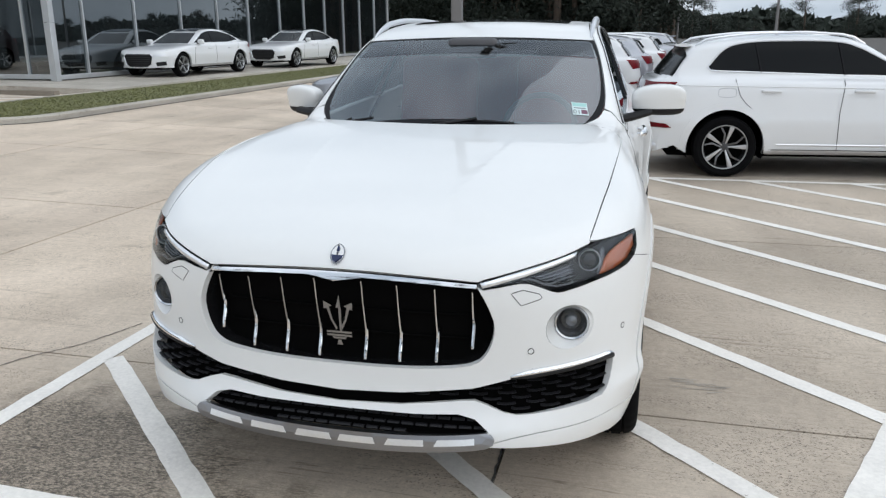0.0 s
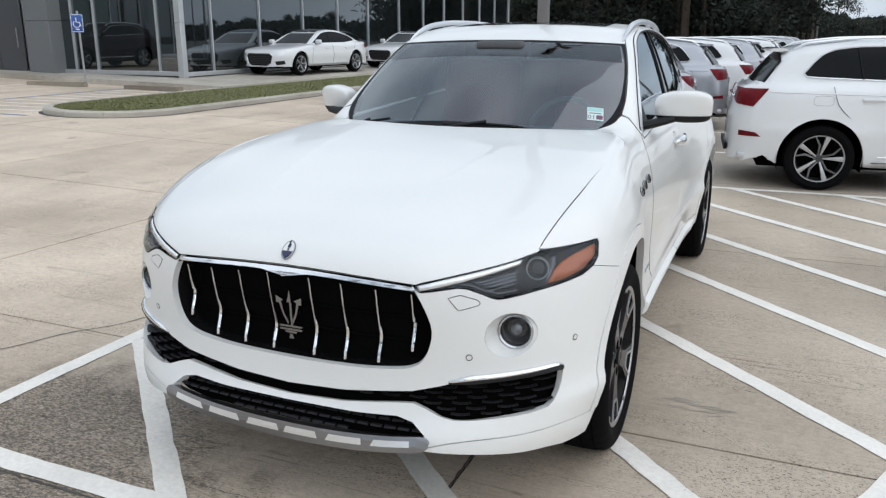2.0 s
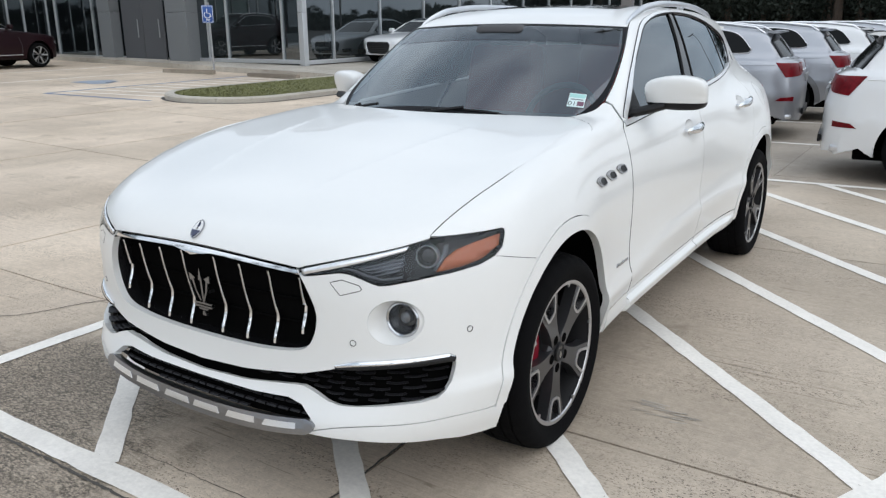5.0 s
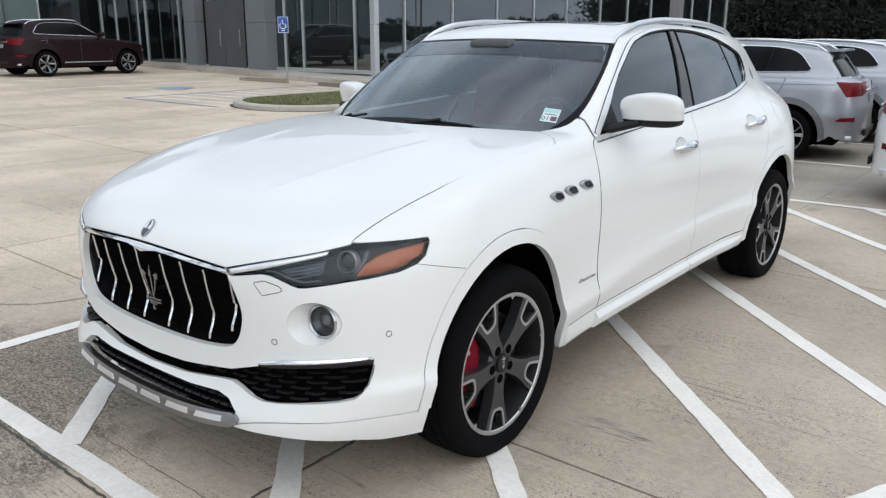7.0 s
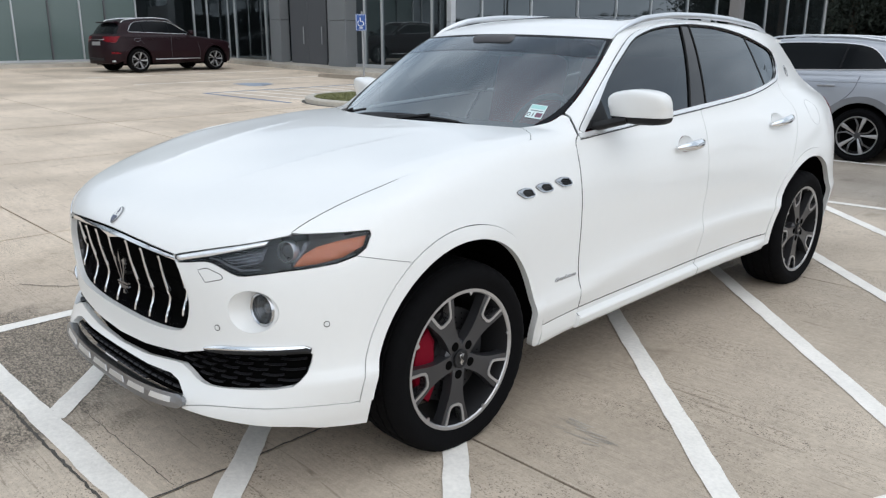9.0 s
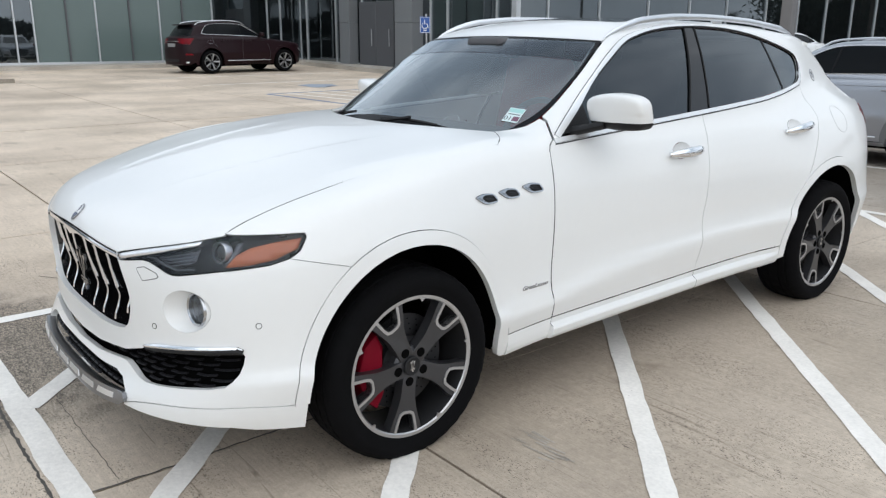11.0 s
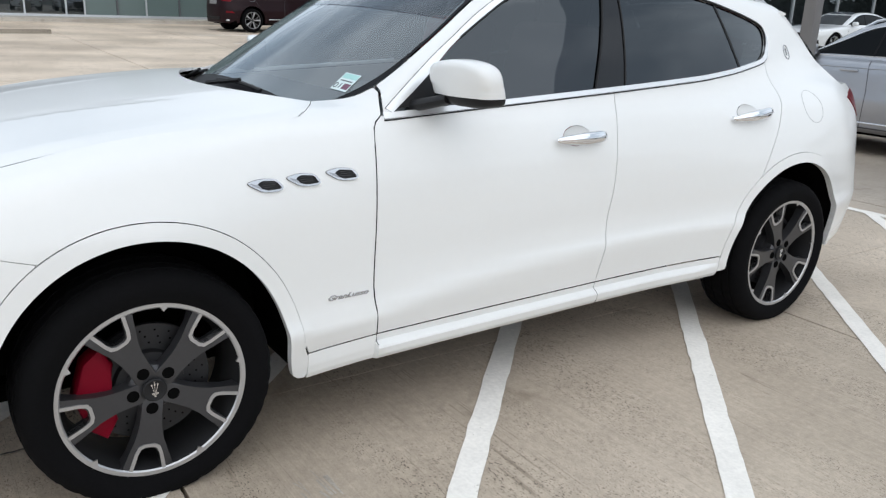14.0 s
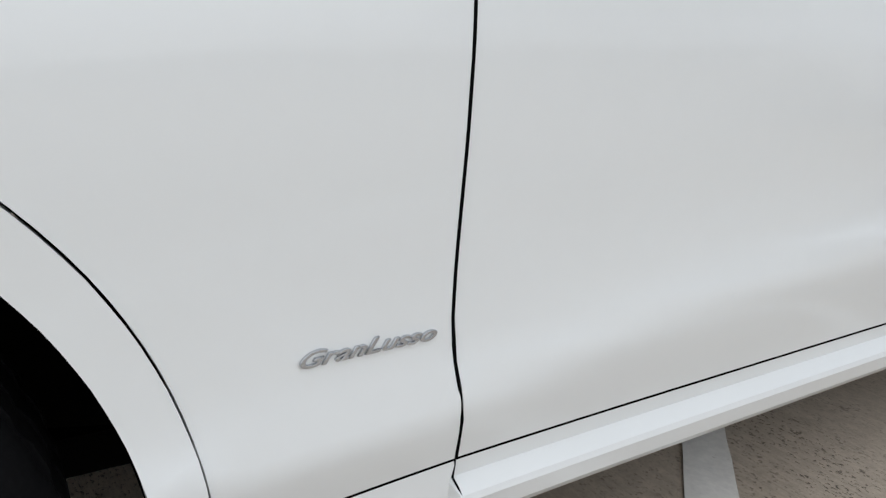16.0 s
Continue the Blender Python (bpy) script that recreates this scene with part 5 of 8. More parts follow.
for s in (0.70, 0.62):
    pts = [tuple(p + (0, 0.070, 0)) for p in BODY.front([(x, s) for x in np.linspace(-0.40, 0.40, 15)])]
    part("grille_crossbar", tube(pts, 0.005, 6), DARK, car)
strip = BODY.front(np.r_[[(x, 0.842 - 0.12 * x * x) for x in np.linspace(0, 0.43, 20)], [(x, 0.825 - 0.12 * x * x - 0.018 * max(0, 1 - x / 0.09)) for x in np.linspace(0.43, 0, 24)]])
BODY.panel("grille_top_strip", [whole(strip)], CHROME, car, "round", both=False, step=0.02, lift=-0.004, thick=0.015, label="chrome strip over the grille")


TRIDENT = [
    [(-0.025, -0.25), (0.025, -0.25), (0.028, 0.55), (0.09, 0.52), (0.0, 0.98), (-0.09, 0.52), (-0.028, 0.55)],
    [(-0.10, -0.22), (-0.21, 0.10), (-0.29, 0.50), (-0.36, 0.48), (-0.36, 0.74), (-0.17, 0.60), (-0.235, 0.55), (-0.175, 0.15), (-0.07, -0.15)],
    [(0.10, -0.22), (0.07, -0.15), (0.175, 0.15), (0.235, 0.55), (0.17, 0.60), (0.36, 0.74), (0.36, 0.48), (0.29, 0.50), (0.21, 0.10)],
    [(-0.32, -0.32), (0.32, -0.32), (0.32, -0.25), (-0.32, -0.25)],
    [(-0.32, -0.43), (0.32, -0.43), (0.32, -0.36), (-0.32, -0.36)],
    [(-0.17, -0.52), (0.17, -0.52), (0.20, -0.45), (-0.20, -0.45)],
    [(-0.10, -0.72), (0.10, -0.72), (0.07, -0.55), (-0.07, -0.55)],
]


def trident(at, size, depth, material, parent, name="trident_emblem", label=""):
    bm = bmesh.new()
    for sh in TRIDENT:
        extrude_poly(sh, 0.0, depth, lambda u, v, d: tuple(at(u * size, v * size, d)), bm)
    return part(name, bm, material, parent, label, smooth=False)


y_tri = float(BODY.front([(0.0, 0.67)])[0][1])
trident(lambda u, v, d: Vector((u * 1.40 - 0.004, y_tri + 0.036 - d - 0.06 * (v + 0.02), 0.657 + v)), 0.102, 0.010, DIM_CHROME, car, label="chrome three-pronged emblem on the grille")
bm = box((0.012, 0.05, 0.012), (0, y_tri + 0.06, 0.66))
part("emblem_mount", bm, BLACK, car)

# lower openings with their mesh
for nm, loop, rows, z0 in (("mouth_backing", mouth, 0, 0), ("slot_backing", slot, 0, 0)):
    v, f, n = BODY.cut([whole_c(loop)], "round", step=0.04, lift=-0.05, gap=-0.012, thick=0.0)
    mesh_object(nm, v, f, DARK, car, "", True, n)
mouth_poly, slot_poly = np.array(mouth), np.array(slot)
for s in (1, -1):
    bm = bmesh.new()
    for k in range(14):
        x = 0.21 + 0.044 * k
        for r in range(7):
            z = 0.375 + 0.034 * r + (0.017 if k % 2 else 0) + 0.05 * (x - 0.6)
            if x < 0.79 and inside(np.array([[x - 0.026, z], [x + 0.030, z - 0.005], [x + 0.030, z + 0.008]]), mouth_poly).all():
                pts = BODY.front([(x + dx, z - 0.003 + 4.0 * dx * dx) for dx in np.linspace(-0.028, 0.028, 7)])
                tube([(s * p[0], p[1] + 0.030, p[2]) for p in pts], 0.0040, 6, bm, squash=(2.0, 0.8))
    part("intake_mesh", bm, MESH, car, "black honeycomb mesh in the bumper intake")
bm = bmesh.new()
for r in range(3):
    z = 0.328 + 0.022 * r
    for k in range(22):
        x = -0.46 + 0.044 * k + (0.022 if r % 2 else 0)
        if inside(np.array([[abs(x) - 0.0, z], [abs(x) + 0.02, z]]), slot_poly).all():
            pts = BODY.front([(x + dx, z) for dx in np.linspace(-0.018, 0.018, 4)])
            tube([(p[0], p[1] + 0.034, p[2]) for p in pts], 0.006, 6, bm, squash=(1.5, 0.8))
part("lower_mesh", bm, MESH, car, "black honeycomb mesh in the lower slot")
trim_mid = BODY.front(spline([(0.530, 0.518), (0.60, 0.529), (0.70, 0.538), (0.79, 0.543), (0.818, 0.543), (0.829, 0.537)], 0.012))
ts = np.linspace(0, 1, len(trim_mid))
trim_r = [0.003 + 0.0100 * min(1.0, 5 * t) * (1 - 0.10 * t) * min(1.0, 0.5 + 10 * (1 - t)) for t in ts]
trim_p = trim_mid + BODY.normal(trim_mid) * 0.003
for s in (1, -1):
    part("intake_trim", tube([tuple(p * (s, 1, 1)) for p in trim_p], trim_r, 14, squash=(0.8, 1.0)), CHROME, car, "polished chrome strip over the side intake")
    part("trim_seat", tube([tuple(p * (s, 1, 1) + np.array((0, 0.004, -0.004))) for p in trim_p], [r + 0.0025 for r in trim_r], 8), BLACK, car)

# skid plate
sk = BODY.front(np.r_[[(x, 0.330 + 0.10 * x * x) for x in np.linspace(0, 0.465, 24)], [(0.484, 0.346), (0.496, 0.332), (0.490, 0.316)], [(x, 0.274 + 0.14 * x * x) for x in np.linspace(0.468, 0, 24)]])
v, f, n = BODY.cut([whole(sk)], "round", step=0.02, lift=0.013, thick=0.035)
v[:, 1] -= 0.10 * (0.340 + 0.12 * v[:, 0] ** 2 - v[:, 2])
mesh_object("skid_plate", v, f, SKID, car, "satin aluminium skid plate under the bumper", False)
for k in range(-3, 3):
    x0, x1 = (k + 0.10) * 0.150, (k + 0.90) * 0.150
    d0, d1 = (0.008, 0.008) if k == 0 or k == -1 else ((0.010, 0.002) if k > 0 else (0.002, 0.010))
    pad = BODY.front(np.r_[[(x, 0.316 + 0.105 * x * x) for x in np.linspace(x0 + d0, x1 - d1, 6)], [(x, 0.297 + 0.12 * x * x) for x in np.linspace(x1, x0, 6)]])
    v, f, n = BODY.cut([pad], "round", step=0.02, gap=0, lift=0.0135, thick=0.012)
    v[:, 1] -= 0.10 * (0.340 + 0.12 * v[:, 0] ** 2 - v[:, 2]) + 0.08 * (0.322 + 0.11 * v[:, 0] ** 2 - v[:, 2])
    mesh_object("skid_pad", v, f, PAD, car, "bright aluminium pad on the skid plate", False)

# headlamps
LAMP_DARK = mat("dark_lamp_housing", (0.008, 0.008, 0.010), 0.3, metal=0.3)
LAMP_RIB = mat("pale_grey_lamp_rib", (0.15, 0.155, 0.17), 0.3, metal=0.7)
LAMP_GREY = mat("grey_lamp_bezel", (0.10, 0.105, 0.12), 0.25, metal=0.7)
lamp_loop = np.r_[
    BODY.front(spline(lamp_low, 0.02)), BODY.side(line(lamp_side + [(-0.432, 0.854), (-0.405, 0.895), (-0.406, 0.909)], 0.02)),
    BODY.side(line([(-0.406, 0.909), (-0.60, 0.908)], 0.02))[1:], LOWER.front(spline([(0.745, 0.904), (0.682, 0.885), (0.63, 0.873), (0.566, 0.859), (0.499, 0.843), (0.43, 0.826)], 0.02))[1:],
]
obs = BODY.panel("headlamp", [lamp_loop], CLEAR, car, "round", step=0.025, gap=0.003, lift=0.001, thick=0.0, label="dark-tinted headlamp with a clear lens and amber reflector")
for o in obs:
    o.visible_shadow = False
heads = {1: obs[0], -1: obs[1]}


def lamp_piece(name, pts, material, lift, label="", thick=0.0, how="front"):
    lp = BODY.front(line(pts + pts[:1], 0.012)[:-1])
    v, f, n = BODY.cut([lp], "round", step=0.02, gap=0.0, lift=lift, thick=thick)
    for s in (1, -1):
        mesh_object(name, v * (s, 1, 1), [t if s > 0 else t[::-1] for t in f], material, heads[s], label)


v, f, n = BODY.cut([lamp_loop], "round", step=0.03, gap=-0.004, lift=-0.040, thick=0.0)
for s in (1, -1):
    mesh_object("housing", v * (s, 1, 1), [t if s > 0 else t[::-1] for t in f], LAMP_DARK, heads[s])
v, f, n = BODY.cut([lamp_loop], "round", step=0.03, gap=0.001, lift=0.0, thick=0.045)
wall_faces = [t for t in f if len(t) == 4]
for s in (1, -1):
    mesh_object("lamp_wall", v * (s, 1, 1), [t[::-1] if s > 0 else t for t in wall_faces] + [t if s > 0 else t[::-1] for t in wall_faces], BLACK, heads[s])
lamp_piece("running_light", [(0.437, 0.822), (0.50, 0.839), (0.566, 0.855), (0.63, 0.869), (0.708, 0.888), (0.706, 0.877), (0.64, 0.858), (0.569, 0.838), (0.445, 0.807)], REFLECTOR, 0.002, "clear bright running-light strip", 0.004)
lamp_piece("amber_reflector", [(0.788, 0.812), (0.800, 0.850), (0.816, 0.872), (0.845, 0.885), (0.880, 0.894), (0.885, 0.862), (0.866, 0.832), (0.83, 0.818)], AMBER, -0.008, "dull amber side reflector", 0.012)
lamp_piece("bezel", [(0.578, 0.838), (0.624, 0.855), (0.708, 0.878), (0.716, 0.830), (0.690, 0.808), (0.642, 0.812), (0.602, 0.829)], LAMP_GREY, -0.020, "", 0.004)
for k in range(4):
    # ribs of the inner reflector
    z = 0.012 * k
    lamp_piece("reflector_rib", [(0.600 + 0.010 * k, 0.834 - 0.4 * z), (0.640, 0.845 - z), (0.706, 0.862 - z), (0.707, 0.858 - z), (0.640, 0.841 - z), (0.604 + 0.010 * k, 0.830 - 0.4 * z)], LAMP_RIB, -0.015, "", 0.004)
lamp_piece("bezel_edge", [(0.556, 0.829), (0.584, 0.826), (0.627, 0.806), (0.665, 0.795), (0.716, 0.801), (0.714, 0.806), (0.668, 0.800), (0.630, 0.812), (0.588, 0.832), (0.560, 0.834)], LAMP_RIB, -0.012, "", 0.006)
lamp_piece("lamp_facet", [(0.784, 0.888), (0.794, 0.891), (0.800, 0.862), (0.796, 0.835), (0.787, 0.812), (0.781, 0.818), (0.788, 0.84), (0.790, 0.864)], LAMP_RIB, -0.014, "", 0.006)
for s in (1, -1):
    c0 = BODY.front([(0.752, 0.856)])[0] * (s, 1, 1)
    nn = Vector((s * 0.25, -0.95, 0.12)).normalized()
    turn = nn.to_track_quat("X", "Z").to_matrix().to_4x4()
    for nm, prof, mt in (("projector_lens", [(0.0, 0.0001), (0.0, 0.012), (-0.006, 0.022), (-0.016, 0.031)], BLACK_GLOSS), ("projector_ring", [(-0.010, 0.031), (-0.003, 0.0325), (-0.003, 0.0345), (-0.010, 0.036), (-0.03, 0.036)], SATIN)):
        bm = revolve(prof, 32)
        bm.transform(Matrix.Translation(Vector(c0) - nn * 0.020) @ turn)
        part(nm, bm, mt, heads[s])

# fog lamps in their scoops
for s in (1, -1):
    ring = fog_ring * (s, 1, 1)
    cy = float(BODY.front([(FOG[0] + 0.03, FOG[1])])[0][1]) + 0.020
    c0 = Vector((s * (FOG[0] + 0.003), cy, FOG[1]))
    out = Vector((s * 0.13, -0.98, 0.05)).normalized()
    turn = out.to_track_quat("X", "Z").to_matrix().to_4x4()
    m = Matrix.Translation(c0) @ turn
    inner = []
    for p in ring:
        d = Vector(p) - c0
        d -= out * d.dot(out)
        inner.append(c0 + d.normalized() * 0.055)
    nr = len(ring)
    mids = [(Vector(a) * 0.5 + b * 0.5) - out * 0.004 for a, b in zip(ring, inner)]
    fs = [(i, (i + 1) % nr, nr + (i + 1) % nr, nr + i) for i in range(nr)] + [(nr + i, nr + (i + 1) % nr, 2 * nr + (i + 1) % nr, 2 * nr + i) for i in range(nr)]
    mesh_object("fog_scoop", [tuple(p) for p in ring] + [tuple(p) for p in mids] + [tuple(p) for p in inner], [t[::-1] for t in fs] if s > 0 else fs, WHITE, car)
    fog = None
    for nm, prof, mt, lb in (
        ("fog_lamp", [(-0.02, 0.056), (0.004, 0.056), (0.008, 0.053), (0.004, 0.048), (-0.006, 0.047)], VENT_CHROME, "round fog lamp with a chrome ring"),
        ("lens", [(-0.004, 0.047), (-0.002, 0.026), (0.0, 0.0001)], SMOKED, ""),
        ("bowl", [(-0.006, 0.047), (-0.03, 0.030), (-0.034, 0.0001)], DIM_CHROME, ""),
        ("bulb", [(-0.010, 0.0001), (-0.012, 0.010), (-0.016, 0.017), (-0.030, 0.021)], REFLECTOR, "")):
        bm = revolve(prof, 36)
        bm.transform(m)
        o = part(nm, bm, mt, fog or car, lb)
        fog = fog or o

# washer covers, parking sensors, hood badge
wash = BODY.front(line([(0.530, 0.788), (0.562, 0.797), (0.609, 0.782), (0.616, 0.772), (0.611, 0.767), (0.559, 0.752), (0.530, 0.788)], 0.01)[:-1])
BODY.panel("washer_cover", [wash], WHITE, car, "round", step=0.02, gap=0.0, lift=0.0010, thick=0.0008)
BODY.panel("washer_seam", [wash], BLACK, car, "round", step=0.02, gap=-0.0024, lift=0.0004, thick=0.0004)
for s in (1, -1):
    for p in (BODY.front([(0.590, 0.600)])[0], BODY.side([(-0.578, 0.621)])[0]):
        nn = Vector(BODY.normal(np.array([p]))[0] * (s, 1, 1))
        m = Matrix.Translation(Vector(p * (s, 1, 1))) @ nn.to_track_quat("X", "Z").to_matrix().to_4x4()
        bm = revolve([(-0.002, 0.0104), (0.0012, 0.0104), (0.0012, 0.0086), (-0.001, 0.0084)], 20)
        bm.transform(m)
        sens = part("parking_sensor", bm, BLACK, car)
        bm = revolve([(0.001, 0.0001), (0.001, 0.0078), (-0.001, 0.0084)], 20)
        bm.transform(m)
        part("cap", bm, WHITE, sens)
pb = LOWER.from_eye(LOWER.to_eye(np.array([[0.0, -0.868, 0.888]])))[0]
nb = Vector(LOWER.normal(np.array([pb]))[0])
bt = Matrix.Translation(Vector(pb)) @ nb.to_track_quat("Z", "Y").to_matrix().to_4x4()
for nm, sc, r, h, mt in (("hood_badge", (0.0275, 0.037), 1.0, 0.004, DIM_CHROME), ("badge_field", (0.024, 0.033), 1.0, 0.0048, mat("white_enamel", (0.75, 0.75, 0.75), 0.25))):
    pts = [(math.cos(a) * sc[0], math.sin(a) * sc[1]) for a in np.linspace(0, 2 * math.pi, 32, endpoint=False)]
    part(nm, extrude_poly(pts, 0.0, h, lambda u, v, d: tuple(bt @ Vector((-u, -v, d)))), mt, car, "oval chrome hood badge" if nm == "hood_badge" else "")
pts = [(math.cos(a) * 0.0235, math.sin(a) * 0.0325) for a in np.linspace(math.pi * 1.05, math.pi * 1.95, 18)]
s_up = 1 if (bt.to_3x3() @ Vector((0, 1, 0))).z > 0 else -1
part("badge_blue", extrude_poly([(u, v) for u, v in pts], 0.0, 0.0054, lambda u, v, d: tuple(bt @ Vector((u, s_up * v, d)))), BLUE, car)
trident(lambda u, v, d: bt @ Vector((u, s_up * (v + 0.012), 0.0048 + d)), 0.017, 0.0008, BLUE, car, "badge_mark")

# flanks: vents, script, belt strip, handles
for k, (y, z) in enumerate(((0.372, 0.925), (0.502, 0.929), (0.640, 0.934))):
    out = [(-0.057, 0.008), (-0.026, 0.018), (0.006, 0.020), (0.036, 0.016), (0.050, 0.005), (0.058, -0.009), (0.040, -0.018), (-0.007, -0.018), (-0.036, -0.006)]
    hole = [(-0.027, 0.003), (-0.020, 0.010), (-0.007, 0.0145), (0.029, 0.0130), (0.038, 0.009), (0.052, -0.0075), (0.047, -0.011), (0.006, -0.0145), (-0.017, -0.008)]
    tilt = lambda p: [(y + u, z - 0.003 + v - 0.06 * u) for u, v in p]
    vents = BODY.panel("fender_vent", [BODY.side(spline(tilt(out), 0.008, True)), BODY.side(line(tilt(hole + hole[:1]), 0.005)[:-1])], VENT_CHROME, car, step=0.012, gap=0.0, lift=0.007, thick=0.012, label="chrome-framed slanted fender vent")
    v, f, n = BODY.cut([BODY.side(line(tilt(hole + hole[:1]), 0.005)[:-1])], "polar", step=0.012, gap=-0.002, lift=0.0025, thick=0.0)
    facet = BODY.panel("vent_facet", [BODY.side(line(tilt([(-0.050, 0.007), (-0.026, 0.003), (-0.010, -0.012), (-0.034, -0.003), (-0.050, 0.007)]), 0.01)[:-1])], DIM_CHROME, car, step=0.012, gap=0.0, lift=0.0078, thick=0.0)
    edge_f = BODY.panel("vent_edge", [BODY.side(spline(tilt(out), 0.008, True))], BLACK, car, step=0.012, gap=-0.0006, lift=0.0022, thick=0.002)
    for s, o, fo, eo in zip((1, -1), vents, facet, edge_f):
        fo.parent = eo.parent = o
        mesh_object("vent_mesh", v * (s, 1, 1), [t if s > 0 else t[::-1] for t in f], BLACK, o)
        bm = bmesh.new()
        for q in np.linspace(-0.007, 0.006, 3):
            pp = BODY.side([(y + u, z + q - 0.05 * u) for u in np.linspace(-0.008, 0.034, 6)])
            tube([(s * (p[0] + 0.004), p[1], p[2]) for p in pp], 0.0012, 5, bm)
        part("vent_bar", bm, BLACK_GLOSS, o)

font_curve = bpy.data.curves.new("script", "FONT")
font_curve.body, font_curve.size, font_curve.extrude, font_curve.shear, font_curve.bevel_depth = "GranLusso", 0.042, 0.0012, 0.45, 0.0006
font_curve.align_x = "CENTER"
font_curve.offset = 0.0004
tmp = new("script_tmp", font_curve)
me = bpy.data.meshes.new_from_object(tmp.evaluated_get(bpy.context.evaluated_depsgraph_get()))
bpy.data.objects.remove(tmp)
bpy.data.curves.remove(font_curve)
xs = np.array([v.co.x for v in me.vertices])
for s in (1, -1):
    m2 = me.copy()
    co = np.array([tuple(v.co) for v in m2.vertices])
    yz = np.c_[0.652 + co[:, 0] / (xs.max() - xs.min()) * 0.156 * s, 0.512 + co[:, 1] * 0.54]
    px = BODY.side(yz)[:, 0]
    m2.vertices.foreach_set("co", np.c_[s * (px + 0.002 + co[:, 2]), yz].astype(np.float32).ravel())
    m2.update()
    m2.materials.append(VENT_CHROME)
    ob = new("script_badge", m2)
    ob.parent = car
    tagged(ob, "small chrome slanted script badge on the fender")

ys = np.linspace(0.83, 3.0, 110)
round_low, round_high = [(3.045, 1.250), (3.082, 1.268), (3.108, 1.300), (3.117, 1.345), (3.116, 1.375)], [(3.106, 1.375), (3.099, 1.340), (3.062, 1.287), (3.019, 1.264)]
low = BODY.side(np.r_[[(y, belt_line(y) - 0.006) for y in ys], round_low])
high = BODY.side(np.r_[round_high, [(y, belt_line(y) + 0.0125) for y in ys[::-1]]])
for s in (1, -1):
    part("belt_seal", tube([tuple((p + (0.0035, 0, -0.003)) * (s, 1, 1)) for p in low], 0.0028, 5), BLACK, car)
BODY.panel("belt_strip", [np.r_[low, high]], BRIGHT_TRIM, car, step=0.02, gap=0.0, lift=0.006, thick=0.012, label="bright chrome strip along the window sill")
a_out = spline([(0.846, 1.122), (1.026, 1.256), (1.151, 1.341), (1.323, 1.450), (1.490, 1.524), (1.715, 1.566), (1.874, 1.579), (2.05, 1.582)], 0.02)
a_in = spline([(2.05, 1.574), (1.857, 1.567), (1.694, 1.550), (1.559, 1.524), (1.466, 1.497), (1.355, 1.442), (1.166, 1.330), (1.016, 1.211), (0.868, 1.108)], 0.02)
BODY.panel("window_trim", [BODY.side(np.r_[a_out, a_in])], BRIGHT_TRIM, car, step=0.02, gap=0.0, lift=0.005, thick=0.010, label="bright chrome strip up the windshield pillar")
a_edge = BODY.side(a_out)
a_edge = a_edge + BODY.normal(a_edge) * 0.002
wl_pts = BODY.side(spline(win, 0.02))
for s in (1, -1):
    part("trim_seam", tube([tuple(q * (s, 1, 1)) for q in a_edge], 0.0028, 5), BLACK, car)
    part("window_seal", tube([tuple(q * (s, 1, 1)) for q in wl_pts[wl_pts[:, 1] > 1.2] + BODY.normal(wl_pts[wl_pts[:, 1] > 1.2]) * 0.001], 0.0055, 6), BLACK, car)
b_front, b_rear = [(1.835, 1.160), (1.895, 1.298), (1.929, 1.392), (1.984, 1.571)], [(2.008, 1.166), (2.031, 1.257), (2.054, 1.398), (2.072, 1.571)]
pillar = CABIN.side(np.r_[spline(b_front, 0.03), spline(b_rear[::-1], 0.03)])
CABIN.panel("door_pillar", [pillar], PILLAR, car, step=0.03, lift=-0.002, gap=0.0, label="gloss black door pillar between the side windows")
for run in (b_front, b_rear):
    for s in (1, -1):
        part("pillar_seal", tube([tuple((p + (0.001, 0, 0)) * (s, 1, 1)) for p in CABIN.side(spline(run, 0.04))], 0.004, 5), BLACK, car)
divider = CABIN.side(np.r_[line([(2.828, 1.228), (2.772, 1.37), (2.714, 1.512)], 0.03), line([(2.727, 1.51), (2.786, 1.37), (2.841, 1.23)], 0.03)])
CABIN.panel("window_divider", [divider], BLACK, car, step=0.03, lift=-0.003, gap=0.0)

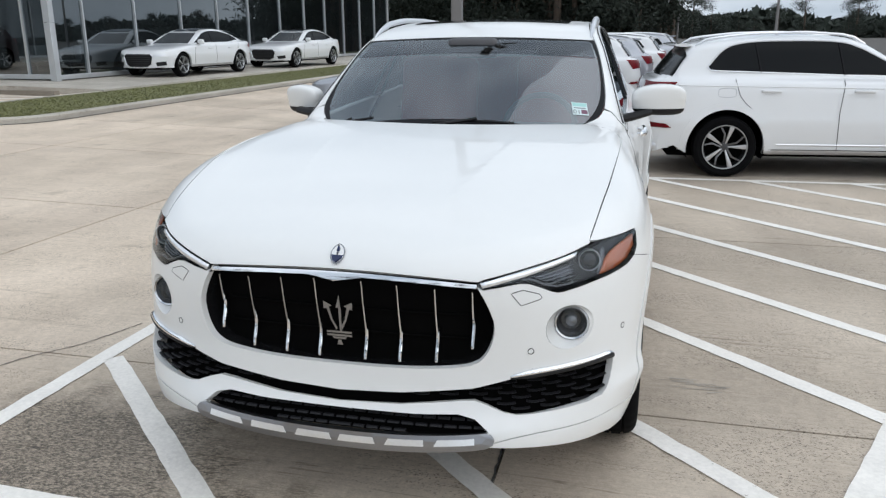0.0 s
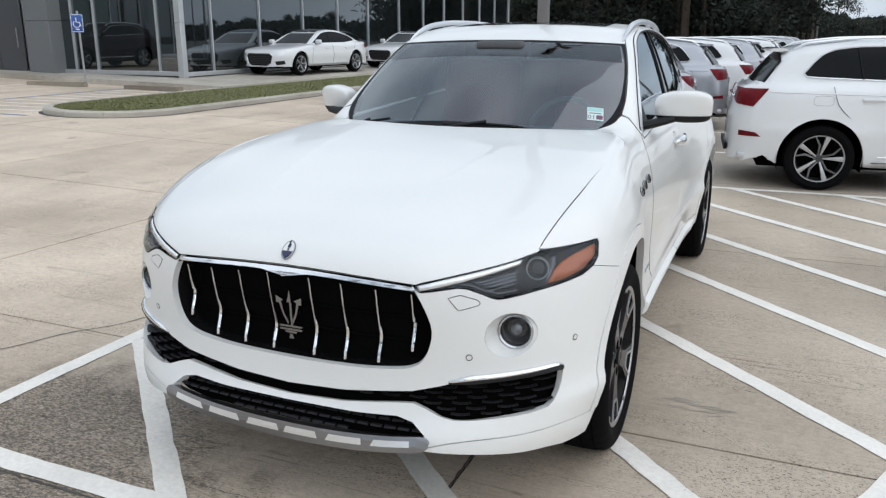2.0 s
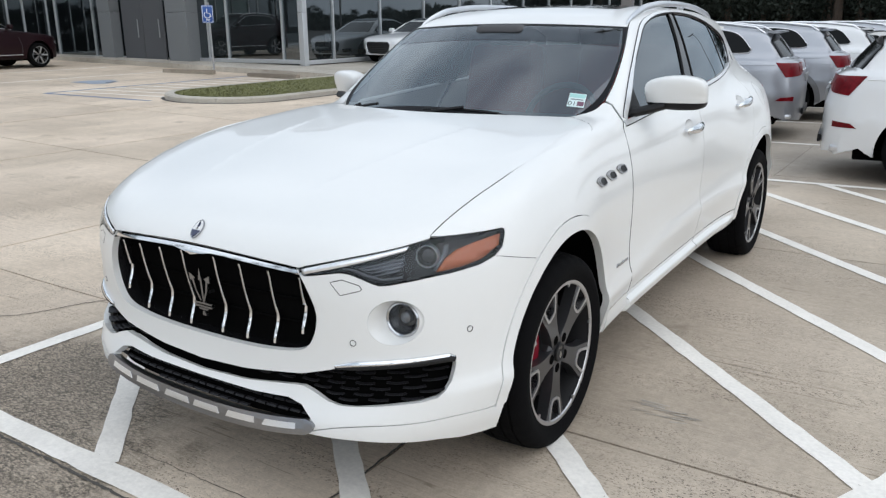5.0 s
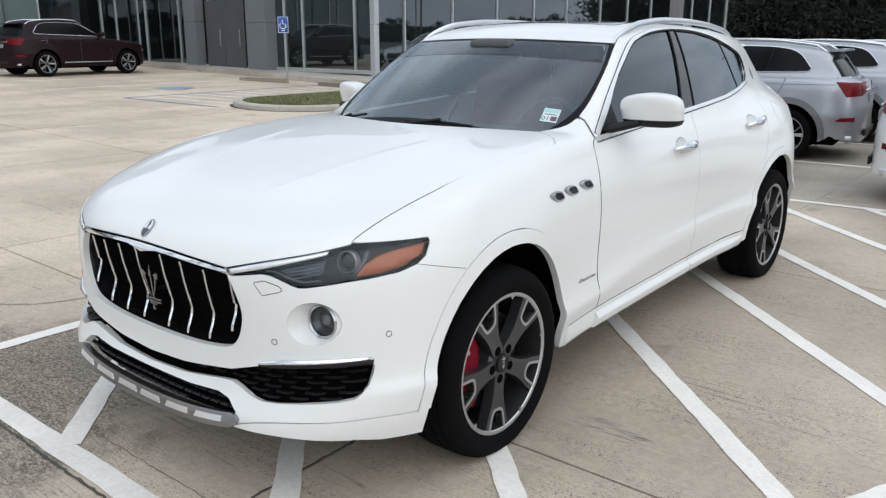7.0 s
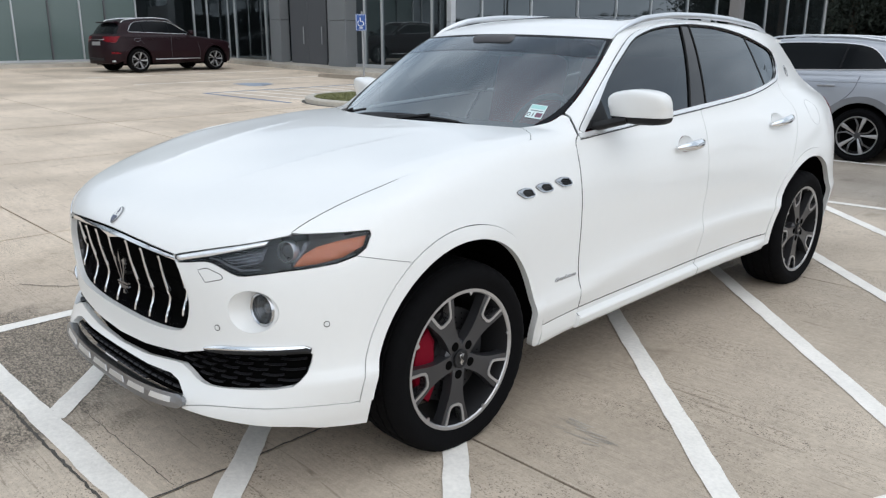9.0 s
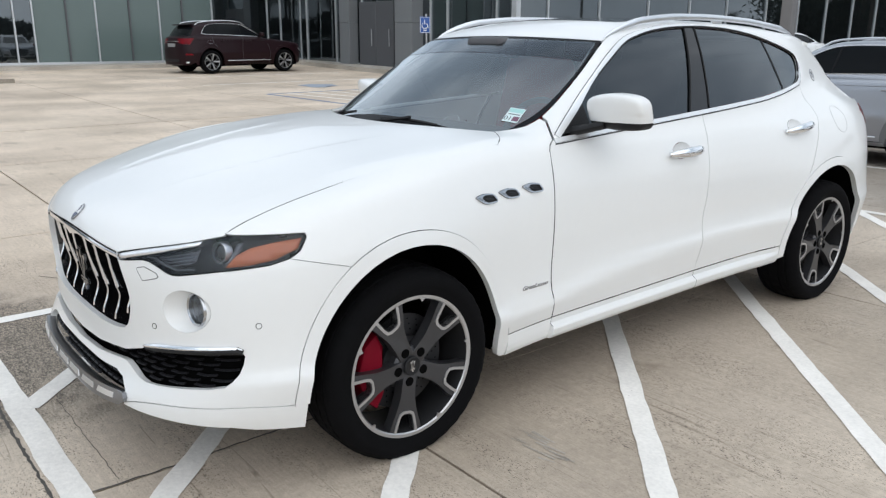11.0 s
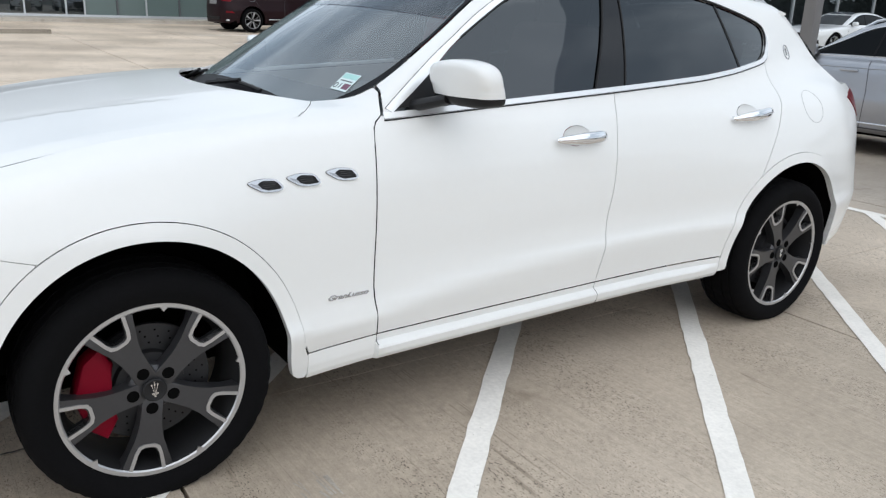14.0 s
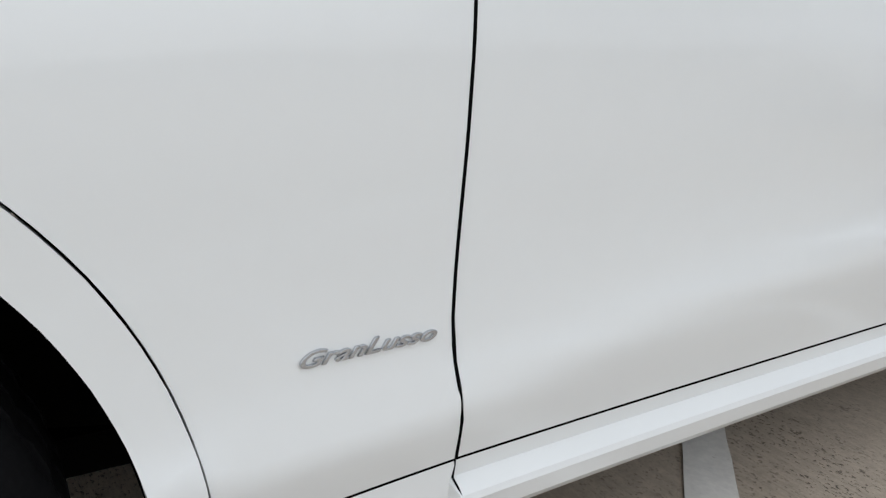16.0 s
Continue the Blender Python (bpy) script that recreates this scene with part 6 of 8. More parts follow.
for (y, z, half_l, tilt_h), cup in zip(HANDLES, CUPS):
    inward = BODY.normal(cup.mean(0)[None])[0]
    fs = (0.0, 0.08, 0.22, 0.42, 0.66, 0.88)
    for s in (1, -1):
        pts = []
        ts = np.linspace(-1, 1, 19)
        for t, p in zip(ts, BODY.side(np.c_[y + half_l * ts, z + tilt_h * ts])):
            pts.append((s * (p[0] + 0.020 + 0.020 * (1 - t * t)), y + half_l * t, z + tilt_h * t))
        rad = [0.006 + 0.0205 * ((t + 1) ** 0.5 if t < 0.0 else (1.0 if t < 0.6 else max(0.0, 1 - ((t - 0.6) / 0.4) ** 2) ** 0.5)) for t in ts]
        h = part("door_handle", tube(pts, rad, 14, squash=(0.75, 1.0)), CHROME, car, "chrome door handle")
        ring_n = len(cup)
        dv = [(c * (1 - f) + cup.mean(0) * f - inward * 0.018 * (1 - (1 - f) ** 2.5)) * (s, 1, 1) for f in fs for c in cup]
        df = [(k * ring_n + i, k * ring_n + (i + 1) % ring_n, (k + 1) * ring_n + (i + 1) % ring_n, (k + 1) * ring_n + i) for k in range(len(fs) - 1) for i in range(ring_n)] + [tuple((len(fs) - 1) * ring_n + i for i in range(ring_n))]
        mesh_object("handle_cup", dv, df if s > 0 else [q[::-1] for q in df], WHITE, h)
        for e in (-0.8, 0.8):
            p = BODY.side([(y + e * half_l, z + tilt_h * e)])[0]
            part("handle_foot", box((0.05, 0.018, 0.014), (s * (p[0] + 0.004), y + e * half_l, z + tilt_h * e), 0.004), CHROME, h)

# fuel flap line, pillar badge, tail lamps
flap = BODY.side([(3.272 + 0.080 * math.cos(a), 1.045 + 0.074 * math.sin(a)) for a in np.linspace(0, 2 * math.pi, 36, endpoint=False)])
part("fuel_flap_seam", tube([tuple(p) for p in np.r_[flap, flap[:1]]], 0.0012, 5, cap=False), mat("seam_grey", (0.40, 0.40, 0.40), 0.7), car)
for s in (1, -1):
    pc = BODY.side([(3.316, 1.294)])[0]
    nn = Vector(BODY.normal(pc[None])[0] * (s, 1, 1))
    m = Matrix.Translation(Vector(pc * (s, 1, 1))) @ nn.to_track_quat("Z", "Y").to_matrix().to_4x4()
    pts = [(math.cos(a) * 0.026, math.sin(a) * 0.038) for a in np.linspace(0, 2 * math.pi, 24, endpoint=False)]
    o = part("pillar_badge", tube([tuple(m @ Vector((u, v, 0.002))) for u, v in pts + pts[:1]], 0.0022, 6, cap=False), DIM_CHROME, car, "small chrome oval badge on the rear pillar")
    trident(lambda u, v, d: m @ Vector((u, v, 0.001 + d)), 0.026, 0.002, DIM_CHROME, o, "mark")
tl = BODY.side(line([(3.705, 1.070), (3.79, 1.092), (3.90, 1.100), (3.98, 1.085), (3.98, 0.965), (3.92, 0.955), (3.84, 0.985), (3.76, 1.036), (3.705, 1.070)], 0.02))[:-1]
BODY.panel("tail_lamp", [tl], RED_LAMP, car, step=0.02, gap=0.0, lift=0.004, label="dark red tail lamp")

# roof spoiler lip over the rear glass
part("rear_spoiler", tube([(x, 3.455 - 0.12 * (x / 0.55) ** 2, 1.516 - 0.035 * (x / 0.55) ** 2) for x in np.linspace(-0.55, 0.55, 21)], [0.030 + 0.030 * (1 - (x / 0.55) ** 6) for x in np.linspace(-0.55, 0.55, 21)], 10, squash=(1.5, 0.35)), WHITE, car, "white roof spoiler lip")

# roof rails
for s in (1, -1):
    pts, rad = [], []
    ts = np.linspace(0, 1, 40)
    for t, (x, y, z) in zip(ts, CABIN.top(np.c_[0.592 - 0.05 * ts - 0.06 * ts ** 3, 1.37 + 1.95 * ts])):
        lift = 0.030 * min(1, (t / 0.14) ** 0.8, ((1 - t) / 0.12) ** 0.8) - 0.002
        pts.append((s * x, y, z + lift))
        rad.append(0.005 + 0.0115 * min(1, (t / 0.10) ** 0.6, ((1 - t) / 0.10) ** 0.6))
    rail = part("roof_rail", tube(pts, rad, 10, squash=(0.9, 1.0)), SATIN, car, "satin silver roof rail")
    for t in (0.5,):
        y = 1.37 + 1.95 * t
        x = 0.592 - 0.05 * t - 0.06 * t ** 3
        z = float(CABIN.top([(x, y)])[0][2])
        part("rail_foot", box((0.018, 0.09, 0.03), (s * x, y, z + 0.01), 0.006), SATIN, rail)

# door mirrors
for s in (1, -1):
    bm = bmesh.new()
    bmesh.ops.create_cube(bm, size=2)
    bmesh.ops.subdivide_edges(bm, edges=bm.edges, cuts=9, use_grid_fill=True)
    for v in bm.verts:
        u = v.co.copy()
        e = 4.8
        k = (abs(u.x) ** e + abs(u.y) ** e + abs(u.z) ** e) ** (1 / e)
        u = u / k
        zz = u.z * (0.085 if u.z > 0 else 0.075)
        w = (0.130 if s > 0 else 0.102) * (1.0 + 0.03 * u.z)
        yy = u.y * 0.070 * (1 - 0.25 * max(0, u.x)) + 0.012 * u.x * u.x + 0.03 * (u.x + 1) * 0.5
        v.co = (s * ((0.958 if s > 0 else 0.928) + w * u.x), (1.045 if s > 0 else 1.10) + yy - 0.02 * u.z, 1.212 + zz * (1 - 0.12 * max(0, -u.x)) - 0.014 * u.x * u.x * (u.z > 0))
    cap_bm = bm.copy()
    bmesh.ops.bisect_plane(cap_bm, geom=cap_bm.verts[:] + cap_bm.edges[:] + cap_bm.faces[:], plane_co=(0, 0, 1.178), plane_no=(0, 0, 1), clear_inner=True)
    bmesh.ops.bisect_plane(bm, geom=bm.verts[:] + bm.edges[:] + bm.faces[:], plane_co=(0, 0, 1.176), plane_no=(0, 0, 1), clear_outer=True)
    for b in (bm, cap_bm):
        bmesh.ops.holes_fill(b, edges=b.edges[:], sides=0)
        bmesh.ops.recalc_face_normals(b, faces=b.faces[:])
    for v in bm.verts:
        v.co.z = 1.176 + (v.co.z - 1.176) * 0.85
    if s < 0:
        for v in bm.verts[:] + cap_bm.verts[:]:
            v.co.z -= 0.024
    mir = part("door_mirror", cap_bm, WHITE, car, "white-capped door mirror with a black base")
    part("mirror_base", bm, BLACK, mir)
    part("mirror_arm", tube([(s * 0.78, 0.975, 1.128), (s * 0.84, 0.99, 1.142 if s > 0 else 1.132), (s * 0.92, 1.02, 1.165 if s > 0 else 1.142)], [0.030, 0.028, 0.026], 10, squash=(1.3, 0.75)), BLACK, mir)
    glass_bm = box((0.17 if s > 0 else 0.15, 0.006, 0.09), (s * (0.965 if s > 0 else 0.93), 1.108 if s > 0 else 1.163, 1.215 if s > 0 else 1.191), 0.0025)
    part("mirror_glass", glass_bm, CHROME, mir)
sail = CABIN.side(line([(0.875, 1.122), (1.055, 1.258), (1.085, 1.135), (0.875, 1.122)], 0.02))[:-1]
CABIN.panel("mirror_sail", [sail], BLACK, car, step=0.02, gap=0.0, lift=0.001)

# windshield details: dark border, wipers, sticker, interior mirror
border = CABIN.top(np.r_[ws_low, spline(ws_edge, 0.02), ws_top])
inner_b = CABIN.top(np.r_[[(x, 0.612 + 0.13 * x * x) for x in np.linspace(0, 0.49, 16)], spline([(0.51, 0.642), (0.595, 0.694), (0.646, 0.79), (0.670, 0.89), (0.668, 1.01), (0.640, 1.175), (0.594, 1.312)], 0.02), [(x * 0.95, y - 0.03) for x, y in ws_top]])
keep = np.r_[True, np.linalg.norm(np.diff(inner_b, axis=0), axis=1) > 1e-4]
inner_b = inner_b[keep]
CABIN.panel("glass_border", [whole(border), whole(inner_b)], FRIT, car, "flat", both=False, step=0.03, gap=0.004, lift=0.0015, thick=0.0, label="black printed windshield border")
band = CABIN.top(np.r_[[(x * 0.985, y - 0.025) for x, y in ws_top[::-1]], [(0.632, 1.19)], [(x * 1.05, y - 0.16) for x, y in ws_top]])
CABIN.panel("shade_band", [whole(band)], BAND, car, "flat", both=False, step=0.03, gap=0.004, lift=0.0025, thick=0.0)[0].visible_shadow = False
for x0, x1 in ((-0.60, -0.36), (-0.06, 0.31)):
    pts = [tuple(p + (0, -0.006, 0.012)) for p in CABIN.top([(x, (0.72 - 0.11 * (1 - (x / 0.745) ** 2) if x1 < 0 else 0.605) - 0.03 * (x1 - x) / (x1 - x0)) for x in np.linspace(x0, x1, 12)])]
    w = part("wiper", tube(pts, 0.007, 6), BLACK, car, "black windshield wiper at rest")
    part("wiper_arm", tube([(pts[0][0] + 0.02, pts[0][1] - 0.05, pts[0][2] - 0.01), (pts[6][0], pts[6][1], pts[6][2] + 0.012)], 0.009, 6), BLACK, w)
sp = CABIN.top([(0.597, 0.797)])[0]
sn = Vector(CABIN.normal(sp[None])[0])
sx = Vector((0, 0, 1)).cross(sn).normalized()
sy = sn.cross(sx)
M_ST = Matrix((sx, sy, sn)).transposed().to_4x4()
M_ST.translation = Vector(sp)
M_ST = M_ST @ Matrix.Translation((-0.004, 0.010, 0)) @ Matrix.Rotation(radians(-9), 4, "Z") @ Matrix.Diagonal((1.15, 1.12, 1, 1))
st = part("inspection_sticker", box((0.066, 0.082, 0.0012), (0, 0, 0.002)), mat("sticker_paper", (0.62, 0.72, 0.72), 0.6), car, "pale inspection sticker with 01", smooth=False)
st.data.transform(M_ST)
for nm, size, at, mt in (("sticker_band", (0.060, 0.022, 0.0006), (0, 0.026, 0.0030), mat("sticker_green", (0.35, 0.60, 0.58), 0.6)), ("sticker_patch", (0.026, 0.026, 0.0006), (0.017, -0.020, 0.0030), mat("sticker_purple", (0.16, 0.07, 0.11), 0.6)), ("sticker_bar", (0.05, 0.005, 0.0006), (0, 0.004, 0.0030), mat("sticker_ink", (0.12, 0.14, 0.15), 0.6))):
    o = part(nm, box(size, at), mt, st, smooth=False)
    o.data.transform(M_ST)
tc = bpy.data.curves.new("digits", "FONT")
tc.body, tc.size, tc.extrude, tc.align_x = "01", 0.034, 0.0003, "CENTER"
tmp = new("digits_tmp", tc)
dm = bpy.data.meshes.new_from_object(tmp.evaluated_get(bpy.context.evaluated_depsgraph_get()))
bpy.data.objects.remove(tmp)
bpy.data.curves.remove(tc)
dm.transform(M_ST @ Matrix.Translation((-0.015, -0.033, 0.0034)))
dm.materials.append(bpy.data.materials["sticker_ink"])
dg = new("sticker_digits", dm)
dg.parent = st
part("interior_mirror", box((0.22, 0.03, 0.055), (0.0, 1.30, 1.44), 0.012), BLACK, car, "black interior mirror behind the windshield")
part("camera_housing", box((0.26, 0.18, 0.07), (0.0, 1.25, 1.485), 0.03, 3), HOUSING, car)

# cabin
part("dashboard", box((1.36, 0.42, 0.16), (0, 0.86, 1.02), 0.05, 3), LEATHER_BLACK, car, "black leather dashboard")
bm = revolve([(0.016 * math.cos(a), 0.18 + 0.016 * math.sin(a)) for a in np.linspace(0, 2 * math.pi, 10, endpoint=False)], 32, "y", closed=True)
box((0.34, 0.02, 0.05), (0, 0, 0), 0.008, bm=bm)
bm.transform(pose(0.36, 1.15, 1.06, -25, 0, 0))
part("steering_wheel", bm, LEATHER_BLACK, car)
for x in (0.36, -0.36):
    st_ = part("front_seat", box((0.50, 0.52, 0.18), (x, 1.62, 0.78), 0.06, 3), LEATHER_RED, car, "red leather front seat")
    bk = box((0.48, 0.16, 0.62), (0, 0, 0), 0.06, 3)
    bk.transform(pose(x, 1.92, 1.10, -14, 0, 0))
    part("seat_back", bk, LEATHER_RED, st_)
    hd = box((0.27, 0.10, 0.17), (0, 0, 0), 0.045, 3)
    hd.transform(pose(x, 2.02, 1.44, -14, 0, 0))
    part("headrest", hd, LEATHER_BLACK, st_)
bs = part("rear_bench", box((1.28, 0.5, 0.18), (0, 2.55, 0.78), 0.06, 3), LEATHER_RED, car, "red leather rear bench")
bk = box((1.26, 0.16, 0.6), (0, 0, 0), 0.06, 3)
bk.transform(pose(0, 2.86, 1.08, -18, 0, 0))
part("bench_back", bk, LEATHER_RED, bs)
part("cabin_floor", box((1.5, 2.9, 0.04), (0, 2.05, 0.50)), DARK, car)
part("bulkhead", box((1.5, 0.04, 0.62), (0, 0.62, 0.72)), DARK, car)
part("cargo_wall", box((1.4, 0.04, 0.6), (0, 3.45, 0.8)), DARK, car)

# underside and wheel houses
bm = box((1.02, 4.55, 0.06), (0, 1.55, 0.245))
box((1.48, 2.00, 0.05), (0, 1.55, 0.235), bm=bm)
# unseen front tray, added to darken the ground below the bumper
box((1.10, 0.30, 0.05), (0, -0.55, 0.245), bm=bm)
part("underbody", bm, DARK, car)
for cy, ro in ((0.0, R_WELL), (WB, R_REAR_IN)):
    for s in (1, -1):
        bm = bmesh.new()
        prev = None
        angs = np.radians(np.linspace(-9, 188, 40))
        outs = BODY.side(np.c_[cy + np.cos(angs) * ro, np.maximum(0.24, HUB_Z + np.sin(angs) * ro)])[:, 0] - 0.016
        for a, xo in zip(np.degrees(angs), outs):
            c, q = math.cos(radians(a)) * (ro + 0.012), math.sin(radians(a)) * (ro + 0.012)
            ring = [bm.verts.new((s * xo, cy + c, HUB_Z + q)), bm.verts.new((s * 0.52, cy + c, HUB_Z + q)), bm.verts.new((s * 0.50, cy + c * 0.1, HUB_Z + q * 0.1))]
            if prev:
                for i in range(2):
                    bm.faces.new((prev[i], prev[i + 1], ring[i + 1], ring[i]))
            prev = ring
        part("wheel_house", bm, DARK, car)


# wheels
def tyre_mesh(r=0.374, w=0.1325, rim=0.272):
    bm = bmesh.new()
    half = [(0.0, r), (0.026, r), (0.028, r - 0.008), (0.036, r - 0.008), (0.038, r), (0.072, r - 0.002), (0.074, r - 0.010), (0.082, r - 0.010), (0.084, r - 0.004), (0.104, r - 0.009), (0.119, r - 0.020), (0.129, r - 0.038), (0.1325, r - 0.055), (0.128, r - 0.070), (0.120, rim + 0.006), (0.112, rim + 0.001), (0.10, rim - 0.002)]
    prof = [(-a, b) for a, b in half[::-1]] + half[1:]
    steps = 144
    rings = []
    for k in range(steps):
        c, s = math.cos(2 * math.pi * k / steps), math.sin(2 * math.pi * k / steps)
        row = []
        for a, b in prof:
            q = b
            if abs(a) > 0.083 and b > r - 0.030 and k % 4 == 0:
                q -= 0.0030
            elif abs(a) < 0.073 and b > r - 0.003 and k % 4 == (2 if a > 0 else 1):
                q -= 0.0035
            row.append(bm.verts.new((a * w / 0.1325, q * c, q * s)))
        rings.append(row)
    n = len(prof)
    for k in range(steps):
        p, q = rings[k], rings[(k + 1) % steps]
        for i in range(n - 1):
            bm.faces.new((p[i], p[i + 1], q[i + 1], q[i]))
    bmesh.ops.recalc_face_normals(bm, faces=bm.faces)
    return bm


def alloy(parent, m, spin):
    """Five forked dark spokes with machined edges, in the frame m (x outward)."""
    dep = lambda r: 0.100 + 0.012 * (r / 0.27) ** 2
    R = 0.264
    rim_bm = revolve([(0.112, R + 0.006), (0.106, R), (0.096, R - 0.006), (0.02, R - 0.022), (-0.10, R - 0.010), (-0.118, R + 0.004)], 72)
    rim_bm.transform(m)
    wheel = part("wheel", rim_bm, BARREL, parent, "dark grey five-spoke alloy wheel with machined edges")
    lip = revolve([(0.112, R - 0.004), (0.1165, R), (0.1175, R + 0.012), (0.110, R + 0.015), (0.105, R + 0.014)], 96)
    for k in range(5):
        a = radians(spin + 36 + 72 * k)
        put = lambda u, v, d: (d, v * math.sin(a) + u * math.cos(a), v * math.cos(a) - u * math.sin(a))
        extrude_poly([(-0.012, R), (0.0, R - 0.014), (0.012, R)], 0.111, 0.1168, put, lip)
    lip.transform(m)
    part("rim_lip", lip, MACHINED, wheel, "machined silver rim edge")
    left = [(-0.034, 0.030), (-0.031, 0.085), (-0.034, 0.125), (-0.043, 0.165), (-0.056, 0.21), (-0.080, R - 0.010)]
    notch = [(-0.044, R - 0.004), (-0.031, 0.208), (-0.024, 0.192), (-0.012, 0.186)]
    outline = left + notch + [(-u, v) for u, v in notch[::-1]] + [(-u, v) for u, v in left[::-1]]
    edge_out = [(-0.056, R - 0.002), (-0.041, 0.205), (-0.032, 0.184), (-0.016, 0.176)]
    for k in range(5):
        a = radians(spin + 72 * k)
        put = lambda u, v, d: (dep(math.hypot(u, v)) + d, v * math.sin(a) + u * math.cos(a), v * math.cos(a) - u * math.sin(a))
        sp_bm = extrude_poly(outline, -0.045, 0.0, put, bevel=0.004)
        bmesh.ops.triangulate(sp_bm, faces=[fc for fc in sp_bm.faces if len(fc.verts) > 4])
        sp_bm.transform(m)
        part("spoke", sp_bm, GRAPHITE, wheel)
        bm = bmesh.new()
        pairs = list(zip(edge_out + [(-u, v) for u, v in edge_out[::-1]], notch + [(-u, v) for u, v in notch[::-1]]))
        top_o = [bm.verts.new(put(u, v, 0.0035)) for (u, v), _ in pairs]
        top_i = [bm.verts.new(put(u, v, 0.0035)) for _, (u, v) in pairs]
        lo_i = [bm.verts.new(put(u, v, -0.03)) for _, (u, v) in pairs]
        lo_o = [bm.verts.new(put(u, v, -0.001)) for (u, v), _ in pairs]
        for i in range(len(pairs) - 1):
            for p, q in ((top_o, top_i), (top_i, lo_i), (lo_o, top_o)):
                bm.faces.new((p[i], p[i + 1], q[i + 1], q[i]))
        bmesh.ops.recalc_face_normals(bm, faces=bm.faces)
        bm.transform(m)
        part("spoke_edge", bm, MACHINED, wheel)
        # raised dark disc paints the depth of the bolt hole
        bm = revolve([(0.1005, 0.0185), (0.1022, 0.0178), (0.1026, 0.0165), (0.1018, 0.0155), (0.1018, 0.0001)], 18)
        bm.transform(m @ Matrix.Translation((0, 0.062 * math.sin(a), 0.062 * math.cos(a))))
        part("bolt_hole", bm, DARK, wheel)
    hub = revolve([(0.0, 0.074), (0.085, 0.072), (0.097, 0.062), (0.0995, 0.045), (0.099, 0.0001)], 40)
    hub.transform(m)
    part("hub", hub, GRAPHITE, wheel)
    cap = revolve([(0.098, 0.036), (0.1075, 0.036), (0.1095, 0.032), (0.1085, 0.030), (0.1085, 0.0001)], 32)
    cap.transform(m)
    part("centre_cap", cap, BLACK, wheel, "black centre cap with a small emblem")
    trident(lambda u, v, d: m @ Vector((0.1085 + d, u, v)), 0.030, 0.0012, CHROME, wheel, "cap_emblem")
    return wheel


for cy, xc, spin, hz in ((0.004, 0.800, 27, 0.338), (WB, 0.818, 22, 0.316)):
    for s in (1, -1):
        m = Matrix.Translation((s * xc, cy, hz)) @ (Matrix() if s > 0 else pose(0, 0, 0, 0, 0, 180))
        wheel = alloy(car, m, -spin if s > 0 else spin)
        t = tyre_mesh()
        t.transform(m)
        for v in t.verts:
            v.co.z = max(v.co.z, rise(0, cy) + 0.001)
        part("tyre", t, RUBBER, wheel, "black road tyre")
        val = tube([(0.098, 0.20, -0.155), (0.112, 0.196, -0.152)], 0.005, 8)
        val.transform(m)
        part("valve", val, BLACK_GLOSS, wheel)
        d = revolve([(0.020, 0.075), (0.020, 0.185), (0.036, 0.185), (0.036, 0.105), (0.055, 0.10), (0.055, 0.0001)], 56)
        d.transform(m)
        part("brake_disc", d, DISC, car, "drilled steel brake disc")
        # flat dark discs stand in for the shade in the drilled holes
        bm = bmesh.new()
        for ring_r in (0.125, 0.145, 0.165):
            for k in range(24):
                a = 2 * math.pi * k / 24 + ring_r * 9
                bmesh.ops.create_circle(bm, cap_ends=True, radius=0.0035, segments=6, matrix=Matrix.Translation((0.0368, ring_r * math.sin(a), ring_r * math.cos(a))) @ pose(0, 0, 0, 0, 90, 0))
        bm.transform(m)
        part("disc_holes", bm, DARK, car)
        if cy < 1:
            bm = bmesh.new()
            front = -1 if s > 0 else 1
            prof = [(math.radians(a), r) for a, r in [(48, 0.135), (42, 0.20), (60, 0.213), (90, 0.217), (120, 0.213), (138, 0.20), (132, 0.135), (110, 0.118), (90, 0.113), (70, 0.118)]]
            extrude_poly([(r * math.sin(a), r * math.cos(a)) for a, r in prof], 0.0, 0.066, lambda u, v, d: (0.005 + d, front * u, v), bm, bevel=0.012)
            bm.transform(m)
            cal = part("brake_caliper", bm, RED_CAL, car, "red brake caliper behind the spokes")
            mk = box((0.002, 0.007, 0.036), (0.0715, front * 0.170, -0.01))
            mk.transform(m)
            part("caliper_mark", mk, mat("white_mark", (0.7, 0.7, 0.7), 0.5), cal)


# the car's middle line stands a little to its right: widen the halves evenly about it
for ob in car.children_recursive:
    if ob.type == "MESH":
        co = np.empty(len(ob.data.vertices) * 3, np.float32)
        ob.data.vertices.foreach_get("co", co)
        co = co.reshape(-1, 3)
        co[:, 0] += 0.021 * np.clip(co[:, 0] / 0.43, -1, 1) - 0.021 + np.where(co[:, 0] < 0, 0.016, 0.005) * np.clip((-0.1 - co[:, 1]) / 0.5, 0, 1)
        if ob.name.startswith("front_fender"):
            # the fender's crest stands a little proud of the hood
            off = np.abs(co[:, 0] + (0.042 if co[0, 0] < 0 else 0.0)) - np.interp(co[:, 1], [p[1] for p in hood_edge[:9]], [p[0] for p in hood_edge[:9]])
            co[:, 2] += 0.005 * np.exp(-(off / 0.035) ** 2) * np.clip((co[:, 1] + 0.25) / 0.25, 0, 1) * np.clip((0.54 - co[:, 1]) / 0.08, 0, 1)
        ob.data.vertices.foreach_set("co", co.ravel())
        ob.data.update()


# ---- the other cars ----
SILVER = mat("silver_paint", (0.37, 0.385, 0.42), 0.30, metal=0.65, coat=0.7, vary=0.02)
WHITE_B = mat("plain_white_paint", (0.74, 0.75, 0.76), 0.30, coat=1.0, vary=0.01)
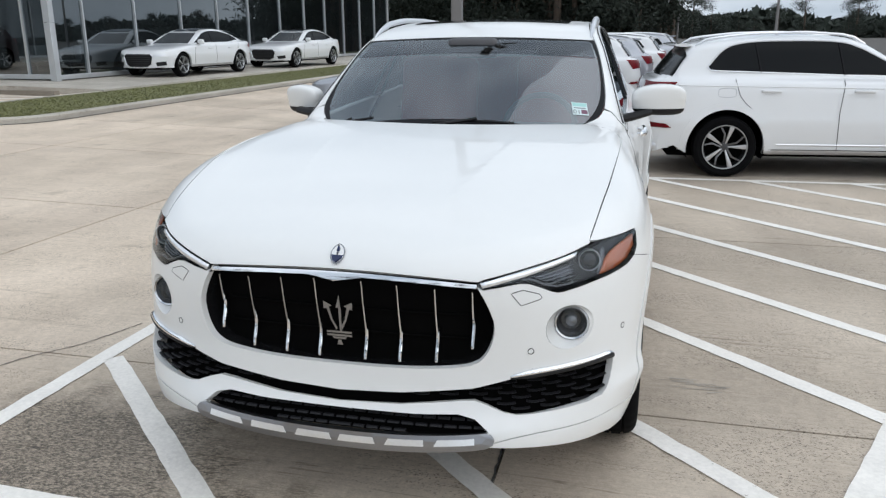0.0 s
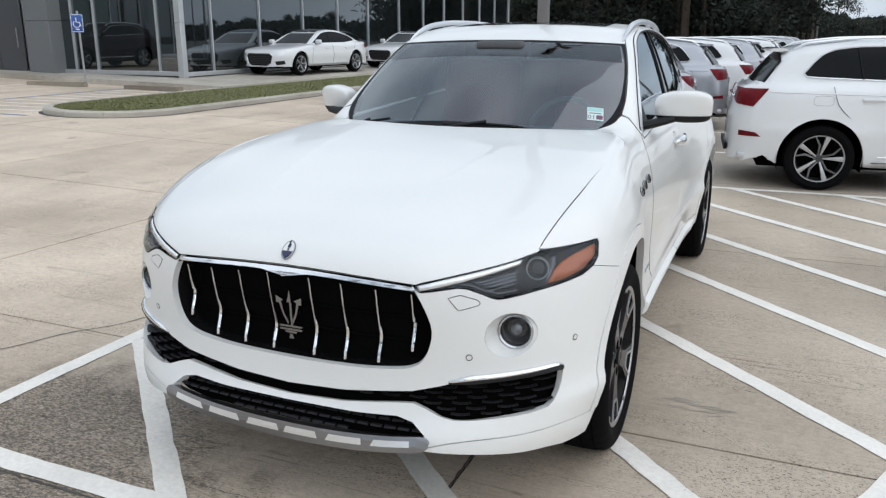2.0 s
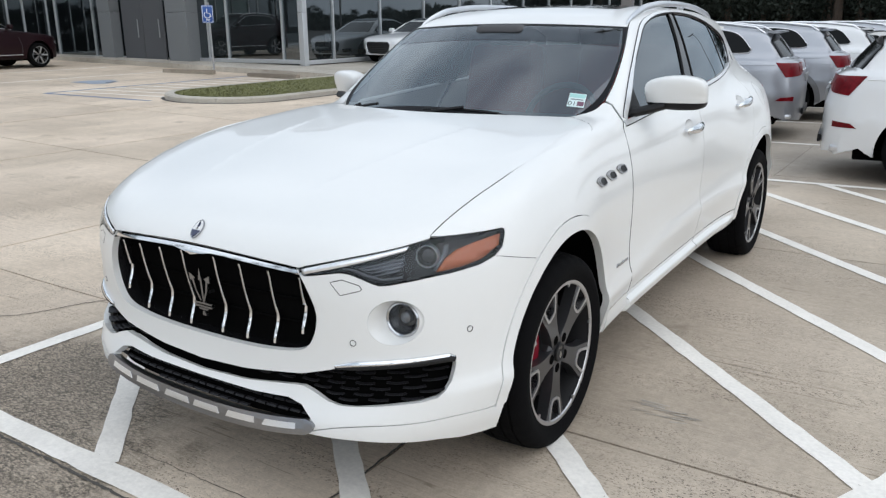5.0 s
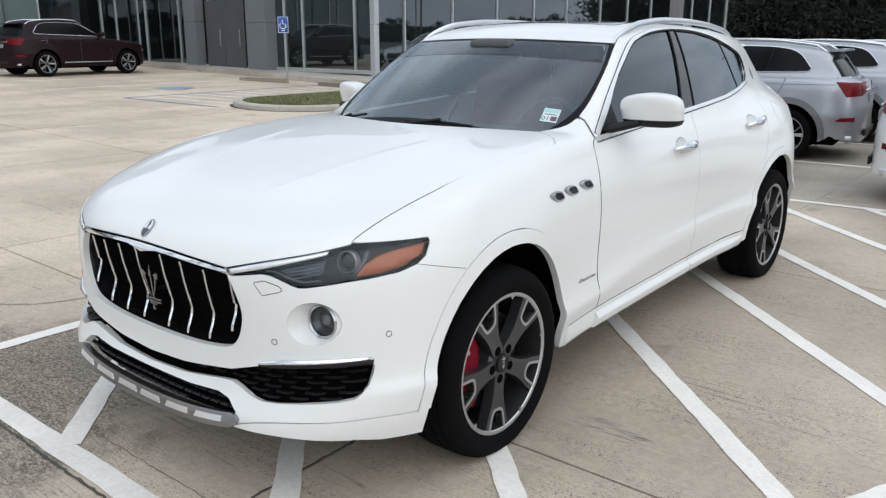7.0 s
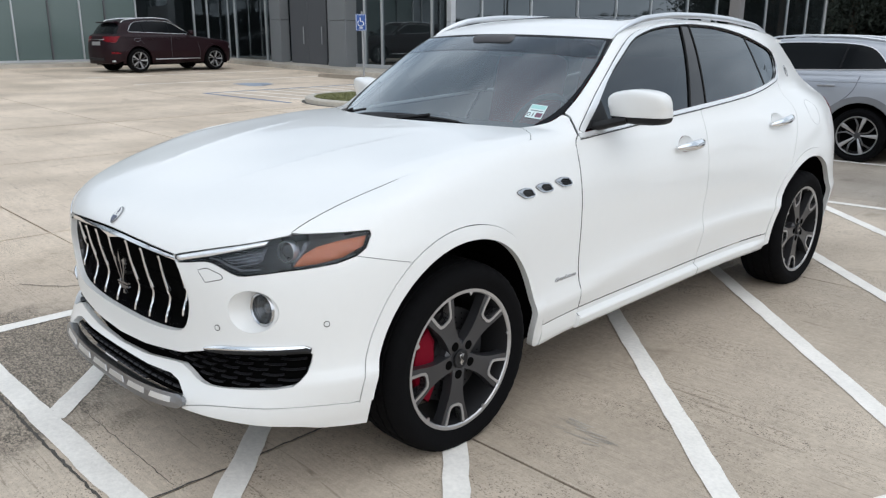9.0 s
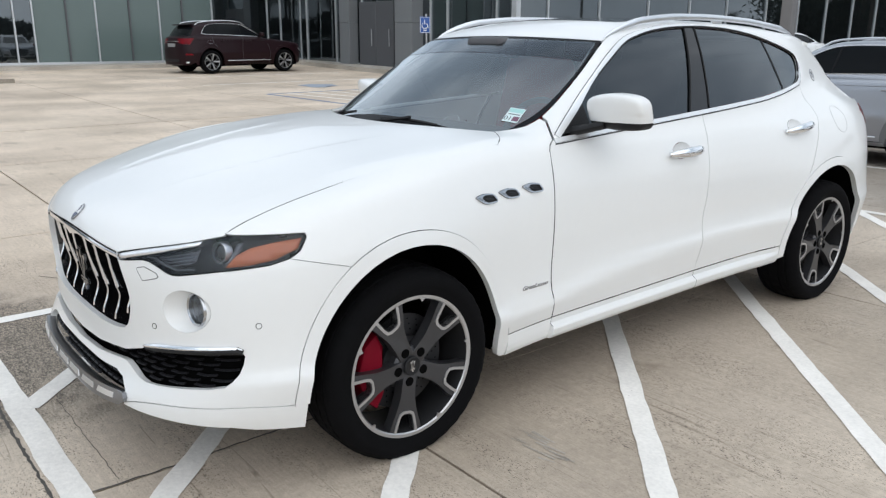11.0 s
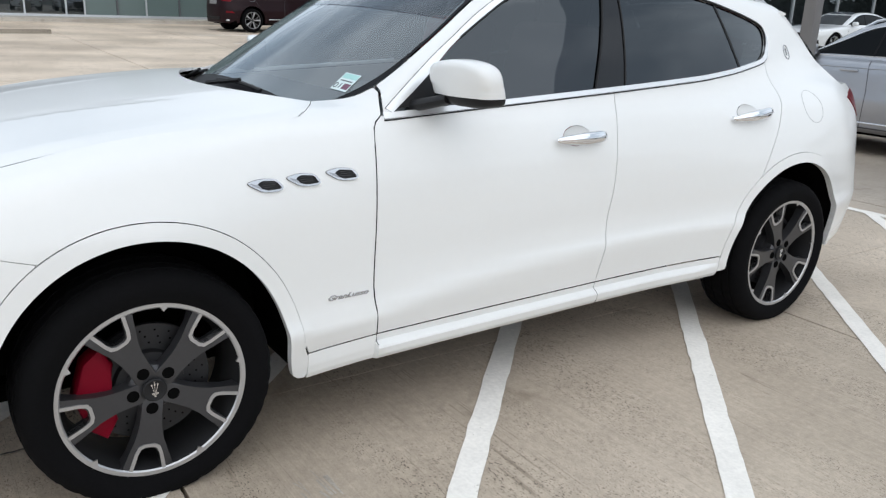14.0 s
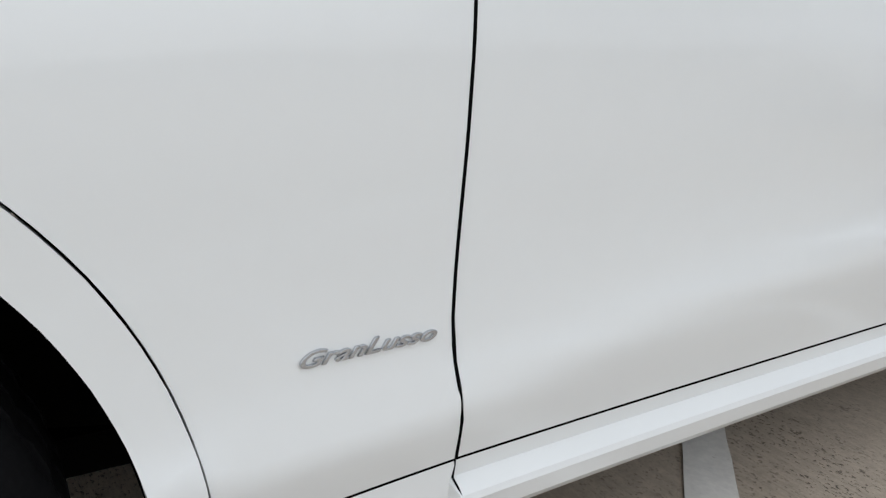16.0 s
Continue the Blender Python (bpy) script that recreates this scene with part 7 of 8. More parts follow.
MAROON = mat("dark_red_paint", (0.011, 0.002, 0.004), 0.45, metal=0.0, coat=0.15, spec=0.15)
SEAM = mat("dark_seam", (0.08, 0.08, 0.085), 0.8)
CAR_GLASS = mat("dark_car_glass", (0.005, 0.006, 0.007), 0.12, coat=0.0, spec=0.12)
DARK_SPOKE = mat("dark_spoke", (0.16, 0.16, 0.165), 0.3, metal=0.7)
PLAIN_WHEEL = mat("silver_wheel", (0.42, 0.43, 0.44), 0.3, metal=0.8)


def other_car(name, label, paint, kind, wb, half_w, height, wheel_r, spokes=10, face=False, trim_mat=None):
    """A parked car, front to -y, front axle on y = 0, with body, glass, lamps and wheels as parts."""
    ob = tagged(new(name), label, "car")
    suv = kind != "sedan"
    k = height / (1.66 if suv else 1.47)
    nose, tail = (-0.90, wb + (0.93 if suv else 1.12))
    if suv:
        roof = lut([(-1.5, -0.2), (0.25, 0.93), (0.55, 1.08), (1.30, 1.50), (1.55, 1.57), (2.0, 1.605), (2.6, 1.59), (wb + 0.30, 1.53), (wb + 0.48, 1.46), (wb + 0.78, 1.08), (wb + 0.85, 0.9), (wb + 0.90, -0.3)], 0.06)
        hood = lut([(-1.3, 0.6), (-0.9, 0.80), (-0.75, 0.90), (-0.3, 0.985), (0.5, 1.075), (1.0, 1.125), (wb + 0.3, 1.165), (wb + 0.6, 1.15), (wb + 0.9, 1.08), (wb + 1.3, 1.0)], 0.08)
        belt_z = lut([(0.6, 1.095), (1.8, 1.14), (wb + 0.5, 1.19)], 0.1)
    else:
        roof = lut([(-1.5, -0.2), (0.10, 0.75), (0.50, 0.97), (1.25, 1.30), (1.6, 1.40), (2.0, 1.435), (2.5, 1.41), (wb - 0.1, 1.30), (wb + 0.35, 1.13), (wb + 0.7, 0.98), (wb + 0.95, 0.88), (wb + 1.0, -0.3)], 0.08)
        hood = lut([(-1.3, 0.5), (-0.9, 0.70), (-0.75, 0.80), (-0.3, 0.88), (0.5, 0.96), (1.0, 0.98), (wb + 0.5, 1.04), (wb + 1.0, 1.03), (wb + 1.3, 0.98)], 0.08)
        belt_z = lut([(0.5, 0.93), (1.8, 0.955), (wb + 0.4, 1.0)], 0.1)
    side = lut([(0.1, 0.86), (0.25, 0.93), (0.45, 0.975), (0.62, 1.0), (0.75, 0.985), (0.88, 0.978), *([(1.0, 0.966), (1.06, 0.952), (1.15, 0.90)] if suv else [(1.0, 0.945), (1.1, 0.90)]), (1.3, 0.82)], 0.025)
    cab = lut([(0.8, 0.93), (1.0, 0.885), (1.2, 0.815), (1.45, 0.715), (1.65, 0.60)], 0.04) if suv else lut([(0.7, 0.93), (0.95, 0.86), (1.15, 0.77), (1.35, 0.655), (1.5, 0.55)], 0.04)

    def low(x, y, z):
        x, z = np.abs(x) / half_w, z / k
        w = side(z) + 0.012 * np.exp(-((y) / 0.42) ** 2) + 0.012 * np.exp(-((y - wb) / 0.45) ** 2)
        q = np.maximum(0, (0.15 - y) / (0.15 - (nose + 0.10 * np.maximum(0, z - 0.6) + 0.08 * np.maximum(0, 0.45 - z))))
        r = np.maximum(0, (y - wb - 0.1) / (tail - 0.22 * np.maximum(0, z - 0.75) - wb - 0.1))
        fs = (((x / w) ** 3.4 + q ** 3.4 + r ** (4.2 if suv else 2.6)) ** (1 / 3.4) - 1) * w * half_w
        return smax(fs, (z - hood(y) + 0.05 * x ** 4) * k, 0.07)

    def cabin(x, y, z):
        x, z = np.abs(x) / half_w, z / k
        bow = np.where(y < 1.5, 0.22, -0.14)
        ye = y - bow * x * x * np.clip(np.abs(y - 1.7), 0, 1)
        thin = 0.07 * np.clip((y - wb + 0.2) / 1.0, 0, 1) ** 1.5
        return smax((x - cab(z) + thin) * half_w, (z - roof(ye) + 0.05 * x * x) * 0.9 * k, 0.06)

    def both(x, y, z):
        return np.maximum(smin(low(x, y, z), cabin(x, y, z), 0.03), 0.27 - z)

    S, C = Shell(both, axis=(0.0, 0.62), nose=0.3), Shell(cabin, axis=(0.0, 0.9))
    a_r = wheel_r + (0.085 if suv else 0.055)
    arch = lambda cy, r, a0, a1: [(cy + r * math.cos(radians(a)), wheel_r + r * math.sin(radians(a))) for a in np.linspace(a0, a1, 26)]
    zl = 0.27
    y0, y1 = -0.58, wb + (0.56 if suv else 0.62)
    zr = 0.36 if suv else zl + 0.02
    bottom = [(y0, zl)] + arch(0, a_r, 190, -12) + [(a_r + 0.05, zl), (wb - a_r - 0.05, zl)] + arch(wb, a_r, 192, -10) + [(y1, zr)]
    low_edge = S.side(line(bottom, 0.06))
    rear_up = S.side(line([(y1, zr), (y1, 0.9 * k)], 0.06))[1:]
    rear_top = S.polar(np.c_[np.full(12, y1), np.linspace(S.to_polar(rear_up[-1:])[0, 1] + 0.02, math.pi / 2 * 0.6, 12)])
    mid_top = S.polar(np.c_[np.linspace(y1, y0, 60)[1:], np.full(59, math.pi / 2 * 0.6)])
    front_dn = S.polar(np.c_[np.full(20, y0), np.linspace(math.pi / 2 * 0.6, S.to_polar(low_edge[:1])[0, 1], 20)[0:]])[1:-1]
    S.panel("body", [np.r_[low_edge, rear_up, rear_top, mid_top, front_dn]], paint, ob, step=0.06, gap=-0.001, thick=0.0)
    nose_half = S.side(line([(y0, zl), (y0, 0.62 * k)], 0.06))
    nose_up = S.polar(np.c_[np.full(16, y0), np.linspace(S.to_polar(nose_half[-1:])[0, 1] + 0.02, math.pi / 2 * 0.6, 16)])
    # nose and tail caps
    E_f = Shell(both, eye=((0, 0.2, 0.55), (0, -1, 0.02)))
    full = np.r_[nose_half, nose_up]
    loop = np.r_[full, (full * (-1, 1, 1))[::-1][1:]]
    E_f.panel("front_end", [loop], paint, ob, "eye", both=False, step=0.06, gap=-0.002, thick=0.0)

    E_b = Shell(both, eye=((0, wb - 0.2, 0.75), (0, 1, 0.0)))
    full = np.r_[rear_up[::1], rear_top]
    full = np.r_[low_edge[-1:], full]
    loop = np.r_[full, (full * (-1, 1, 1))[::-1][1:]]
    E_b.panel("tail_end", [loop], paint, ob, "eye", both=False, step=0.05, gap=-0.002, thick=0.0)
    # lower dark cladding and arches
    for cy in (0, wb):
        lip_strip("arch_edge", S, arch(cy, a_r + (0.070 if suv else 0.035), 190, -10), arch(cy, a_r - 0.012, 190, -10), trim_mat or paint, ob, 0.006, 0.05, 36, 3)
    sill_lp = np.r_[S.side(line([(a_r + 0.03, zl + 0.055), (wb - a_r - 0.03, zl + 0.055)], 0.1)), S.side(line([(wb - a_r - 0.03, zl - 0.02), (a_r + 0.03, zl - 0.02)], 0.1))]
    S.panel("sill_trim", [sill_lp], BLACK, ob, step=0.08, gap=0, lift=0.008, thick=0.03)
    # glass
    if suv:
        top = [(0.80, belt_z(0.8) + 0.03), (1.15, 1.30), (1.45, 1.455), (1.70, 1.515), (2.2, 1.525), (wb - 0.20, 1.508), (wb + 0.04, 1.44), (wb + 0.22, belt_z(wb + 0.22) + 0.06)]
        bot = [(wb + 0.19, belt_z(wb + 0.19) + 0.025)] + [(y, belt_z(y) + 0.02) for y in np.linspace(wb + 0.10, 0.85, 16)]
    else:
        top = [(0.72, belt_z(0.7) + 0.03), (1.05, 1.13), (1.40, 1.285), (1.75, 1.345), (2.2, 1.345), (wb - 0.45, 1.29), (wb - 0.05, 1.17), (wb + 0.15, belt_z(wb + 0.1) + 0.05)]
        bot = [(wb + 0.10, belt_z(wb + 0.1) + 0.02)] + [(y, belt_z(y) + 0.02) for y in np.linspace(wb, 0.8, 16)]
    wl = [(y, z * k) for y, z in spline(top, 0.05)] + [(y, z * k) for y, z in bot]
    C.panel("side_window", [C.side(wl)], CAR_GLASS, ob, step=0.06, gap=0, lift=0.005, thick=0.01)
    lpw = C.side(wl)
    for s in (1, -1):
        part("window_trim", tube([tuple(p * (s, 1, 1) + np.array((s * 0.006, 0, 0))) for p in np.r_[lpw, lpw[:1]]], 0.008, 5, cap=False), SATIN, ob)
    for yb in ((1.62, 2.50) if suv else (1.72, wb - 0.2)):
        pl_ = C.side(line([(yb - 0.03, (belt_z(yb) + 0.02) * k), (yb + 0.03, (1.50 if suv else 1.33) * k)], 0.08))
        for s in (1, -1):
            part("pillar", tube([tuple(p * (s, 1, 1) + np.array((s * 0.004, 0, 0))) for p in pl_], 0.014, 5), FRIT, ob)
    yw0, yw1, xw0, xw1 = (0.58, 1.30, 0.66, 0.52) if suv else (0.52, 1.32, 0.64, 0.48)
    wsx = [(x, yw0 - 0.10 * (1 - (x / xw0) ** 2)) for x in np.linspace(0, xw0, 12)] + [(xw1, yw1)] + [(x, yw1 - 0.07 * (1 - (x / xw1) ** 2)) for x in np.linspace(xw1 * 0.95, 0, 12)]
    wsl = C.top(line([(x * half_w / 0.9, y) for x, y in wsx], 0.06))
    C.panel("windshield", [whole(wsl)], BLACK_GLOSS, ob, "flat", both=False, step=0.07, gap=0, lift=0.004, thick=0.0)
    yr0, yr1 = (wb + 0.43, wb + 0.76) if suv else (wb - 0.05, wb + 0.52)
    rwx = [(x, yr0 + 0.02) for x in np.linspace(0, 0.63 if suv else 0.58, 8)] + [(0.75 if suv else 0.69, yr1 - 0.05)] + [(x, yr1) for x in np.linspace(0.72 if suv else 0.66, 0, 8)]
    rwl = C.top(line([(x * half_w / 0.9, y) for x, y in rwx], 0.05))
    C.panel("rear_window", [whole(rwl)], CAR_GLASS, ob, "flat", both=False, step=0.05, gap=0, lift=0.005, thick=0.0)
    if not suv:
        rp = C.top(line([(0.0, 1.36), (0.46 * half_w, 1.40), (0.48 * half_w, 2.2), (0.46 * half_w, wb - 0.14), (0.0, wb - 0.10)], 0.06))
        C.panel("roof_panel", [whole(rp)], BLACK_GLOSS, ob, "flat", both=False, step=0.08, gap=0, lift=0.004, thick=0.0, label="black roof")
    if suv:
        sp_pts = [(x * half_w, wb + 0.51 - 0.10 * x * x, 1.480 * k) for x in np.linspace(-0.58, 0.58, 9)]
        part("roof_spoiler", tube(sp_pts, 0.060, 10, squash=(1.7, 0.32)), paint, ob)
        for s in (1, -1):
            tp = C.top([(s * 0.60 * half_w, y) for y in np.linspace(1.35, wb + 0.35, 16)])
            part("roof_rail", tube([tuple(p + (0, 0, 0.035 if 0 < i < 15 else 0.0)) for i, p in enumerate(tp)], 0.016, 6), SATIN, ob)
    # tail lamps, plate, rear trim
    tz = 0.975 * k if suv else 0.86 * k
    def back_pt(x, z):
        return E_b.cast(np.array([[x, wb, z]]), np.array([[0, 1.0, 0]]))[0]

    bl = np.array([back_pt(x * half_w, z) for x, z in ((0.86, tz + 0.062), (0.72, tz + 0.065), (0.50, tz + 0.03), (0.50, tz - 0.02), (0.72, tz - 0.05), (0.86, tz - 0.055))])
    if suv:
        bl = np.array([back_pt(x * half_w, z) for x, z in ((0.60, tz + 0.085), (0.40, tz + 0.075), (0.36, tz - 0.02), (0.60, tz - 0.075))])
    side_lamp = [(wb + 0.56, tz + 0.10), (wb + 0.85, tz + 0.09), (wb + 0.85, tz - 0.08), (wb + 0.70, tz - 0.092), (wb + 0.56, tz + 0.10)]
    sl = S.side(line(side_lamp, 0.03))[:-1] if suv else S.side(line([(y1 - 0.09, tz + 0.01), (y1 + 0.02, tz + 0.065), (y1 + 0.20, tz + 0.062), (y1 + 0.22, tz - 0.05), (y1 + 0.06, tz - 0.062), (y1 - 0.09, tz + 0.01)], 0.03))[:-1]
    tls = S.panel("tail_lamp", [sl], RED_LAMP, ob, step=0.03, gap=0, lift=0.006, thick=0.01, label="dark red tail lamp")
    inner = E_b.panel("inner_lamp", [line(np.r_[bl, bl[:1]], 0.04)[:-1]], RED_LAMP, ob, "eye", step=0.03, gap=0, lift=0.006, thick=0.01)
    for p, q in zip(inner, tls):
        p.parent = q
    for nm, z, h, w, mt in (("number_plate", tz - 0.12 if suv else tz - 0.22, 0.11, 0.26, mat_plate), ("rear_trim", tz + 0.0, 0.016, 0.50, CHROME), ("rear_valance", 0.40 * k, 0.08, 0.50 if suv else 0.25, BLACK), ("reflector", 0.585 * k, 0.03, 0.0, RED_LAMP)):
        if w:
            y = back_pt(0.0, z)[1]
            part(nm, box((2 * w * half_w, 0.03, h), (0, y - 0.005 + 0.012, z), 0.006, 1), mt, ob)
        else:
            rf = S.side(line([(y1 + 0.04, z - 0.020), (y1 + 0.10, z + 0.024), (y1 + 0.26, z + 0.034), (y1 + 0.26, z - 0.024), (y1 + 0.04, z - 0.020)], 0.03))[:-1]
            S.panel(nm, [rf], mt, ob, step=0.03, gap=0, lift=0.005, thick=0.008)
    if suv:
        fl = S.side([(wb + 0.02 + 0.095 * (abs(math.cos(a)) ** 0.5) * (1 if math.cos(a) > 0 else -1), (0.965 + 0.050 * (abs(math.sin(a)) ** 0.5) * (1 if math.sin(a) > 0 else -1)) * k) for a in np.linspace(0, 2 * math.pi, 33)])
        part("fuel_flap_seam", tube([tuple(p * (-1, 1, 1)) for p in fl], 0.002, 4, cap=False), SILVER, ob)
        crest = S.side([(y, (1.000 + 0.013 * y) * k) for y in np.linspace(0.35, wb + 0.55, 40)])
        strip = S.side([(y, 0.385 * k) for y in np.linspace(a_r + 0.12, wb - a_r - 0.12, 20)])
        for s in (1, -1):
            part("shoulder_crease", tube([tuple(p * (s, 1, 1)) for p in crest], 0.006, 8), paint, ob)
            part("door_strip", tube([tuple(p * (s, 1, 1)) for p in strip], 0.011, 6), SATIN, ob, "satin silver strip low on the doors")
            ex = S.side([(y1 + 0.10, 0.36 * k)])[0]
            part("exhaust_trim", box((0.16, 0.22, 0.055), (s * (ex[0] - 0.12), y1 + 0.15, 0.345 * k), 0.018), SATIN, ob)
    # face
    fp = lambda x, z: S.front([(x, z)])[0]
    gr = [(0.0, 0.74), (0.42, 0.74), (0.50, 0.66), (0.44, 0.42), (0.30, 0.34), (0.0, 0.34)]
    grl = S.front(line([(x, z * k * (0.92 if not suv else 1.0)) for x, z in gr], 0.05))
    S.panel("grille", [whole(grl)], BLACK, ob, "round", both=False, step=0.05, gap=0, lift=0.006, thick=0.01, label="large black front grille")
    for s in (1, -1):
        part("grille_frame", tube([tuple(p * (s, 1, 1) + np.array((0, -0.008, 0))) for p in grl], 0.010, 5), CHROME, ob)
    for i in range(6):
        z = (0.40 + 0.06 * i) * k * (0.92 if not suv else 1.0)
        pts = [tuple(fp(x, z) + (0, -0.008, 0)) for x in np.linspace(-0.42, 0.42, 7)]
        part("grille_bar", tube(pts, 0.006, 5), GRAPHITE, ob)
    hl = [(0.50, 0.70), (0.66, 0.73), (0.80, 0.755), (0.82, 0.71), (0.70, 0.655), (0.54, 0.655)]
    hll = S.front(line([(x * half_w / 0.95, z * k * (0.93 if not suv else 1.0)) for x, z in hl + hl[:1]], 0.04)[:-1])
    S.panel("headlamp", [hll], SATIN, ob, "round", step=0.04, gap=0, lift=0.006, thick=0.01, label="bright slim headlamp")
    il = [(0.56, 0.44), (0.80, 0.47), (0.80, 0.36), (0.60, 0.33)]
    ill = S.front(line([(x * half_w / 0.95, z * k) for x, z in il + il[:1]], 0.04)[:-1])
    S.panel("side_intake", [ill], BLACK, ob, "round", step=0.05, gap=0, lift=0.005, thick=0.01)
    # door seams and handles
    seams = [[(0.62, 0.33), (0.58, 0.6), (0.66, 0.9)], [(1.62, 0.33), (1.64, 0.7), (1.60, 1.10)], [(wb - 0.355, 0.705), (wb - 0.24, 0.80), (wb - 0.12, 0.93), (wb - 0.06, 1.15)]]
    if not suv:
        seams = [[(0.62, 0.33), (0.58, 0.6), (0.66, 0.86)], [(1.72, 0.33), (1.74, 0.7), (1.70, 0.93)], [(wb - 0.35, 0.50), (wb - 0.15, 0.70), (wb - 0.05, 0.94)]]
    for sm in seams:
        sp2 = S.side([(y, z * k) for y, z in spline(sm, 0.06)])
        sp2 = sp2 + S.normal(sp2) * 0.002
        for s in (1, -1):
            part("door_seam", tube([tuple(p * (s, 1, 1)) for p in sp2], 0.0035, 5), SEAM, ob)
    for y in (1.40, wb - 0.45 if suv else wb - 0.55):
        z = (0.985 if suv else 0.82) * k
        p = S.side([(y, z)])[0]
        for s in (1, -1):
            part("door_handle", box((0.035, 0.21, 0.030), (s * (p[0] + 0.016), y, z), 0.010, 2), paint, ob)
    for s in (1, -1):
        zm = (belt_z(0.8) + 0.06) * k
        xm = float(C.side([(0.95, zm)])[0][0])
        m_ = part("door_mirror", box((0.20, 0.13, 0.14), (s * (xm + 0.16), 0.90, zm + 0.03), 0.045, 3), paint, ob)
        part("mirror_arm", box((0.14, 0.07, 0.05), (s * (xm + 0.03), 0.92, zm - 0.02), 0.012), BLACK, m_)
    part("underbody", box((1.5 * half_w, wb + 1.2, 0.1), (0, wb / 2, 0.27)), DARK, ob)
    for cy in (0, wb):
        bm = revolve([(-half_w + 0.025, a_r - 0.006), (half_w - 0.025, a_r - 0.006)], 40)
        for v in bm.verts:
            v.co += Vector((0, cy, wheel_r))
        bm2 = bm
        bmesh.ops.delete(bm2, geom=[q for q in bm2.faces if q.calc_center_median().z < 0.2], context="FACES")
        part("wheel_house", bm2, DARK, ob)
        # dark box added to stop daylight showing through between the wheel wells
        part("axle_cover", box((1.0, 1.9 * a_r, 0.56), (0, cy, 0.49)), DARK, ob)
    # wheels
    R = wheel_r * 0.70
    sc = wheel_r / 0.357
    for cy in (0, wb):
        for s in (1, -1):
            m = Matrix.Translation((s * (half_w - 0.13), cy, wheel_r)) @ (Matrix() if s > 0 else pose(0, 0, 0, 0, 0, 180))
            b = revolve([(0.112, R + 0.012), (0.118, R + 0.004), (0.106, R - 0.008), (0.03, R - 0.03), (-0.10, R)], 40)
            b.transform(m)
            w = part("wheel", b, BARREL if suv else PLAIN_WHEEL, ob, "dark alloy wheel with bright blades" if suv else "silver multi-spoke alloy wheel")
            if suv:
                lip = revolve([(0.111, R + 0.010), (0.1195, R + 0.004), (0.1185, R - 0.004), (0.106, R - 0.009)], 40)
                lip.transform(m)
                part("rim_lip", lip, PLAIN_WHEEL, w)
            t = revolve([(a, r * sc) for a, r in ((-0.115, 0.255), (-0.125, 0.31), (-0.105, 0.345), (-0.08, 0.355), (0.08, 0.355), (0.105, 0.345), (0.125, 0.31), (0.115, 0.26), (0.105, 0.25))], 48)
            t.transform(m)
            part("tyre", t, RUBBER, w)
            for i in range(spokes):
                a = 2 * math.pi * i / spokes + (0.10 if i % 2 and not suv else 0) + 0.3
                turned = lambda u, v, d: (0.085 + 0.025 * (v / R) + d, v * math.sin(a) + u * math.cos(a), v * math.cos(a) - u * math.sin(a))
                if suv and i % 2:
                    # thin bent spoke between two blades
                    e = R - 0.006
                    outline = [(-0.010, 0.035), (0.006, 0.035), (0.052, 0.55 * R), (0.030, e), (0.014, e), (0.034, 0.56 * R)]
                    sb = extrude_poly(outline, -0.03, 0.0, turned, bevel=0.003)
                else:
                    hw0, hw1 = ((0.007, 0.027) if suv else (0.016, 0.024)) if i % 2 == 0 else (0.010, 0.014)
                    sb = extrude_poly([(-hw0, 0.03), (hw0, 0.03), (hw1, R - 0.005), (-hw1, R - 0.005)], -0.03, 0.0, turned, bevel=0.004)
                sb.transform(m)
                part("spoke", sb, (MACHINED if suv else PLAIN_WHEEL) if i % 2 == 0 else DARK_SPOKE if suv else GRAPHITE, w)
            hb = revolve([(0.05, 0.06), (0.086, 0.05), (0.09, 0.03), (0.09, 0.0001)], 20)
            hb.transform(m)
            part("hub", hb, GRAPHITE, w)
            dk = revolve([(0.02, R - 0.02), (0.02, 0.0001)], 24)
            dk.transform(m)
            part("brake", dk, DARK, w)
    return ob


ARCH_GREY = mat("grey_arch_trim", (0.17, 0.175, 0.185), 0.45, metal=0.2)
mat_plate = mat("blank_plate", (0.26, 0.265, 0.27), 0.5)


def park(ob, x, y, heading, wb, z=None, axle="rear"):
    """Stands a car with the middle of its rear axle at (x, y), its front towards heading (degrees from +x)."""
    h = radians(heading)
    ox, oy = x + wb * math.cos(h), y + wb * math.sin(h)
    zr, zf = rise(x, y), rise(ox, oy)
    ob.matrix_world = pose(ox, oy, zf if z is None else z, 0, 0, heading + 90)
    if z is not None:
        return ob
    ob.matrix_world = Matrix.Translation((ox, oy, zf)) @ Matrix.Rotation(h + math.pi / 2, 4, "Z") @ Matrix.Rotation(math.atan2(zr - zf, wb), 4, "X")
    return ob


q5 = park(other_car("compact_suv", "white compact SUV with a chrome roof rail, parked on a bay", WHITE_B, "suv", 2.82, 0.945, 1.64, 0.348), 1.70, 7.26, 6, 2.82)
sil = park(other_car("silver_suv", "silver compact SUV with red tail lamps, parked on a bay", SILVER, "suv", 2.82, 0.945, 1.64, 0.348, trim_mat=ARCH_GREY), -0.80, 9.95, 186, 2.82)
rng = np.random.default_rng(8)
tagged(q5, group="rows of parked cars")
tagged(sil, group="rows of parked cars")
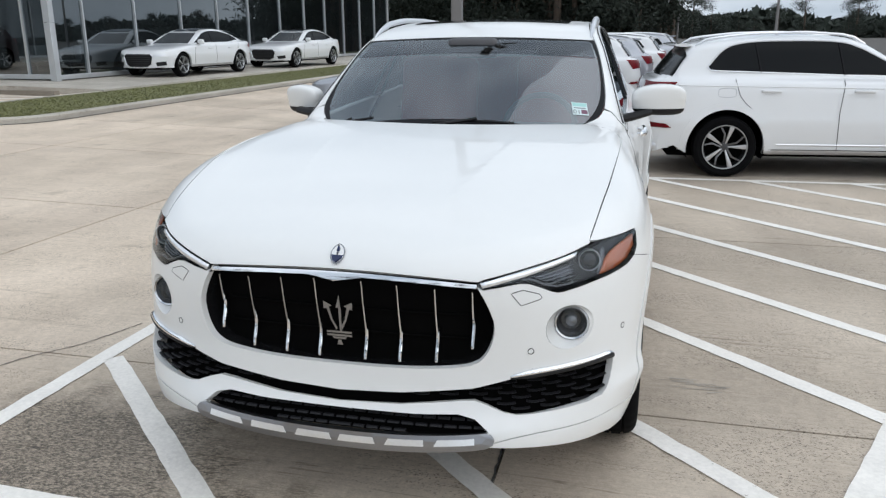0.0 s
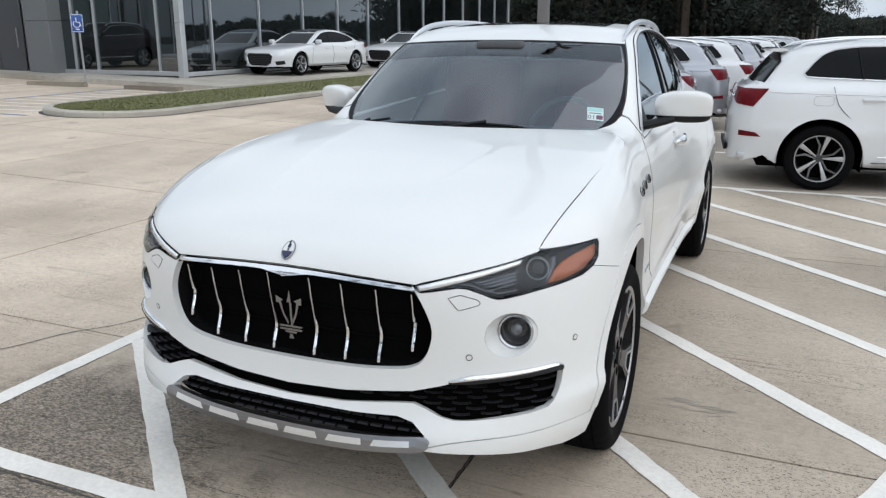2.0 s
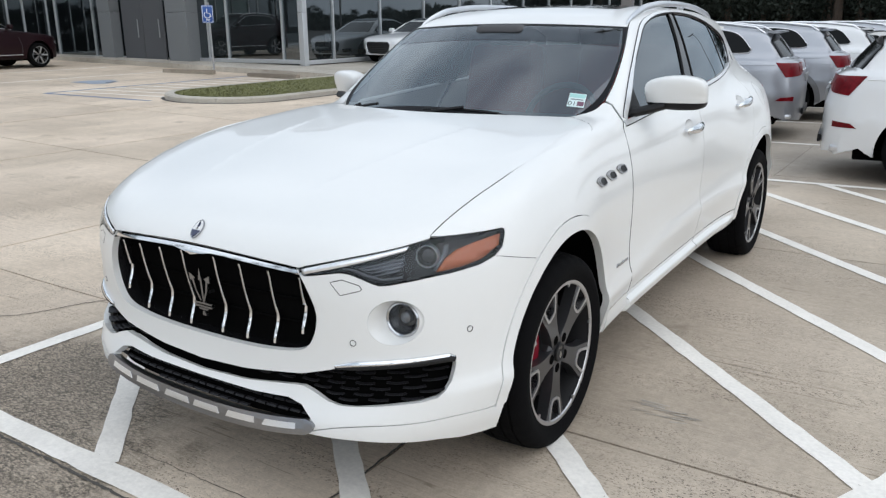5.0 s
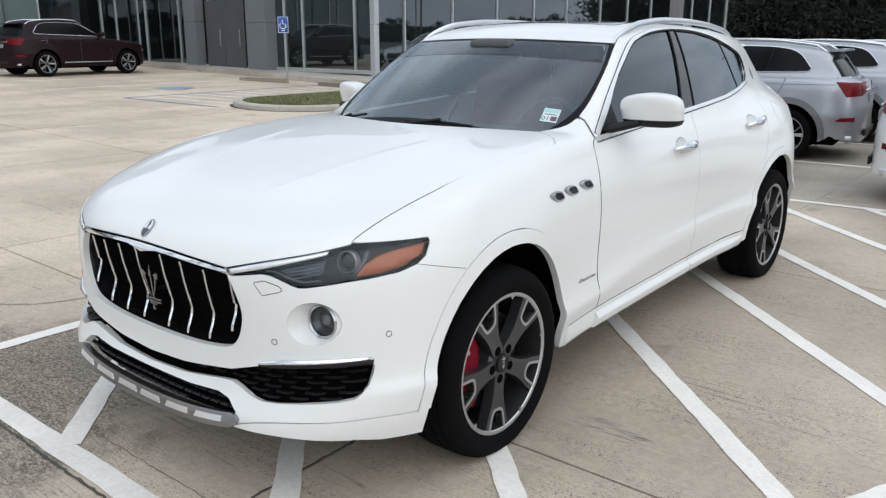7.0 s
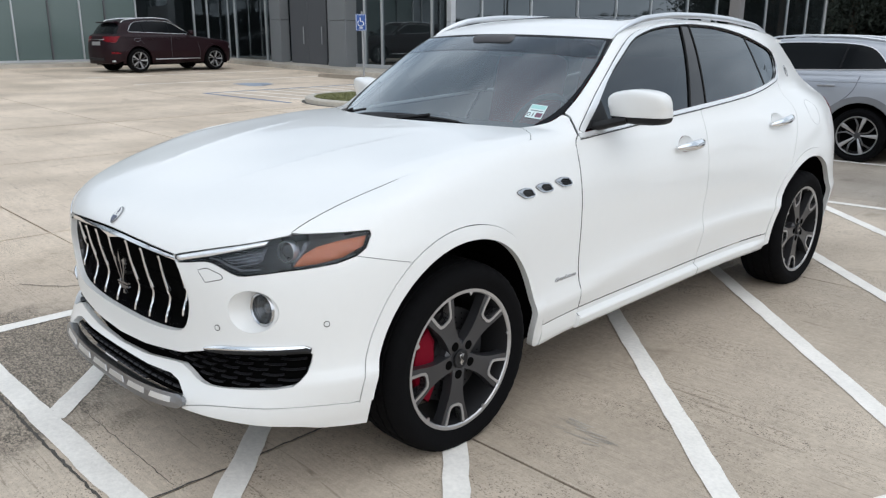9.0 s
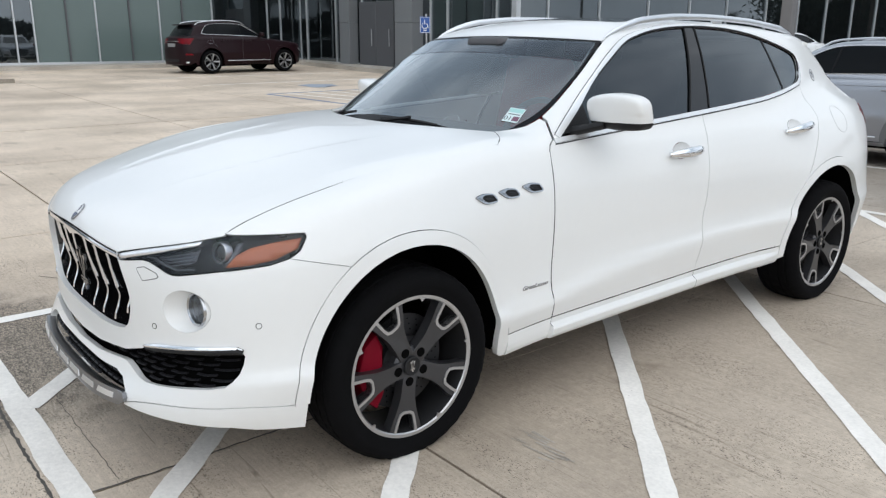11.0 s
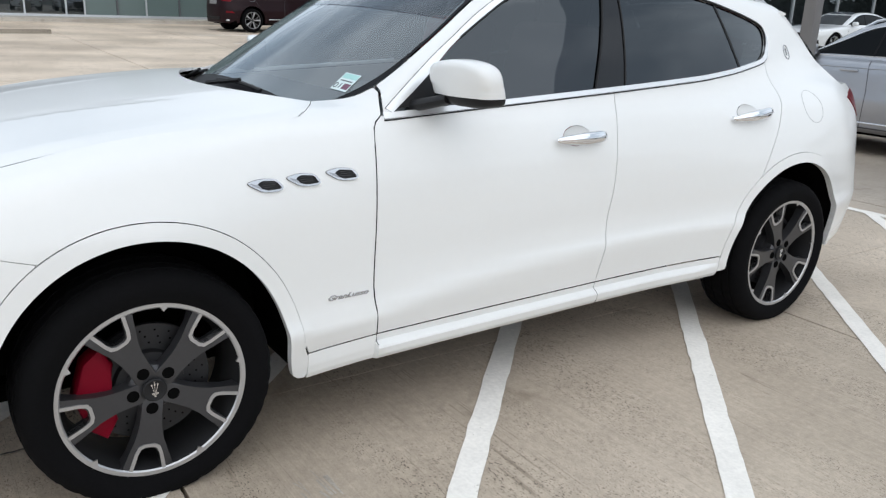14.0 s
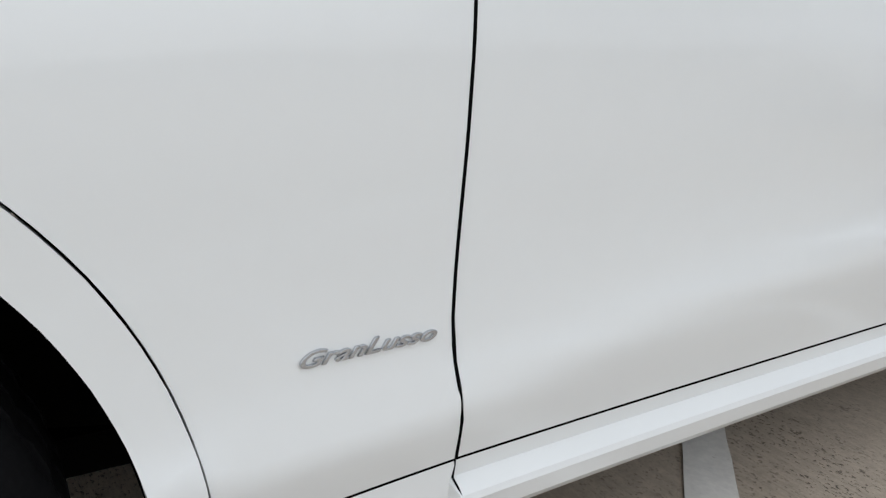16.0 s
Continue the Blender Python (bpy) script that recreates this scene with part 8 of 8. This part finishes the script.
for i in range(1, 8):
    y = 9.95 + 2.75 * i
    src = (q5, sil)[0 if i in (2, 4, 5) else 1]
    x = -0.58 + 0.28 * i + rng.normal(0, 0.12)
    h = radians(186)
    ox, oy = x + 2.82 * math.cos(h), y + 2.82 * math.sin(h)
    o = copy_thing(src, Matrix.Translation((ox, oy, rise(ox, oy))) @ Matrix.Rotation(h + math.pi / 2, 4, "Z"))
    tagged(o, "white compact SUV with red tail lamps in the parked row" if src is q5 else "silver SUV with red tail lamps in the parked row")
for i in range(1, 8):
    y = 7.26 + 2.75 * i
    src = (q5, sil)[i % 3 == 0]
    x = 1.9 + 0.28 * i + rng.normal(0, 0.12)
    h = radians(6)
    ox, oy = x + 2.82 * math.cos(h), y + 2.82 * math.sin(h)
    o = copy_thing(src, Matrix.Translation((ox, oy, rise(ox, oy))) @ Matrix.Rotation(h + math.pi / 2, 4, "Z"))
    tagged(o, "white compact SUV facing out of the parked row" if src is q5 else "silver SUV facing out of the parked row")

a8 = other_car("sedan", "white sedan with a black grille beside the glass wall", WHITE_B, "sedan", 3.05, 0.95, 1.45, 0.35, face=True)
tagged(a8, group="white sedans")
hd = math.degrees(math.atan2(18.95 - 21.9, -12.95 + 12.7))
u = np.array((math.cos(radians(hd)), math.sin(radians(hd))))
for k, (x, y) in enumerate(((-13.62, 18.85), (-12.92, 25.5))):
    m = Matrix.Translation((x, y, rise(x, y) + 0.15)) @ Matrix.Rotation(radians(hd + 90), 4, "Z")
    if k == 0:
        a8.matrix_world = m
    else:
        copy_thing(a8, m)
park(other_car("family_suv", "dark red family SUV parked before the showroom", MAROON, "suv", 2.79, 0.95, 1.73, 0.37), -23.2, 9.2, 95, 2.79)


# ---- concrete slabs of the car park, piece by piece ----
JX = [-42.0, -37.9, -33.8, -29.7, -25.6, -21.5, -18.0, -14.4, -10.4, -7.2, -3.67, 0.475, 4.3, 8.1, 11.9, 15.7, 19.5]
JY = [-14.95, -11.95, -8.95, -5.95, -2.98, 0.06, 3.27, 6.40, 9.20, 12.25, 15.30, 18.35, 21.40, 24.45, 27.5, 30.55, 33.6, 36.65, 39.7, 42.75, 45.8, 48.85, 51.9]
for x0, x1 in zip(JX[:-1], JX[1:]):
    for y0, y1 in zip(JY[:-1], JY[1:]):
        g = 0.0065 if x0 > -3.7 else 0.010
        if x1 < -14 and y0 > 16 or x1 < -27:
            continue
        n = 5
        wide = [0.014 if abs(x + 10.4) < 0.01 else 0.0 for x in (x0, x1)]
        # this joint runs a little askew before the first cross joint
        e0, e1 = (0.437 if x == 0.475 and y1 < 0.1 else x for x in (x0, x1))
        xs, ys = np.linspace(e0 + (0.0018 if e0 == 0.475 else g) + wide[0], e1 - (0.0018 if e1 == 0.475 else g) - wide[1], n), np.linspace(y0 + g, y1 - g, n)
        v = [(x, y, rise(x, y)) for y in ys for x in xs]
        f = [(j * n + i, j * n + i + 1, (j + 1) * n + i + 1, (j + 1) * n + i) for j in range(n - 1) for i in range(n - 1)]
        ring = list(range(n)) + [n * j + n - 1 for j in range(1, n)] + [n * (n - 1) + i for i in range(n - 2, -1, -1)] + [n * j for j in range(n - 2, 0, -1)]
        b = len(v)
        v += [(v[i][0], v[i][1], v[i][2] - 0.04) for i in ring]
        for a in range(len(ring)):
            c = (a + 1) % len(ring)
            f.append((ring[a], b + a, b + c, ring[c]))
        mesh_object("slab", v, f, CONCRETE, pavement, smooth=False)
